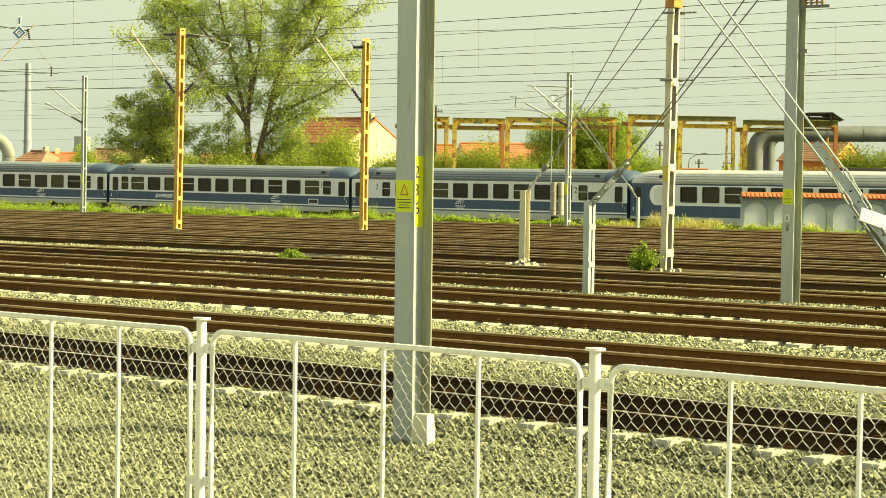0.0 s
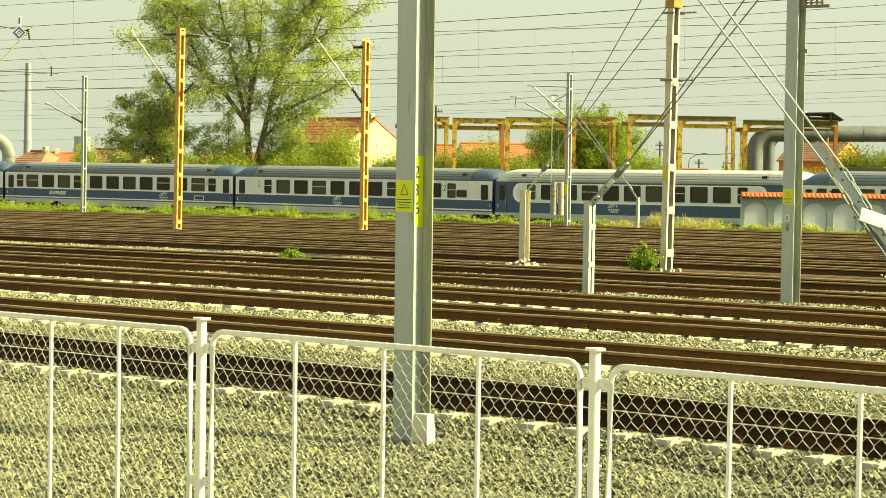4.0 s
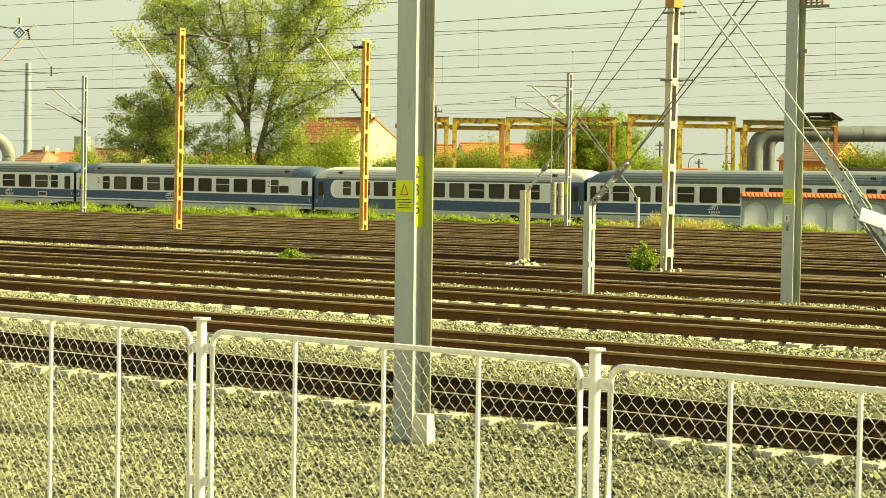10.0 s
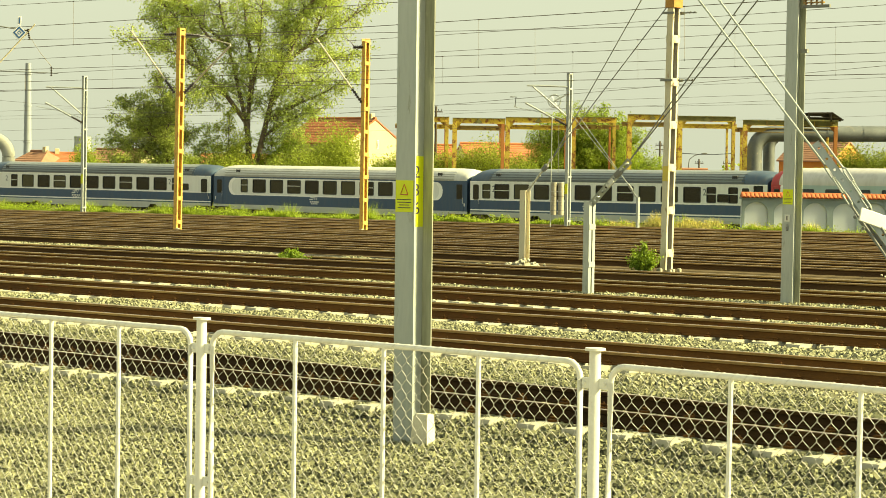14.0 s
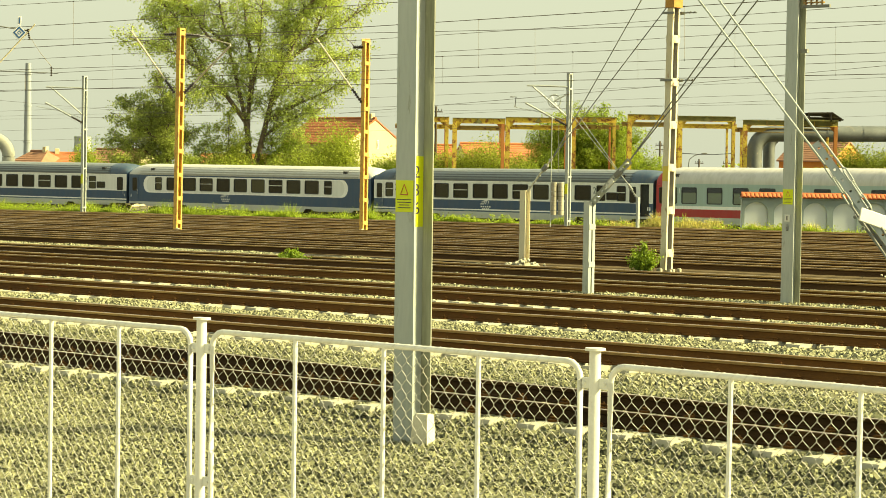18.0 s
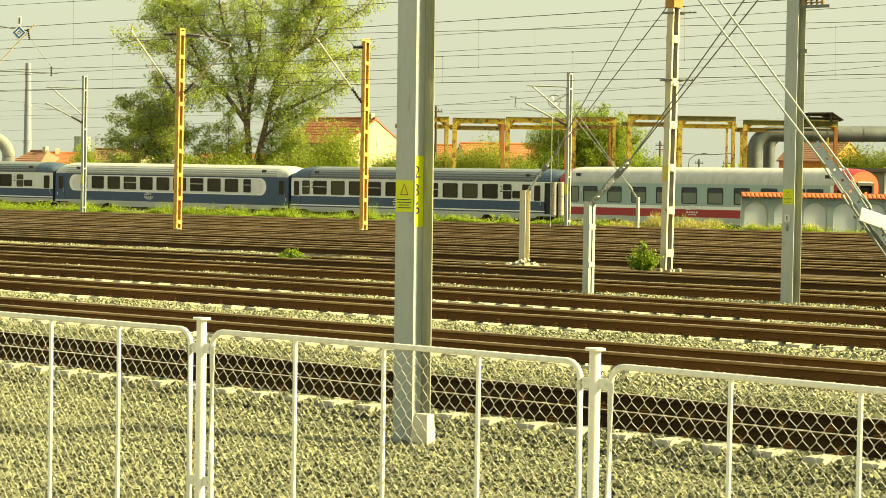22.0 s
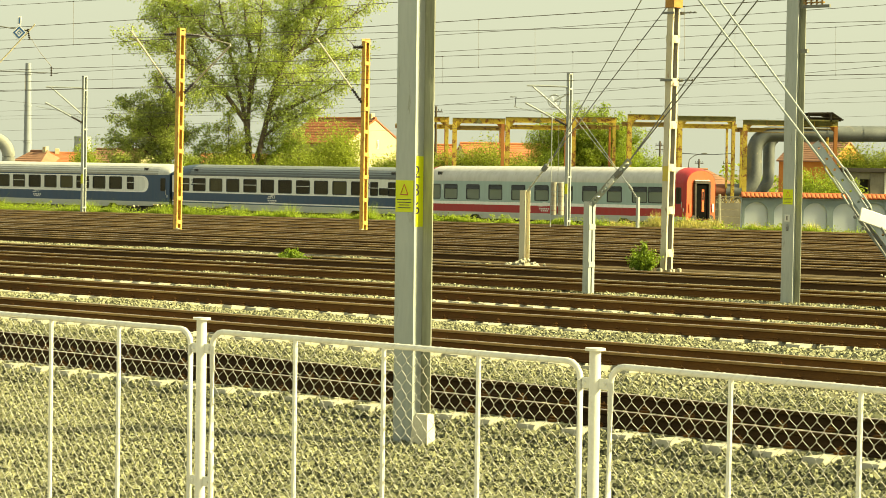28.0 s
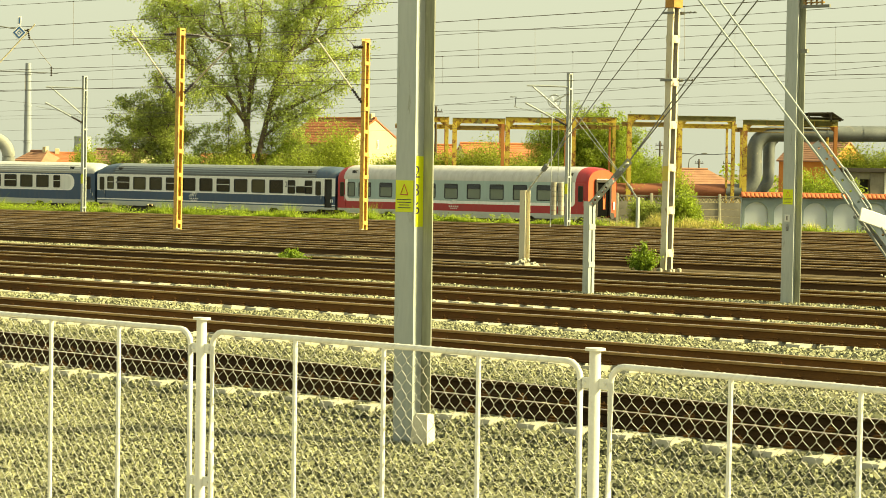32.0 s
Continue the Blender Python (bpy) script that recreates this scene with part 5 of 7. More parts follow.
COACHES = [
    (build_coach("blue", -39.6, eleven, [-11.2, 10.85], SIDES, [], [(-10.5, 2.75, "2", 0.6, DARKBLUE), (10.3, 2.75, "2", 0.6, DARKBLUE)], (0, 3, 7, 10), "blue and grey second class passenger coach with dark windows"), -39.6),
    (build_coach("blue", -13.2, eleven, [-11.2, 10.85], SIDES, [], [(-10.5, 2.75, "1", 0.6, DARKBLUE), (10.3, 2.75, "1", 0.6, DARKBLUE), (-6.7, 1.64, "EXPRESS", 0.52, LETTER)], (0, 3, 8, 10), "blue and grey first class coach lettered along its side"), -13.2),
    (build_coach("blue", 13.2, nine, [-9.45, 9.25], SIDES, [10.2], [(-10.4, 2.72, "2", 0.6, DARKBLUE), (8.6, 2.72, "2", 0.6, DARKBLUE)], (2, 6), "blue and grey second class passenger coach with dark windows"), 13.2),
    (build_coach("oval", 39.6, oval9, [-9.6, 8.75], [(-12.75, -11.95, "shut"), (11.95, 12.75, "shut")], [], [(-10.5, 2.72, "2", 0.6, LETTER)], (2, 6), "dark blue coach with a rounded grey window band and cream roof"), 39.6),
    (build_coach("blue", 66.0, ten, [-11.45, 8.6, 10.35], [(-12.85, -12.05, "shut"), (10.95, 11.75, "shut"), (11.95, 12.7, "open")], [9.55], [(-10.75, 2.72, "2", 0.6, DARKBLUE), (8.05, 2.72, "2", 0.6, DARKBLUE)], (0, 3, 6), "blue and grey coach with its rear entrance door open"), 66.0),
    (build_coach("red", 91.4, red10[:9] + [9.5], [-10.62], [(-11.9, -11.2, "shut"), (11.05, 11.75, "shut")], [], [(-10.05, 2.8, "1", 0.5, LETTER)], (), "red and grey-green coach, its rear end coloured as sunlit red", True, 12.05), 91.4),
]


def build_running_line():
    t = empty("running_line", None, "curved running line half hidden in tall grass", "railway track", "", "structure")
    for off in (-0.7525, 0.7525):
        rings = []
        for s in range(-80, 125, 4):
            x, y = on_line(s)
            a = ARC_A + ARC_K * s
            nx, ny = math.sin(a), math.cos(a)
            rings.append([(x + (p[0] + off) * nx, y + (p[0] + off) * ny, line_z(s) - 0.172 + p[1]) for p in RAIL_OUTLINE])
        part("rail", Shape().loft(rings), RUST_RAIL, t)
    s = Shape()
    base = sleeper_shape()
    for k in range(-110, 200):
        x, y = on_line(k * 0.62)
        m = pose(x, y, line_z(k * 0.62) - 0.19, 0, 0, -math.degrees(ARC_A + ARC_K * k * 0.62))
        s.add([m @ Vector(p) for p in base.v], base.f)
    tagged(part("sleepers", s, CONCRETE, t, smooth=False), kind="stuff")
    bed = []
    for q in range(-90, 131, 10):
        x, y = on_line(q)
        a = ARC_A + ARC_K * q
        bed.append([(x + w * math.sin(a), y + w * math.cos(a), h) for w, h in ((-3.2, -DROP - 0.1), (-1.9, line_z(q) - 0.2), (1.9, line_z(q) - 0.2), (3.2, -DROP - 0.1))])
    part("bed", Shape().loft(bed), BED, t)


build_running_line()


# ---- overhead wires ----
WIRES = [
    ((-21.8, 103.21, 8.95), (15.16, 72.11, 9.39)),
    ((-23.07, 109.28, 8.31), (16.06, 76.35, 9.36)),
    ((-21.78, 103.21, 7.11), (15.19, 72.11, 8.15)),
    ((-23.06, 109.28, 6.87), (16.09, 76.35, 8.13)),
    ((-19.99, 94.71, 7.2), (13.96, 66.17, 6.86)),
    ((-24.85, 117.78, 6.5), (17.36, 82.29, 7.9)),
    ((-21.77, 103.21, 5.78), (15.23, 72.11, 6.33)),
    ((-20.5, 97.14, 6.09), (14.33, 67.87, 6.44)),
    ((-23.05, 109.28, 5.56), (16.13, 76.35, 6.29)),
    ((-24.84, 117.78, 5.9), (17.4, 82.29, 6.1)),
    ((-26.62, 126.28, 4.98), (18.66, 88.23, 6.28)),
    ((-3.16, 72.61, 4.18), (12.55, 59.39, 5.47)),
    ((-26.62, 126.28, 4.78), (18.67, 88.23, 5.79)),
    ((-30.2, 143.27, 4.9), (21.19, 100.11, 5.72)),
    ((-30.2, 143.27, 4.13), (21.18, 100.11, 6.01)),
    ((-33.26, 157.84, 3.67), (23.36, 110.29, 5.43)),
    ((-24.88, 118, 5.77), (-11.48, 108, 4.73))]
DROPPERS = [(0, 2, (0.186, 0.377,)), (2, 6, (0.320, 0.619, 0.796,)), (3, 8, (0.234, 0.437, 0.670, 0.836,)), (5, 9, (0.125, 0.333, 0.758, 0.912,)), (7, 9, (0.585, 0.703,))]


def wire_at(i, t):
    a, b = Vector(WIRES[i][0]), Vector(WIRES[i][1])
    p = a + (b - a) * t
    sag = 0.10 if i in (1, 3, 5, 12) else 0.03
    p.z -= sag * math.sin(math.pi * t)
    return p


def build_wires():
    for i in range(len(WIRES)):
        s = Shape().tube([wire_at(i, k / 10) for k in range(11)], 0.013 if i in (1, 2, 9) else 0.006 if i > 9 else 0.009, 5, caps=False)
        w = thing("overhead_wire", s, WIRE, "thin dark overhead line wire above the yard", "overhead wire", "overhead wires")
        for m, c, ts in DROPPERS:
            if m == i:
                for t in ts:
                    dr = part("dropper", Shape().tube([wire_at(m, t), wire_at(c, t)], 0.005, 4), WIRE, w)
                    for q in (wire_at(m, t), wire_at(c, t)):
                        part("clamp", Shape().box(q.x - 0.02, q.y - 0.02, q.z - 0.022, q.x + 0.02, q.y + 0.02, q.z + 0.018, 0.005), DARK_INS, dr)


build_wires()

# ---- wall with arched panels and tiled coping ----
WALL_GREY = surf("blue_grey_render", (0.2, 0.245, 0.265), (0.15, 0.19, 0.21), 1.5, 0.9, 0, 0.2, 30, c3=(0.3, 0.3, 0.28), stain=-0.1)
PANEL_GREY = surf("pale_grey_render", (0.5, 0.54, 0.6), (0.43, 0.47, 0.53), 1.2, 0.9, 0, 0.15, 30)
TILE = surf("orange_clay_tile", (0.45, 0.13, 0.045), (0.34, 0.09, 0.03), 2.0, 0.8, 0, 0.2, 30, c3=(0.2, 0.1, 0.06), stain=0.0)
TILE_DARK = surf("brown_roof_tile", (0.33, 0.17, 0.1), (0.23, 0.11, 0.065), 1.0, 0.85, 0, 0.3, 12, c3=(0.34, 0.2, 0.1), stain=0.05)
TILE_RED = surf("red_roof_tile", (0.43, 0.15, 0.06), (0.3, 0.1, 0.042), 1.6, 0.85, 0, 0.3, 12, c3=(0.25, 0.16, 0.08), stain=0.1)


def build_arch_wall():
    x0, y0, z0, top, pitch, n = 13.72, 112.0, -DROP - 0.05, 1.44, 1.36, 8
    w = empty("boundary_wall", pose(0, 0, 0), "blue-grey rendered wall with arched panels and orange tile coping", "wall")
    part("wall_body", Shape().box(x0, y0, z0, x0 + pitch * n, y0 + 0.3, top), PANEL_GREY, w)
    for i in range(n):
        a, b = x0 + pitch * i, x0 + pitch * (i + 1)
        cx, r, spring = (a + b) / 2, 0.54, 0.78
        for sg, xe in ((-1, a), (1, b)):
            o = [(xe, z0), (cx + sg * r, z0), (cx + sg * r, spring)]
            o += [(cx + sg * r * math.cos(k * math.pi / 16), spring + 0.46 * math.sin(k * math.pi / 16)) for k in range(1, 9)]
            o += [(cx, top), (xe, top)]
            s = Shape()
            for k in range(2, len(o) - 2):
                s.add([(o[k][0], y0 - 0.09, o[k][1]), (o[k + 1][0], y0 - 0.09, o[k + 1][1]), (o[k + 1][0], y0 - 0.09, top), (o[k][0], y0 - 0.09, top)], [(0, 1, 2, 3)])
                s.add([(o[k][0], y0 - 0.09, o[k][1]), (o[k + 1][0], y0 - 0.09, o[k + 1][1]), (o[k + 1][0], y0, o[k + 1][1]), (o[k][0], y0, o[k][1])], [(0, 1, 2, 3)])
            s.add([(xe, y0 - 0.09, z0), (cx + sg * r, y0 - 0.09, z0), (cx + sg * r, y0 - 0.09, top), (xe, y0 - 0.09, top)], [(0, 1, 2, 3)])
            s.add([(cx + sg * r, y0 - 0.09, z0), (cx + sg * r, y0, z0), (cx + sg * r, y0, spring), (cx + sg * r, y0 - 0.09, spring)], [(0, 1, 2, 3)])
            part("arch_surround", s, WALL_GREY, w, smooth=False)
    part("cornice", Shape().box(x0 - 0.06, y0 - 0.16, top - 0.06, x0 + pitch * n, y0 + 0.4, top + 0.02, 0.01), WALL_GREY, w)
    tile = Shape()
    rings = []
    for t in (0.0, 1.0):
        rings.append([(math.cos(a) * 0.1, -0.24 + 0.4 * t, 0.02 + 0.2 * t + 0.055 * math.sin(a)) for a in (k * math.pi / 6 for k in range(7))])
    rings += [[(x * 0.86, y, z - 0.015) for x, y, z in r] for r in reversed(rings)]
    tile.loft(rings + [rings[0]], closed=False)
    tm = tile.mesh("tile", TILE)
    k = int(pitch * n / 0.2)
    for i in range(k):
        part("tile", tm, None, w, m=Matrix.Translation((x0 + 0.08 + i * 0.2, y0 + 0.0, top)))
        part("tile", tm, None, w, m=Matrix.Translation((x0 + 0.08 + i * 0.2, y0 + 0.3, top)) @ pose(0, 0, 0, 0, 0, 180))
    part("coping_core", Shape().prism([(y0 - 0.2, top), (y0 + 0.5, top), (y0 + 0.15, top + 0.2)], "x", x0, x0 + pitch * n), TILE, w)
    part("ridge_tiles", Shape().tube([(x0, y0 + 0.15, top + 0.2), (x0 + pitch * n, y0 + 0.15, top + 0.2)], 0.07, 8), TILE, w)


build_arch_wall()

# ---- rusty trestle, pipes ----
GANTRY = surf("flaking_yellow_paint", (0.56, 0.44, 0.06), (0.42, 0.29, 0.045), 1.2, 0.75, 0, 0.25, 14, c3=(0.2, 0.08, 0.02), stain=0.42)
GANTRY_GREEN = surf("mossy_steel", (0.16, 0.16, 0.05), (0.1, 0.09, 0.03), 1.5, 0.85, 0, 0.25, 14, c3=(0.28, 0.2, 0.05), stain=0.1)
RUST = surf("orange_rust", (0.42, 0.17, 0.04), (0.28, 0.1, 0.03), 1.5, 0.85, 0, 0.25, 14)
LAGGING = surf("grey_pipe_lagging", (0.17, 0.185, 0.185), (0.1, 0.11, 0.11), 0.9, 0.6, 0.2, 0.15, 10, c3=(0.24, 0.22, 0.18), stain=0.06)
RUST_BEAM = surf("stained_beam_paint", (0.34, 0.26, 0.06), (0.2, 0.12, 0.04), 1.2, 0.8, 0, 0.25, 14, c3=(0.12, 0.05, 0.02), stain=0.25)
BROWN_PIPE = surf("brown_pipe_paint", (0.29, 0.10, 0.05), (0.21, 0.07, 0.036), 0.6, 0.7, 0, 0.1, 10)


def i_beam_x(x0, x1, y, z, h=0.42, b=0.3):
    s = Shape()
    s.box(x0, y - b / 2, z, x1, y + b / 2, z + 0.05).box(x0, y - b / 2, z + h - 0.05, x1, y + b / 2, z + h).box(x0, y - 0.02, z + 0.05, x1, y + 0.02, z + h - 0.05)
    return s


def build_trestle():
    gz = -DROP
    bays = ((-4.0, 0.35, 6.35, 201.5), (0.62, 4.95, 6.25, 200.0), (4.98, 10.4, 6.38, 200.0), (10.45, 14.15, 6.5, 200.8), (15.0, 19.1, 6.77, 200.0), (19.15, 23.9, 6.7, 200.0), (24.5, 32.3, 6.45, 200.0))
    for i, (x0, x1, z, yy) in enumerate(bays):
        g = empty("pipe_trestle", pose(0, 0, 0), "tall steel pipe trestle frame with flaking yellow paint and rust", "trestle", "pipe trestles")
        mossy = i in (5, 6)
        for x, w, mt in ((x0 + 0.18, 0.36, GANTRY), (x1 - 0.18, 0.28, RUST if i in (1, 2, 6) else GANTRY)):
            if i == 4 and x > 17:
                continue
            c = Shape()
            c.box(x - w / 2, yy - 0.2, gz - 0.1, x + w / 2, yy - 0.17, z).box(x - w / 2, yy + 0.17, gz - 0.1, x + w / 2, yy + 0.2, z).box(x - 0.02, yy - 0.17, gz - 0.1, x + 0.02, yy + 0.17, z)
            col = part("column", c, mt, g)
            sg = 1 if x < (x0 + x1) / 2 else -1
            part("knee_brace", Shape().prism([(x, z), (x + sg * 0.55, z), (x, z - 0.6)], "y", yy - 0.06, yy + 0.06), mt, col)
            part("base_plate", Shape().box(x - 0.35, yy - 0.35, gz - 0.1, x + 0.35, yy + 0.35, gz + 0.12, 0.03), CONCRETE, col)
        beam = part("beam", Shape().box(x0, yy - 0.03, z + 0.05, x1, yy + 0.03, z + 0.4), GANTRY_GREEN if mossy else GANTRY, g)
        for q in (z, z + 0.4):
            part("flange", Shape().box(x0, yy - 0.15, q, x1, yy + 0.15, q + 0.05), GANTRY_GREEN if q > z else GANTRY, beam, "mossy dark flange" if q > z else "")
        for k in range(1, int((x1 - x0) / 1.6)):
            x = x0 + k * (x1 - x0) / int((x1 - x0) / 1.6)
            part("stiffener", Shape().box(x - 0.02, yy - 0.13, z + 0.05, x + 0.02, yy - 0.03, z + 0.4), GANTRY, beam)
        x = (x0 + x1) / 2
        part("saddle", Shape().prism([(x - 0.3, z + 0.06), (x + 0.3, z + 0.06), (x, z + 0.4)], "y", yy - 0.2, yy - 0.16), GANTRY_GREEN, g)
        for x in (x0 + 0.3, x1 - 0.3):
            part("back_column", Shape().box(x - 0.09, yy + 3.4, gz - 0.1, x + 0.09, yy + 3.6, z - 0.3, 0.01), GANTRY if i > 3 else RUST, g)
        part("back_beam", i_beam_x(x0 - 0.2, x1 + 0.5, yy + 3.5, z - 0.5, 0.38), GANTRY if i in (0, 2, 5) else RUST_BEAM, g)
    # small pitched shelter on the last frame
    r = empty("shelter_roof", pose(0, 0, 0), "dark pitched sheet metal shelter on the trestle", "shelter roof")
    part("roof_sheet", Shape().loft([[(29.6, 198.4, 7.55), (31.6, 198.4, 7.6), (32.5, 198.4, 7.02)], [(28.9, 202.0, 7.35), (31.2, 202.0, 7.4), (32.3, 202.0, 6.95)], [(28.9, 202.0, 7.28), (31.2, 202.0, 7.33), (32.3, 202.0, 6.88)], [(29.6, 198.4, 7.47), (31.6, 198.4, 7.52), (32.5, 198.4, 6.94)], [(29.6, 198.4, 7.55), (31.6, 198.4, 7.6), (32.5, 198.4, 7.02)]], closed=False), UNDER, r)
    part("gable_bar", Shape().box(29.6, 198.5, 6.85, 32.3, 198.6, 6.97), GANTRY_GREEN, r)
    for x in (29.7, 31.5, 32.2):
        part("strut", Shape().box(x - 0.06, 198.5, 6.85, x + 0.06, 198.6, 7.45 if x < 32 else 7.0), UNDER, r)
    part("back_sheet", Shape().box(29.4, 201.6, 6.4, 32.2, 201.66, 7.25), UNDER, r)


def bend(p, q, r, n=8):
    """Points of a quarter bend from direction p to q round the corner at r (corner, radius)."""
    c, rad = Vector(r[0]), r[1]
    p, q = Vector(p), Vector(q)
    ctr = c - p * rad + q * rad
    return [ctr - q * rad * math.cos(t) + p * rad * math.sin(t) for t in (k * math.pi / 2 / n for k in range(n + 1))]


def pipe_thing(name, pts, r, mat, label, seams):
    g = empty(name, pose(0, 0, 0), label, "pipe", "district heating pipes")
    part("pipe_shell", Shape().tube(pts, r, 24), mat, g)
    for a, b in seams:
        a, b = Vector(a), Vector(b)
        part("seam_band", Shape().tube([a, b], r * 1.03, 24), mat, g)
    return g


def build_pipes():
    Y = 204.0
    pts = [(60, Y + 6, 6.2), (42, Y, 6.05)] + bend((-1, 0, 0), (0, 0, -1), ((26.0, Y, 5.85), 1.5)) + bend((0, 0, -1), (-1, 0, 0), ((26.0, Y, 0.95), 1.5)) + [(23.6, Y, 0.95)]
    pipe_thing("heating_pipe", pts, 0.66, LAGGING, "thick grey lagged heating pipe bending down", [((x, Y, 5.95), (x + 0.12, Y, 5.95)) for x in (29, 32, 35, 38)])
    pts = [(60, Y + 8, 6.3), (42, Y + 2.2, 6.1)] + bend((-1, 0, 0), (0, 0, -1), ((27.5, Y + 2.2, 5.9), 1.3)) + bend((0, 0, -1), (-1, 0, 0), ((27.5, Y + 2.2, 0.95), 1.3)) + [(23.6, Y + 2.2, 0.95)]
    pipe_thing("heating_pipe", pts, 0.5, LAGGING, "second grey lagged heating pipe behind", [])
    pipe_thing("heating_pipe", [(23.6, Y, 0.95), (5, Y, 0.85), (-2, Y, 0.8)], 0.62, BROWN_PIPE, "long brown painted pipe low over the ground", [((x, Y, 0.91), (x + 0.1, Y, 0.91)) for x in (14, 18, 22)])
    for x in (-39.75, -38.35):
        yy = 214.0
        pts = [(x, yy, -DROP), (x, yy, 2.9)] + bend((0, 0, 1), (-1, 0, 0), ((x, yy, 4.55), 1.55)) + [(x - 9, yy, 4.55)]
        pipe_thing("heating_pipe", pts, 0.56, surf("pale_pipe_lagging", (0.42, 0.42, 0.36), (0.32, 0.32, 0.28), 0.8, 0.6, 0.1, 0.15, 10), "pale lagged expansion loop of a heating pipe", [])
    # concrete panel fence behind the line
    f = empty("concrete_fence", pose(0, 0, 0), "weathered grey concrete panel fence with pierced tops", "fence")
    for i, x in enumerate((10.2, 12.7, 15.2, 17.7, 20.2, 22.7)):
        part("post", Shape().box(x - 0.09, 177.9, -DROP - 0.1, x + 0.09, 178.1, 0.95, 0.02), CONCRETE, f)
        if i < 5:
            for k in range(4):
                z = -DROP + k * 0.52
                part("panel", Shape().box(x + 0.09, 177.96, z, x + 2.41, 178.04, z + 0.5, 0.01), PANEL_OLD, f)
            lat = Shape()
            for q in range(9):
                xx = x + 0.1 + q * 0.26
                lat.tube([(xx, 178, -DROP + 2.08), (xx + 0.24, 178, -DROP + 2.48)], 0.03, 4).tube([(xx + 0.24, 178, -DROP + 2.08), (xx, 178, -DROP + 2.48)], 0.03, 4)
            lat.box(x + 0.09, 177.96, -DROP + 2.46, x + 2.41, 178.04, -DROP + 2.54)
            part("lattice", lat, PANEL_OLD, f)


PANEL_OLD = surf("old_concrete", (0.25, 0.23, 0.18), (0.17, 0.155, 0.12), 1.0, 0.95, 0, 0.3, 10)
build_trestle()
build_pipes()

# ---- houses beyond the line ----
CREAM = surf("cream_render", (0.56, 0.49, 0.3), (0.5, 0.43, 0.26), 0.5, 0.9, 0, 0.1, 6)
WHITEWASH = surf("white_render", (0.7, 0.68, 0.6), (0.6, 0.57, 0.5), 0.5, 0.9, 0, 0.1, 6)
OCHRE = surf("orange_render", (0.58, 0.24, 0.06), (0.5, 0.19, 0.05), 0.5, 0.9, 0, 0.1, 6)
DARK_GLASS = glass("house_glass", (0.05, 0.06, 0.07), 0.0)


def house(x, y, turn, w, d, eave, ridge, roof_mat, wall_mat, label, hip=0.0, chimney=None, windows=(), gable=0.06):
    """A house with its ridge along local x; w long, d deep. windows: (face, along, z, width, height)."""
    g = empty("house", pose(x, y, -DROP, 0, 0, turn), label, "house", "houses beyond the line")
    e, r = eave + DROP, ridge + DROP
    o = [(-w / 2, 0), (w / 2, 0)]
    s = Shape().box(-w / 2, -d / 2, -0.1, w / 2, d / 2, e)
    if not hip:
        for sx in (-1, 1):
            xx = sx * w / 2
            s.add([(xx, -d / 2, e), (xx, d / 2, e), (xx, 0, r - 0.05), (xx - sx * 0.25, -d / 2, e), (xx - sx * 0.25, d / 2, e), (xx - sx * 0.25, 0, r - 0.05)], [(0, 1, 2), (3, 5, 4), (0, 2, 5, 3), (1, 4, 5, 2)])
    part("wall", s, wall_mat, g, smooth=False)
    slope = (r - e) / (d / 2)
    for sy in (-1, 1):
        hx = w / 2 + gable
        p = [(-hx, sy * (d / 2 + 0.4), e - 0.4 * slope), (hx, sy * (d / 2 + 0.4), e - 0.4 * slope), (hx - hip, 0, r), (-hx + hip, 0, r)]
        part("roof_slope", Shape().loft([p, [(a, b, c + 0.14) for a, b, c in p]]), roof_mat, g, smooth=False)
        rows = 9
        for k in range(1, rows):
            t = k / rows
            yy, zz = sy * (d / 2 + 0.4) * (1 - t), (e - 0.4 * slope) + (r - e + 0.4 * slope) * t + 0.15
            hw = hx - hip * t
            part("tile_course", Shape().box(-hw, yy - 0.03, zz - 0.03, hw, yy + 0.03, zz + 0.012), roof_mat, g, smooth=False)
    if hip:
        for sx in (-1, 1):
            hx = sx * (w / 2 + gable)
            p = [(hx, -d / 2 - 0.4, e - 0.4 * slope), (hx, d / 2 + 0.4, e - 0.4 * slope), (hx - sx * hip, 0, r)]
            part("roof_hip", Shape().loft([p, [(a, b, c + 0.14) for a, b, c in p]]), roof_mat, g, smooth=False)
    part("ridge", Shape().tube([(-w / 2 - gable + hip, 0, r + 0.16), (w / 2 + gable - hip, 0, r + 0.16)], 0.13, 8), roof_mat, g)
    if chimney:
        part("chimney", Shape().box(chimney - 0.22, -0.22, r - 0.6, chimney + 0.22, 0.22, r + 0.6, 0.03), wall_mat, g)
    for face, al, z, ww, hh in windows:
        if face == "front":
            b = (al - ww / 2, -d / 2 - 0.04, z, al + ww / 2, -d / 2 + 0.02, z + hh)
        else:
            b = (w / 2 - 0.02, al - ww / 2, z, w / 2 + 0.04, al + ww / 2, z + hh)
        wn = part("window", Shape().box(*b, 0.01), WHITEWASH, g)
        q = 0.09
        c = (b[0] + q, b[1] - 0.01, b[2] + q, b[3] - q, b[4] + 0.01, b[5] - q) if face == "front" else (b[0] - 0.01, b[1] + q, b[2] + q, b[3] + 0.015, b[4] - q, b[5] - q)
        part("pane", Shape().box(*c), DARK_GLASS, wn)
    return g


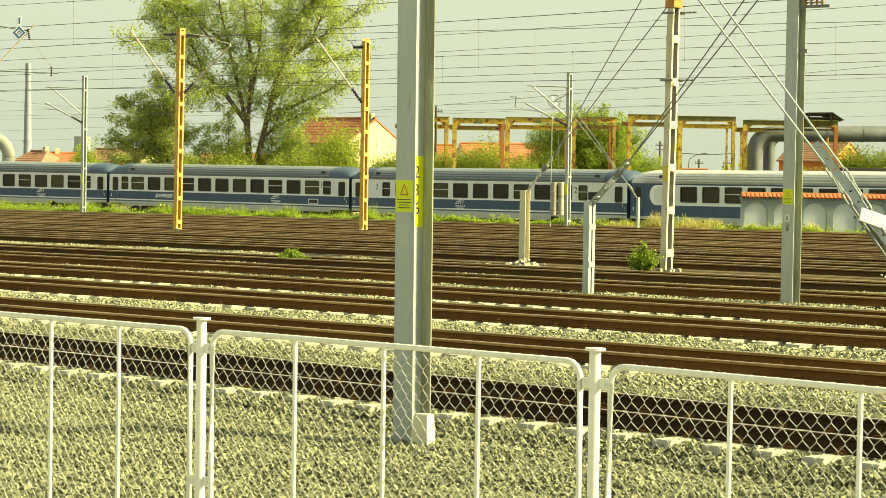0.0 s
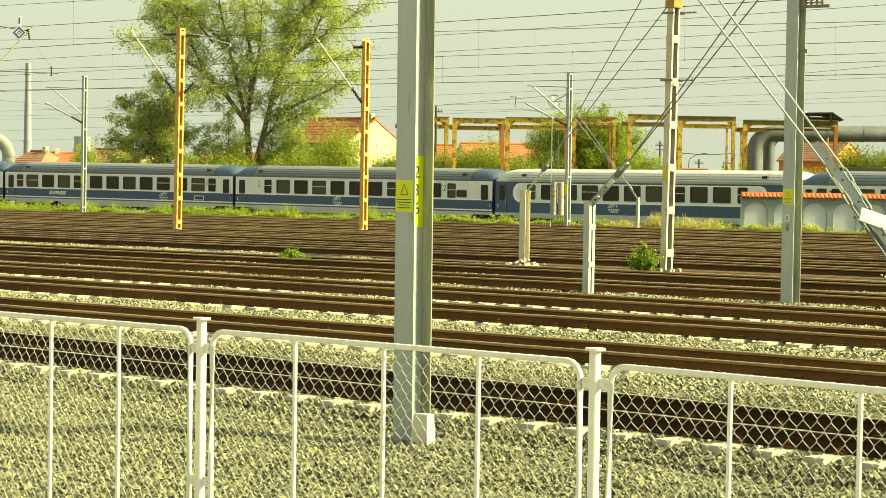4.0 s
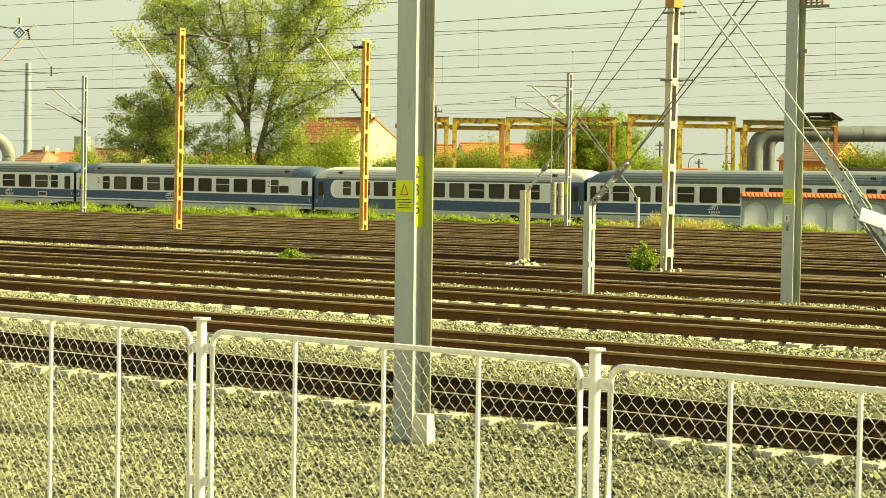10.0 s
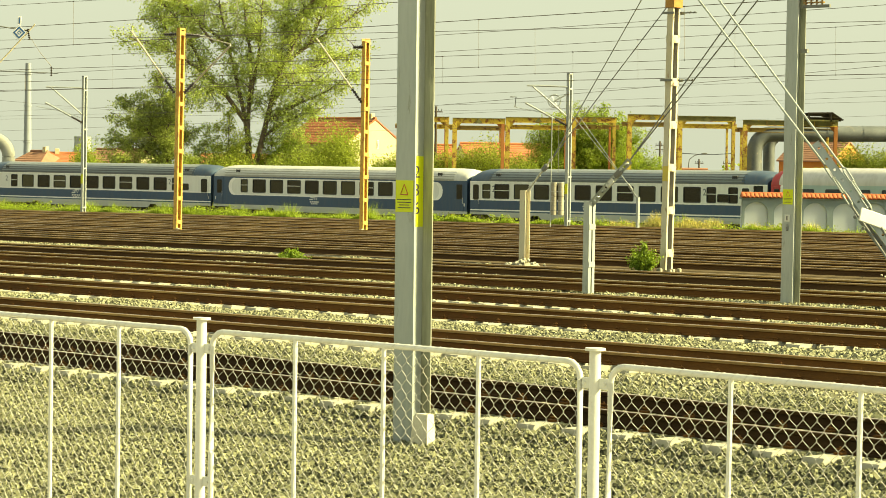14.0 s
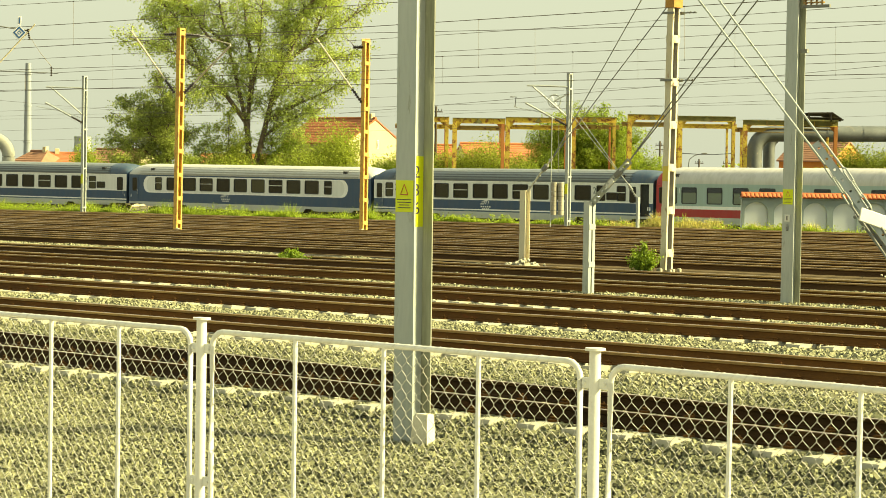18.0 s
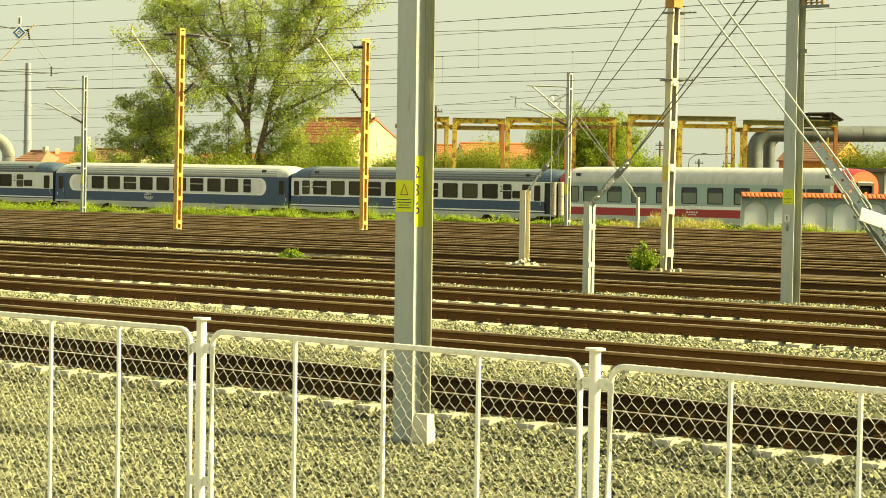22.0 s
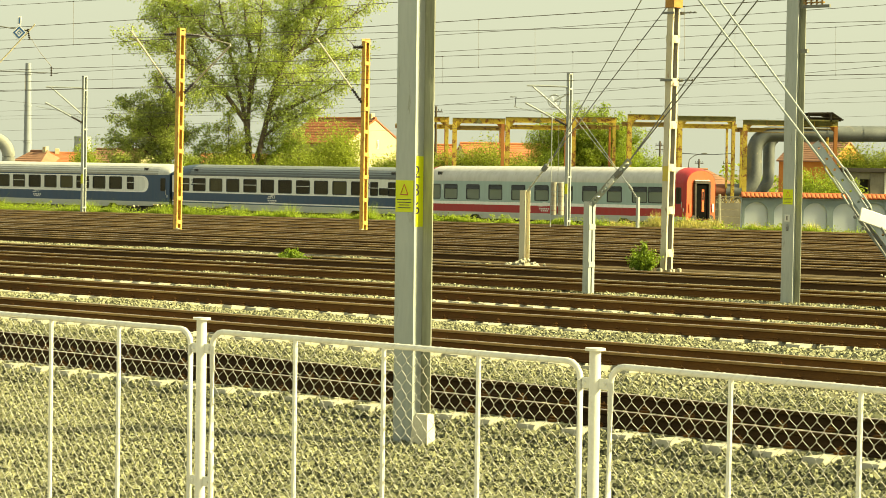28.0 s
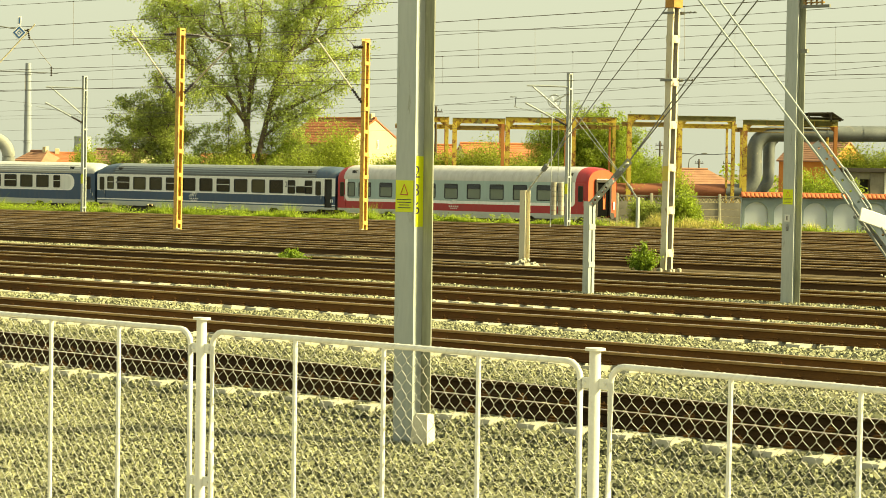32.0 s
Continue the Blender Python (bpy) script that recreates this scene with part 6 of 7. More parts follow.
def build_houses():
    house(-9.3, 221.5, -42, 8.2, 6.8, 4.75, 6.75, TILE_RED, CREAM, "cream house with an orange tiled gable roof behind trees", chimney=3.6, windows=(("end", 0.3, 5.9, 0.25, 0.8), ("front", -1, 3.6, 1.2, 1.3)))
    house(-4.2, 224.5, -42, 3.6, 4.0, 3.0, 4.0, TILE_RED, WHITEWASH, "low annex with a red tiled roof")
    house(6.2, 240.0, 12, 9.5, 8.0, 3.0, 4.85, TILE_RED, CREAM, "low house with a bright orange tiled roof", windows=(("front", -2, 2.5, 1.2, 1.2),))
    house(-2.5, 236.0, 0, 6.5, 7.0, 2.9, 4.6, TILE_RED, CREAM, "low house with an orange tiled roof")
    house(22.5, 236.0, 6, 12.5, 9.0, 0.7, 2.65, TILE_DARK, CREAM, "broad low house with a brown hipped tile roof", hip=3.2)
    house(36.6, 236.0, -38, 6.0, 6.0, 3.9, 5.6, TILE_DARK, OCHRE, "orange rendered house with a brown roof", windows=(("end", 0.5, 3.4, 1.0, 1.3),))
    house(-41.0, 246.0, -30, 5.0, 6.0, 1.9, 3.45, TILE_DARK, CREAM, "house with a brown hipped tile roof", hip=1.5, chimney=0.8)
    house(-38.3, 248.0, 10, 4.6, 6.5, 2.2, 3.3, TILE_RED, CREAM, "small house with a red tiled roof", chimney=-1.2)
    house(-32.3, 245.0, -25, 6.4, 7.0, 2.1, 3.75, TILE_DARK, CREAM, "house with a dark red tiled roof", windows=(("end", 0, 2.6, 0.8, 1.0),))
    house(-20.5, 250.0, 8, 9.0, 7.0, 2.3, 3.4, TILE_RED, CREAM, "house with an orange tiled roof behind shrubs")
    # derelict flat-roofed shed
    sh = empty("derelict_shed", pose(36.6, 199.0, -DROP), "derelict flat-roofed shed with bare doorways", "shed")
    e = 2.75 + DROP
    for x0, x1, z0, z1 in ((-3.6, -2.6, 0, e), (-1.75, -0.55, 0, e), (-2.6, -1.75, 3.9, e), (-0.4, 3.4, 0, e)):
        part("wall_piece", Shape().box(x0, -0.15, z0, x1, 0.15, z1, 0.02), PANEL_OLD, sh)
    part("back_wall", Shape().box(-3.6, 4.0, 0, 3.4, 4.2, e), PANEL_OLD, sh)
    # black sheet set behind the opening stands for the shade inside
    part("doorway", Shape().box(-2.6, 1.0, 0, -1.75, 1.1, 3.9), RUBBER, sh)
    part("roof_slab", Shape().box(-4.0, -0.6, e, 3.6, 4.4, e + 0.35, 0.03), UNDER, sh)
    part("pillar", Shape().box(-0.6, -0.25, 0, -0.3, 0.0, e, 0.02), WHITEWASH, sh)


build_houses()


# ---- far chimney, cooling tower, poles ----
def build_far():
    c = empty("factory_chimney", pose(-171.5, 1000, -2), "tall slim grey concrete factory chimney far off", "chimney")
    far_conc = surf("far_concrete", (0.36, 0.38, 0.38), (0.3, 0.32, 0.33), 0.1, 0.9, 0, 0)
    # distance haze is put into the chimney's blue-grey colour
    grey = surf("hazed_concrete", (0.29, 0.32, 0.345), (0.24, 0.265, 0.29), 0.1, 0.9, 0, 0)
    part("shaft", Shape().tube([(0, 0, 0), (0, 0, 22), (0, 0, 44.6)], 1.75, 20, 1.15), grey, c)
    for z in (12, 27, 40):
        r = 1.75 - 0.6 * z / 44.6
        part("platform_ring", Shape().tube([(0, 0, z), (0, 0, z + 0.5)], r + 0.25, 20), grey, c)
    t = empty("cooling_tower", pose(-208.5, 1400, -2), "pale hazy cooling tower in the distance", "cooling tower")
    rings = []
    for z, r in ((0, 7.5), (6, 6.0), (12, 4.9), (16, 4.6), (18.9, 4.8)):
        rings.append([(r * math.cos(k * math.pi / 14), r * math.sin(k * math.pi / 14), z) for k in range(28)])
    part("shell", Shape().loft(rings), far_conc, t)
    wood = surf("tarred_pole", (0.06, 0.045, 0.03), (0.09, 0.07, 0.05), 2, 0.9, 0, 0.1)
    for x, y, h, arm in ((-0.75, 203.0, 9.4, 0.55), (23.9, 270.0, 7.6, 0.5), (28.8, 275.0, 5.7, 0.5), (32.0, 275.0, 5.7, 0.5)):
        p = empty("utility_pole", pose(x, y, -DROP), "dark wooden utility pole with crossarm", "utility pole", "utility poles")
        part("pole", Shape().tube([(0, 0, -0.1), (0, 0, h)], 0.14, 8, 0.09), wood, p)
        for z in (h - 0.5,) if h < 7 else (h - 0.5, h - 0.95):
            part("crossarm", Shape().box(-arm, -0.05, z, arm, 0.05, z + 0.09, 0.01), wood, p)
        for sx in (-0.85, 0.85, -0.4, 0.4):
            part("pin_insulator", Shape().tube([(sx * arm, 0, h - 0.38), (sx * arm, 0, h - 0.22)], 0.035, 6), DARK_INS, p)


def build_far_cables():
    """A service cable slung from pole to trestle, and a street lamp beyond."""
    s = Shape().tube([(x, 200.6, 4.25 - 0.12 * (x - 17.9) / 6 - 0.18 * math.sin(math.pi * (x - 17.9) / 6)) for x in (17.9, 19.4, 20.9, 22.4, 23.7)], 0.03, 5)
    thing("service_cable", s, DARK_INS, "black service cable slung between the trestle legs", "cable")
    lamp = empty("street_lamp", pose(26.3, 262.0, -DROP), "slim grey street lamp with a curved arm", "street lamp")
    part("pole", Shape().tube([(0, 0, -0.1), (0, 0, 5.0), (0.1, 0, 5.6), (0.6, 0, 6.0), (1.5, 0, 6.25)], 0.07, 6, 0.035), STEEL_DARK, lamp)
    part("lamp_head", Shape().box(1.4, -0.12, 6.2, 2.0, 0.12, 6.32, 0.03), STEEL_DARK, lamp)


build_far()
build_far_cables()


# ---- plants ----
def leafy(name, c1, c2, light=0.35):
    m = surf(name, c1, c2, 0.35, 0.6, 0, 0, 4, island=0.45)
    t = m.node_tree
    p = t.nodes["Principled BSDF"]
    tr = t.nodes.new("ShaderNodeBsdfTranslucent")
    mx = t.nodes.new("ShaderNodeMixShader")
    mx.inputs[0].default_value = light
    t.links.new(p.inputs["Base Color"].links[0].from_socket, tr.inputs["Color"])
    t.links.new(p.outputs[0], mx.inputs[1])
    t.links.new(tr.outputs[0], mx.inputs[2])
    t.links.new(mx.outputs[0], t.nodes["Material Output"].inputs["Surface"])
    return m


POPLAR = leafy("poplar_leaves", (0.48, 0.555, 0.145), (0.32, 0.385, 0.10), 0.62)
DEEP = leafy("dense_leaves", (0.40, 0.46, 0.11), (0.26, 0.31, 0.075), 0.6)
SHRUB = leafy("shrub_leaves", (0.41, 0.47, 0.075), (0.26, 0.31, 0.053), 0.58)
MID = leafy("acacia_leaves", (0.36, 0.44, 0.06), (0.22, 0.29, 0.042), 0.58)
WEED = leafy("weed_leaves", (0.256, 0.336, 0.036), (0.160, 0.240, 0.024), 0.5)
DRY = leafy("dry_grass", (0.62, 0.55, 0.2), (0.46, 0.42, 0.13), 0.45)
GREENGRASS = leafy("fresh_grass", (0.36, 0.45, 0.055), (0.24, 0.31, 0.036), 0.55)
BARK = surf("grey_bark", (0.16, 0.12, 0.08), (0.09, 0.07, 0.05), 3, 0.95, 0, 0.5, 20)


def leaf_mesh(name, centres, spread, per, size, mat, rng, flat=0.0):
    """Small leaf blades scattered round many twig ends."""
    c = np.repeat(np.array(centres, float), per, axis=0)
    n = len(c)
    s = np.repeat(np.broadcast_to(np.asarray(spread, float), (len(centres),)), per)
    c = c + np.clip(rng.normal(size=(n, 3)), -1.7, 1.7) * s[:, None] * np.array([1, 1, 1 - flat])
    a = rng.normal(size=(n, 3))
    a /= np.linalg.norm(a, axis=1)[:, None]
    b = np.cross(a, rng.normal(size=(n, 3)))
    b /= np.linalg.norm(b, axis=1)[:, None]
    k = size * rng.uniform(0.6, 1.4, n)[:, None]
    fold = np.cross(a, b) * k * 0.18
    v = np.stack([c - a * k, c - b * k * 0.5 + fold, c + a * k, c + b * k * 0.5 + fold], 1).reshape(-1, 3)
    f = np.arange(4 * n).reshape(-1, 4)
    return bulk(name, v, f, mat)


def limb_tree(name, base, limbs, step, reach, clump, per, size, mat, label, seed, bare=0.3):
    """A tree with given limbs; side shoots leave them all along, and each shoot carries a few clumps of leaves."""
    rng, nrng = random.Random(seed), np.random.default_rng(seed)
    t = empty(name, pose(*base), label, "tree", "trees")
    wood, tips, radii = Shape(), [], []
    for depth, r, pts in limbs:
        n = len(pts) - 1
        path = [Vector((x, depth * (k / n) ** 1.2 if pts[0][1] > 0 else depth * k / n, z)) for k, (x, z) in enumerate(pts)]
        path = [p + Vector((rng.uniform(-1, 1), rng.uniform(-1, 1), 0)) * 0.1 * (0 < k < n) for k, p in enumerate(path)]
        wood.tube(path, r, 8, r * 0.15, caps=False)
        total = sum((b - a).length for a, b in zip(path, path[1:]))
        gone = 0.0
        for a, b in zip(path, path[1:]):
            seg = (b - a).length
            for k in range(max(1, int(seg / step))):
                q = (gone + seg * (k + rng.random()) / max(1, int(seg / step))) / total
                if (pts[0][1] == 0 and q < 0.42 - 0.3 * (bare < 0.2)) or q < bare * 0.6:
                    continue
                p = a.lerp(b, min(1, max(0, (q * total - gone) / seg)))
                way = (b - a).normalized() * 0.55 + Vector((rng.gauss(0, 1), rng.gauss(0, 1), rng.gauss(0.12, 0.75)))
                way.normalize()
                ln = rng.uniform(*reach) * (1.15 - 0.35 * q)
                e = p + way * ln
                wood.tube([p, p.lerp(e, 0.5) + Vector((0, 0, 0.08 * ln)), e], min(0.05, r * 0.4), 4, 0.008, caps=False)
                for j in range(rng.choice((1, 2, 3, 3))):
                    f = p.lerp(e, rng.uniform(0.35, 1.1)) + Vector((rng.gauss(0, 1), rng.gauss(0, 1), rng.gauss(-0.2, 0.8))) * 0.4 * clump
                    tips.append(f)
                    radii.append(clump * rng.uniform(0.45, 1.0) * 0.62)
            gone += seg
    part("trunk", wood, BARK, t)
    part("crown", leaf_mesh("crown", tips, radii, per, size, mat, nrng, 0.25), None, t)
    return t


def bush(base, rx, ry, h, mat, label, seed, count, size, category="bush", name="bush", low=0.15, group="bushes"):
    """A shrub: several stems and a ragged mass of leaves."""
    rng = random.Random(seed)
    nrng = np.random.default_rng(seed)
    b = empty(name, pose(*base), label, category, group)
    stems, tips = Shape(), []
    for i in range(int(10 + rx * 5)):
        a, q = rng.uniform(0, 6.283), math.sqrt(rng.random())
        hh = h * rng.uniform(0.55, 1.0) * (1.0 - 0.45 * q * q)
        p = Vector((rx * q * math.cos(a), ry * q * math.sin(a), hh))
        foot = Vector((p.x * 0.45, p.y * 0.45, 0))
        stems.tube([foot, foot.lerp(p, 0.55) + Vector((0, 0, 0.1 * h)), p], max(0.012, 0.012 * h), 5, 0.005, caps=False)
        for k in range(14):
            tips.append(foot.lerp(p, rng.uniform(low, 1.0)) + Vector((rng.uniform(-1, 1), rng.uniform(-1, 1), rng.uniform(-0.6, 0.6))) * 0.3 * rx)
    part("stem", stems, BARK, b)
    part("foliage", leaf_mesh("foliage", tips, 0.075 * (rx + h), max(4, count // len(tips)), size, mat, nrng), None, b)
    return b


def build_trees():
    g = -DROP
    # limbs as (reach in depth, radius at the fork, points across and up)
    limb_tree("poplar_tree", (-16.4, 207, g), [
        (0.3, 0.34, [(-0.25, 0), (-0.3, 4.6), (-0.4, 7.2), (-0.2, 10.1), (-0.25, 13.5), (-0.6, 16.4), (-1.0, 20.4)]),
        (1.8, 0.24, [(-0.4, 7.2), (-0.8, 9.2), (-1.6, 12.0), (-2.1, 14.4), (-2.9, 17.4), (-3.4, 20.6)]),
        (-1.6, 0.22, [(-0.6, 8.0), (-2.2, 10.2), (-3.8, 11.7), (-5.8, 13.3), (-7.7, 14.2), (-10.3, 14.7)]),
        (-2.4, 0.15, [(-2.0, 10.0), (-3.0, 10.6), (-4.6, 10.8), (-6.0, 10.2)]),
        (-2.6, 0.18, [(-0.2, 10.1), (0.5, 13.0), (0.8, 15.9), (1.0, 20.0)]),
        (2.6, 0.16, [(-2.1, 14.4), (-4.4, 16.2), (-6.6, 17.6), (-8.4, 18.6)]),
        (-1.0, 0.16, [(-3.8, 11.7), (-5.4, 14.6), (-6.6, 16.6), (-7.8, 18.0)]),
        (-0.5, 0.32, [(0.25, 0), (0.35, 4.6), (0.9, 6.6), (1.6, 9.7), (2.1, 11.6), (2.9, 13.5), (4.3, 15.9), (5.5, 19.2)]),
        (2.4, 0.22, [(1.6, 9.7), (2.2, 12.5), (2.5, 15.4), (2.7, 19.4)]),
        (1.4, 0.18, [(2.7, 13.0), (4.8, 14.7), (7.5, 16.4), (9.6, 18.0)]),
        (-2.2, 0.17, [(1.2, 8.0), (2.6, 8.9), (4.3, 9.7), (6.5, 10.6), (8.4, 12.0)]),
        (2.2, 0.16, [(2.1, 11.6), (4.1, 12.3), (6.0, 13.0), (8.9, 14.2)]),
        (-1.2, 0.14, [(0.9, 6.6), (2.2, 7.6), (3.8, 8.4), (5.4, 8.8)]),
        (-2.8, 0.14, [(2.9, 13.5), (4.2, 17.4), (6.6, 19.6)]),
        (2.0, 0.14, [(4.8, 14.7), (6.4, 18.6), (8.4, 20.4)]),
        (-1.4, 0.13, [(-3.4, 14.6), (-5.2, 16.8), (-7.0, 19.6)]), (1.6, 0.12, [(-5.8, 13.3), (-7.6, 15.8), (-8.6, 17.2)]), (-1.8, 0.12, [(1.6, 9.7), (3.4, 11.2), (5.6, 11.6)])],
        0.25, (0.8, 2.6), 0.95, 58, 0.104, POPLAR, "tall spreading poplar with forked stems and airy foliage", 11)
    limb_tree("dense_tree", (-23.4, 206, g), [
        (0.2, 0.26, [(0, 0), (0.1, 3), (-0.1, 6), (-0.5, 9), (-0.9, 11.4)]),
        (-0.8, 0.12, [(0.1, 2.8), (-2.0, 4.0), (-4.6, 4.5)]), (0.8, 0.12, [(0, 4.0), (-2.2, 5.6), (-4.8, 6.3)]), (-0.6, 0.1, [(0, 5.2), (-1.8, 7.2), (-4.0, 8.1)]),
        (0.6, 0.1, [(-0.1, 6.4), (-1.6, 8.6), (-3.8, 9.6)]), (-1.2, 0.1, [(0, 3.2), (1.2, 4.2), (2.1, 4.6)]), (1.4, 0.1, [(0, 4.6), (1.0, 6.2), (1.7, 6.9)]),
        (-1.8, 0.12, [(0, 2.4), (-1.4, 3.2), (-3.4, 3.2)]), (1.8, 0.1, [(0, 5.0), (-1.2, 6.6), (-2.4, 7.0)]), (-1.6, 0.1, [(-0.2, 7), (0.5, 8.6), (0.9, 9.4)])],
        0.13, (0.5, 1.9), 0.65, 50, 0.095, DEEP, "dense dark green tree with layered feathery boughs", 21, bare=0.1)
    limb_tree("acacia_tree", (12.0, 208, g), [
        (0.2, 0.22, [(0, 0), (0.1, 3), (0.2, 6), (0, 9.2)]), (1.5, 0.14, [(0, 2.6), (-1.8, 4.6), (-4.0, 6.2)]), (-1.5, 0.14, [(0, 3), (-1.6, 6), (-2.8, 8.4)]),
        (1.2, 0.14, [(0, 2.8), (2.0, 4.6), (4.2, 5.6)]), (-1.2, 0.14, [(0.1, 3.2), (1.8, 6), (3.0, 8.0)]), (-2.4, 0.12, [(0, 2.4), (-2.6, 3.6), (-5.2, 4.4)]),
        (2.4, 0.12, [(0, 2.4), (2.8, 3.4), (5.6, 3.8)]), (2.8, 0.12, [(0, 4), (-0.8, 6.4), (-1.2, 8.8)]), (-2.8, 0.12, [(0, 4), (0.8, 6), (1.4, 8.6)]),
        (-2.0, 0.12, [(0, 2.2), (-1.2, 3.2), (-2.4, 3.6)]), (-2.0, 0.12, [(0, 2.2), (1.4, 3), (2.6, 3.4)]), (-2.6, 0.1, [(0, 3), (-2.0, 4.4), (-3.2, 5.2)]), (-2.6, 0.1, [(0, 3), (2.2, 4.2), (3.6, 5.0)]),
        (1.0, 0.1, [(0.1, 3.2), (2.6, 5.2), (4.6, 6.8)]), (-1.0, 0.1, [(0, 2.6), (3.0, 3.8), (5.6, 4.9)]), (1.2, 0.1, [(0, 3.2), (-2.4, 5.4), (-4.0, 7.2)]), (0.6, 0.1, [(0.1, 4), (2.0, 6.6), (3.4, 7.8)]),
        (-3.0, 0.1, [(0, 2), (2.0, 2.6), (4.6, 3.0)]), (-3.0, 0.1, [(0, 2), (-2.0, 2.6), (-4.4, 3.2)])],
        0.14, (0.5, 1.7), 0.85, 90, 0.09, MID, "rounded green tree behind the trestle", 31, bare=0.1)
    limb_tree("young_tree", (-20.5, 208, g), [
        (0.2, 0.09, [(0, 0), (0.1, 3), (0.0, 5.4), (0.2, 7.6)]), (0.6, 0.05, [(0.1, 2.6), (-0.5, 4.4), (-0.7, 6.0)]), (-0.5, 0.05, [(0.1, 2.8), (0.7, 4.6), (0.8, 6.4)]),
        (-0.8, 0.05, [(0, 2.0), (-0.6, 3.2), (-0.8, 4.6)]), (0.8, 0.05, [(0, 2.2), (0.6, 3.6), (0.9, 4.8)])],
        0.28, (0.3, 0.8), 0.5, 40, 0.085, POPLAR, "slim young tree with thin foliage", 41, bare=0.1)
    for k, (x, h, w) in enumerate(((-18.3, 9.2, 1.6), (-17.2, 6.6, 1.2), (-14.6, 8.6, 1.4), (-13.2, 9.4, 1.5))):
        limb_tree("sucker_tree", (x, 206.0 + 0.4 * k, g), [
            (0.3, 0.07, [(0, 0), (0.1, h * 0.4), (-0.1, h * 0.75), (0.1, h)]), (0.8, 0.04, [(0, h * 0.25), (-w * 0.5, h * 0.5), (-w * 0.7, h * 0.8)]), (-0.8, 0.04, [(0, h * 0.3), (w * 0.5, h * 0.5), (w * 0.7, h * 0.75)]),
            (-0.9, 0.04, [(0, h * 0.15), (-w * 0.6, h * 0.3), (-w, h * 0.5)]), (0.9, 0.04, [(0, h * 0.15), (w * 0.6, h * 0.35), (w, h * 0.55)])],
            0.25, (0.3, 0.9), 0.55, 44, 0.08, (SHRUB, POPLAR, MID, POPLAR)[k], "thin pale shoots growing round the poplar's foot", 141 + k, bare=0.1)
    for i, (x, y, rx, h, mt, lab, n) in enumerate((
            (-18.2, 205, 1.7, 7.0, SHRUB, "tall pale green shrub", 1500), (-14.2, 209, 1.7, 7.0, MID, "green shrub under the poplar", 3600), (-11.8, 204, 2.0, 6.2, SHRUB, "bright yellow-green shrub before the house", 5500),
            (-9.0, 205, 2.0, 8.0, SHRUB, "bright yellow-green shrub before the house", 6500), (-5.4, 206, 1.8, 5.4, MID, "dark green shrub beside the track", 3000), (-3.6, 205, 1.6, 6.2, MID, "green shrub beside the track", 2600),
            (-1.2, 203, 2.2, 6.4, SHRUB, "shrub along the running line", 3600), (1.4, 202.5, 2.2, 6.6, SHRUB, "shrub along the running line", 3800), (4.2, 202.5, 2.3, 7.2, SHRUB, "shrub along the running line", 4400),
            (6.8, 203, 1.8, 5.7, MID, "shrub along the running line", 2400), (9.0, 206, 2.0, 6.2, MID, "green shrub under the trees", 3200), (16.6, 206, 2.2, 6.0, MID, "green shrub by the trestle", 3400),
            (18.9, 196, 1.0, 4.2, SHRUB, "creeper growing up the trestle leg", 1500), (29.6, 198, 1.7, 5.0, MID, "dark green shrub behind the wall", 2600), (31.8, 197, 1.9, 4.6, MID, "dark green shrub behind the wall", 2200),
            (36.6, 207, 3.0, 7.4, SHRUB, "leafy tree crown beside the shed", 8000), (-34.9, 236, 1.5, 6.2, MID, "small tree between the houses", 2600), (-21.6, 204, 1.6, 5.2, MID, "green shrub beside the line", 2400),
            (14.9, 176, 1.2, 2.4, DEEP, "weeds along the concrete fence", 1300), (17.4, 175, 1.0, 2.9, MID, "weeds along the concrete fence", 1300))):
        bush((x, y, g), rx, rx * 0.8, h, mt, lab, 50 + i, int(n * 12), 0.085)
    far = []
    r = random.Random(8)
    for i in range(900):
        x = -95 + 190 * i / 900
        far.append((x, 330 + 12 * math.sin(i * 0.7), g + r.uniform(0.2, 1.0) * (3.6 + 1.2 * math.sin(x * 0.35))))
    tagged(new("distant_greenery", leaf_mesh("distant_greenery", far, 0.5, 10, 0.4, MID, np.random.default_rng(4))), "hazy line of far trees and gardens", "trees", kind="stuff")


build_trees()


def blades(n, rng, pick, height, mat, name, label, width=0.03):
    """Upright grass blades, each bent once."""
    x, y, z, hk = pick(n)
    n = len(x)
    h = height * rng.uniform(0.35, 1.15, n) * hk
    a = rng.uniform(0, 2 * np.pi, n)
    w = width * rng.uniform(0.6, 1.4, n)
    lean = rng.normal(size=(n, 2)) * 0.22 * h[:, None]
    base = np.stack([x, y, z], 1)
    side = np.stack([np.cos(a) * w, np.sin(a) * w, np.zeros(n)], 1)
    mid = base + np.stack([lean[:, 0] * 0.3, lean[:, 1] * 0.3, h * 0.6], 1)
    tip = base + np.stack([lean[:, 0], lean[:, 1], h], 1)
    v = np.stack([base - side, base + side, mid + side * 0.7, mid - side * 0.7, tip], 1).reshape(-1, 3)
    k = 5 * np.arange(n)
    tri = np.stack([np.stack([k, k + 1, k + 2], 1), np.stack([k, k + 2, k + 3], 1), np.stack([k + 3, k + 2, k + 4], 1)], 1).reshape(-1, 3)
    return tagged(new(name, bulk(name, v, tri, mat)), label, "grass", kind="stuff")


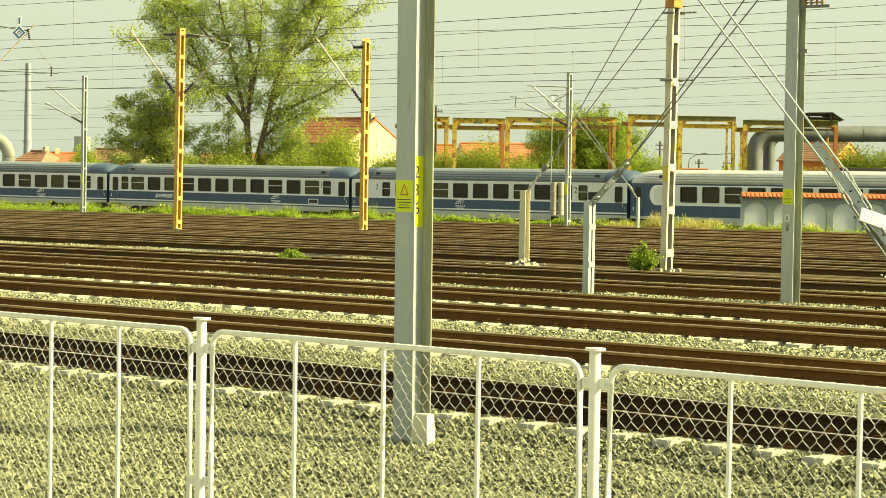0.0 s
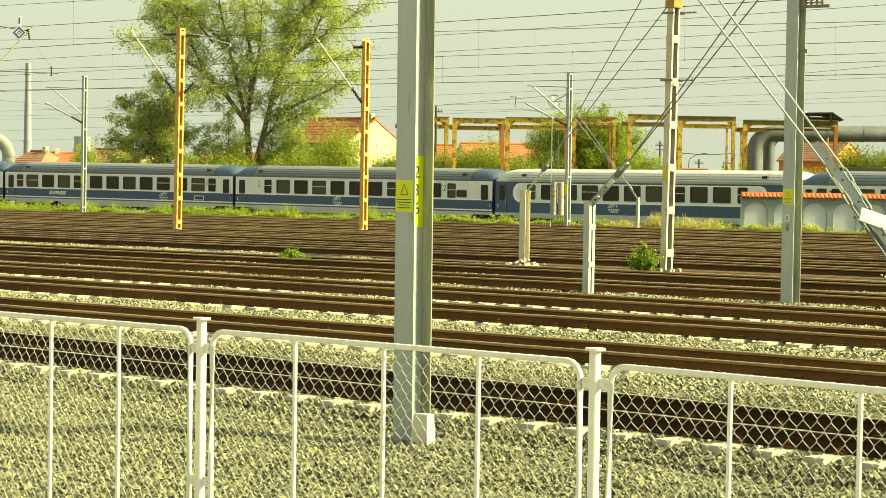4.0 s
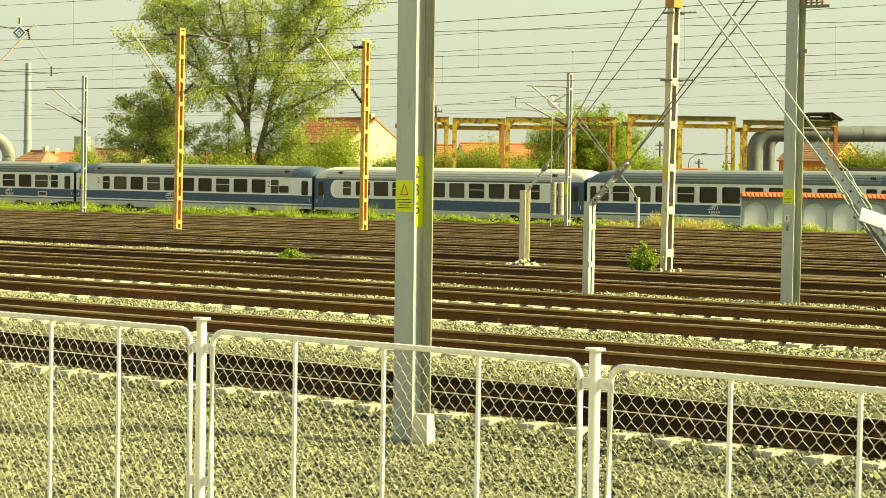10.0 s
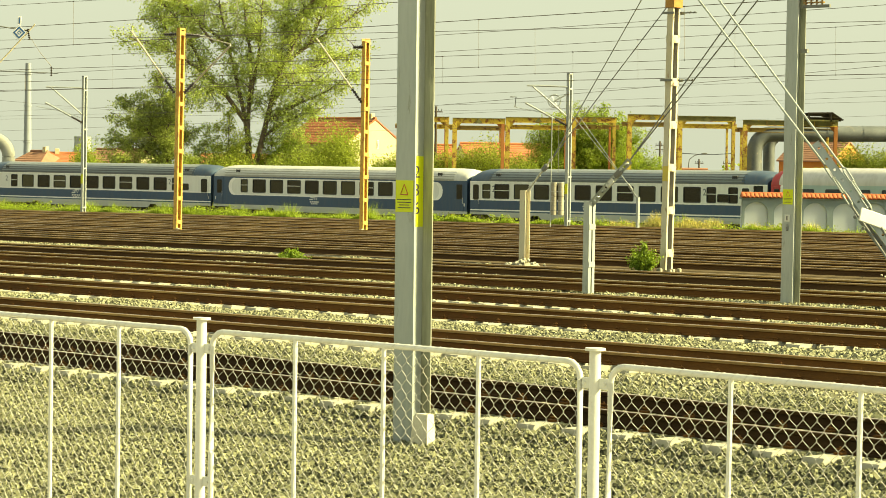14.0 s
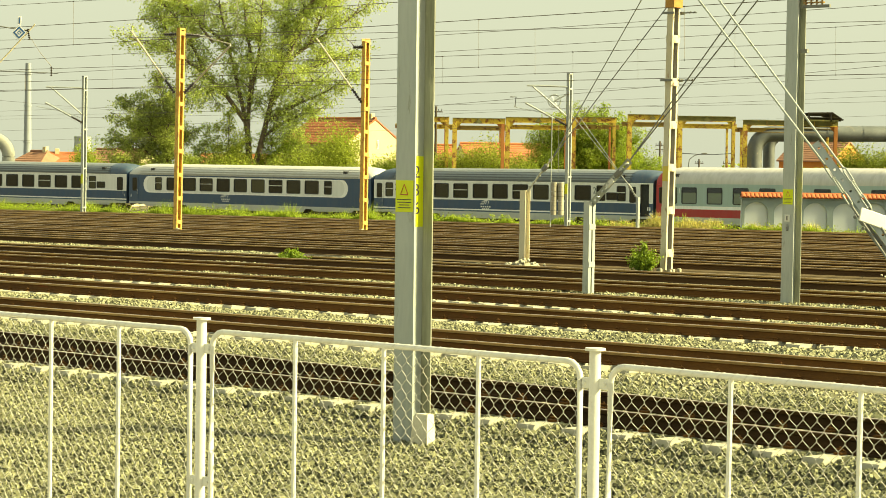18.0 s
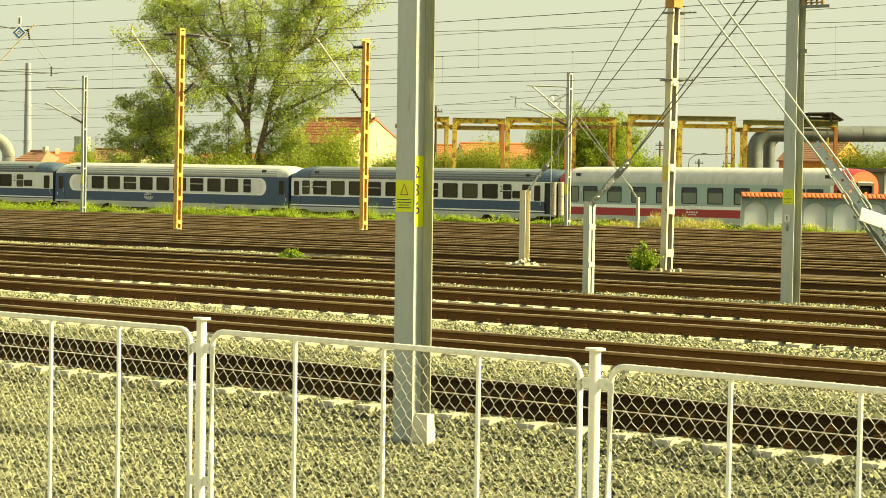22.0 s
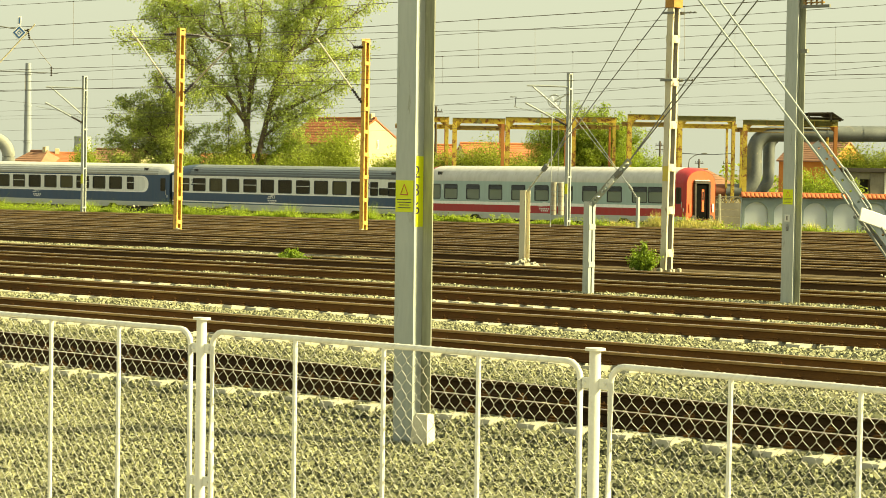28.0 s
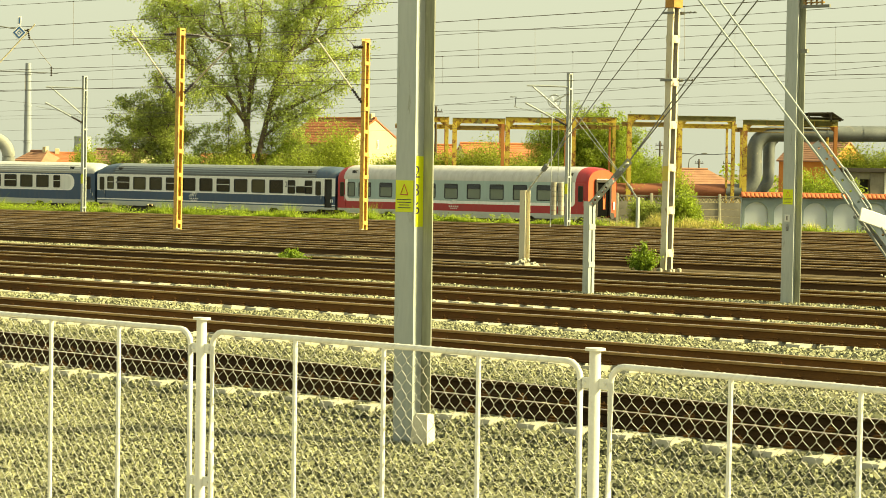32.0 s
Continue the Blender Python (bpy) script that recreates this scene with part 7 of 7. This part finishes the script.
def build_grass():
    rng = np.random.default_rng(9)
    c, s = math.cos(radians(26)), math.sin(radians(26))

    def verge(u0, u1, d0, d1, clump):
        def pick(n):
            u, d = rng.uniform(u0, u1, n), d0 + (d1 - d0) * rng.random(n) ** 1.4
            x, y = u * c + d * s, EDGE_Y - u * s + d * c
            z = -DROP * np.clip(d / 4.0, 0, 1) - 0.05
            hk = 1.0 + clump * (np.sin(u * 1.9) * np.sin(u * 0.7 + 1) + 0.5 * np.sin(u * 4.3 + d))
            return x, y, z, np.clip(hk, 0.35, 2.2)
        return pick

    blades(130000, rng, verge(-34, 8.4, -0.2, 2.6, 0.6), 0.30, GREENGRASS, "verge_grass", "bright green grass along the edge of the yard", 0.012)
    blades(24000, rng, verge(13.3, 26, -0.2, 2.4, 0.6), 0.25, GREENGRASS, "verge_grass", "short green grass before the wall", 0.012)
    blades(9000, rng, verge(8, 13.6, -0.1, 2.0, 0.5), 0.32, DRY, "dry_verge", "bleached dry grass along the edge of the yard", 0.012)
    blades(34000, rng, verge(-27, -4, 0.6, 4.0, 0.4), 0.8, GREENGRASS, "tall_grass", "tall seeding grass and weeds on the bank", 0.011)
    blades(8000, rng, verge(-34, 26, 0.8, 5.0, 0.5), 0.6, DRY, "dry_grass", "dry straw-coloured grass among the green", 0.02)
    blades(24000, rng, verge(8.2, 13.6, 0.3, 6.0, 0.35), 0.68, DRY, "dry_reeds", "tall dry yellow grass beside the wall", 0.014)
    blades(7000, rng, verge(13.8, 19.5, 0.2, 2.2, 0.6), 0.42, DRY, "dry_verge", "bleached dry grass at the foot of the wall", 0.013)
    blades(9000, rng, verge(-40, 26, 4.0, 40.0, 0.2), 1.0, GREENGRASS, "meadow_grass", "rough grass beside the running line", 0.05)

    r2 = random.Random(12)
    spots = []
    for i in range(4200):
        u, d = r2.uniform(-34, 26), r2.uniform(0.1, 2.6)
        hh = r2.uniform(0.06, 0.42) * (1 + 0.5 * math.sin(u * 0.9) * math.sin(u * 0.37))
        spots.append((u * c + d * s, EDGE_Y - u * s + d * c, -DROP * min(1, d / 4.0) + hh))
    tagged(new("verge_weeds", leaf_mesh("verge_weeds", spots, 0.11, 16, 0.05, GREENGRASS, np.random.default_rng(77))), "leafy bright green weeds among the grass", "weeds", kind="stuff")

    def tuft(parent, h, r, n, seed):
        rr = random.Random(seed)
        st, tips = Shape(), []
        for i in range(n):
            a, q = rr.uniform(0, 6.283), rr.random()
            p = Vector((r * q * math.cos(a), r * q * math.sin(a), h * rr.uniform(0.5, 1.05) * (1 - 0.5 * q)))
            f = Vector((p.x * 0.3, p.y * 0.3, -0.05))
            st.tube([f, f.lerp(p, 0.6) + Vector((0, 0, 0.06 * h)), p], 0.006, 4, 0.003, caps=False)
            tips += [f.lerp(p, rr.uniform(0.2, 1.0)) for k in range(6)]
        part("stalks", st, WEED, parent)
        part("leaves", leaf_mesh("leaves", tips, 0.045, 7, 0.04, WEED, np.random.default_rng(seed)), None, parent)

    w = empty("weed_clump", pose(-3.98, 64.9, 0), "low clump of fresh green weeds in the ballast", "weeds", "weeds")
    tuft(w, 0.40, 0.5, 60, 3)
    w2 = empty("weed_bush", pose(5.25, 63.8, 0), "leafy green weed bush at the foot of the mast", "weeds", "weeds")
    tuft(w2, 0.78, 0.48, 60, 4)


build_grass()


# ---- what moves ----
def motions():
    """The train rolls past; each coach follows the curve and its wheels turn."""
    for coach, mid in COACHES:
        walk(coach, [(t, coach_pose(mid, t)) for t in range(0, 33)])
    for ws, dx in WHEELS:
        walk(ws, [(k * 0.4, Matrix.Translation((dx, 0, 0.46)) @ Matrix.Rotation(rolled(k * 0.4) / 0.46, 4, "Y")) for k in range(0, 81)])


motions()
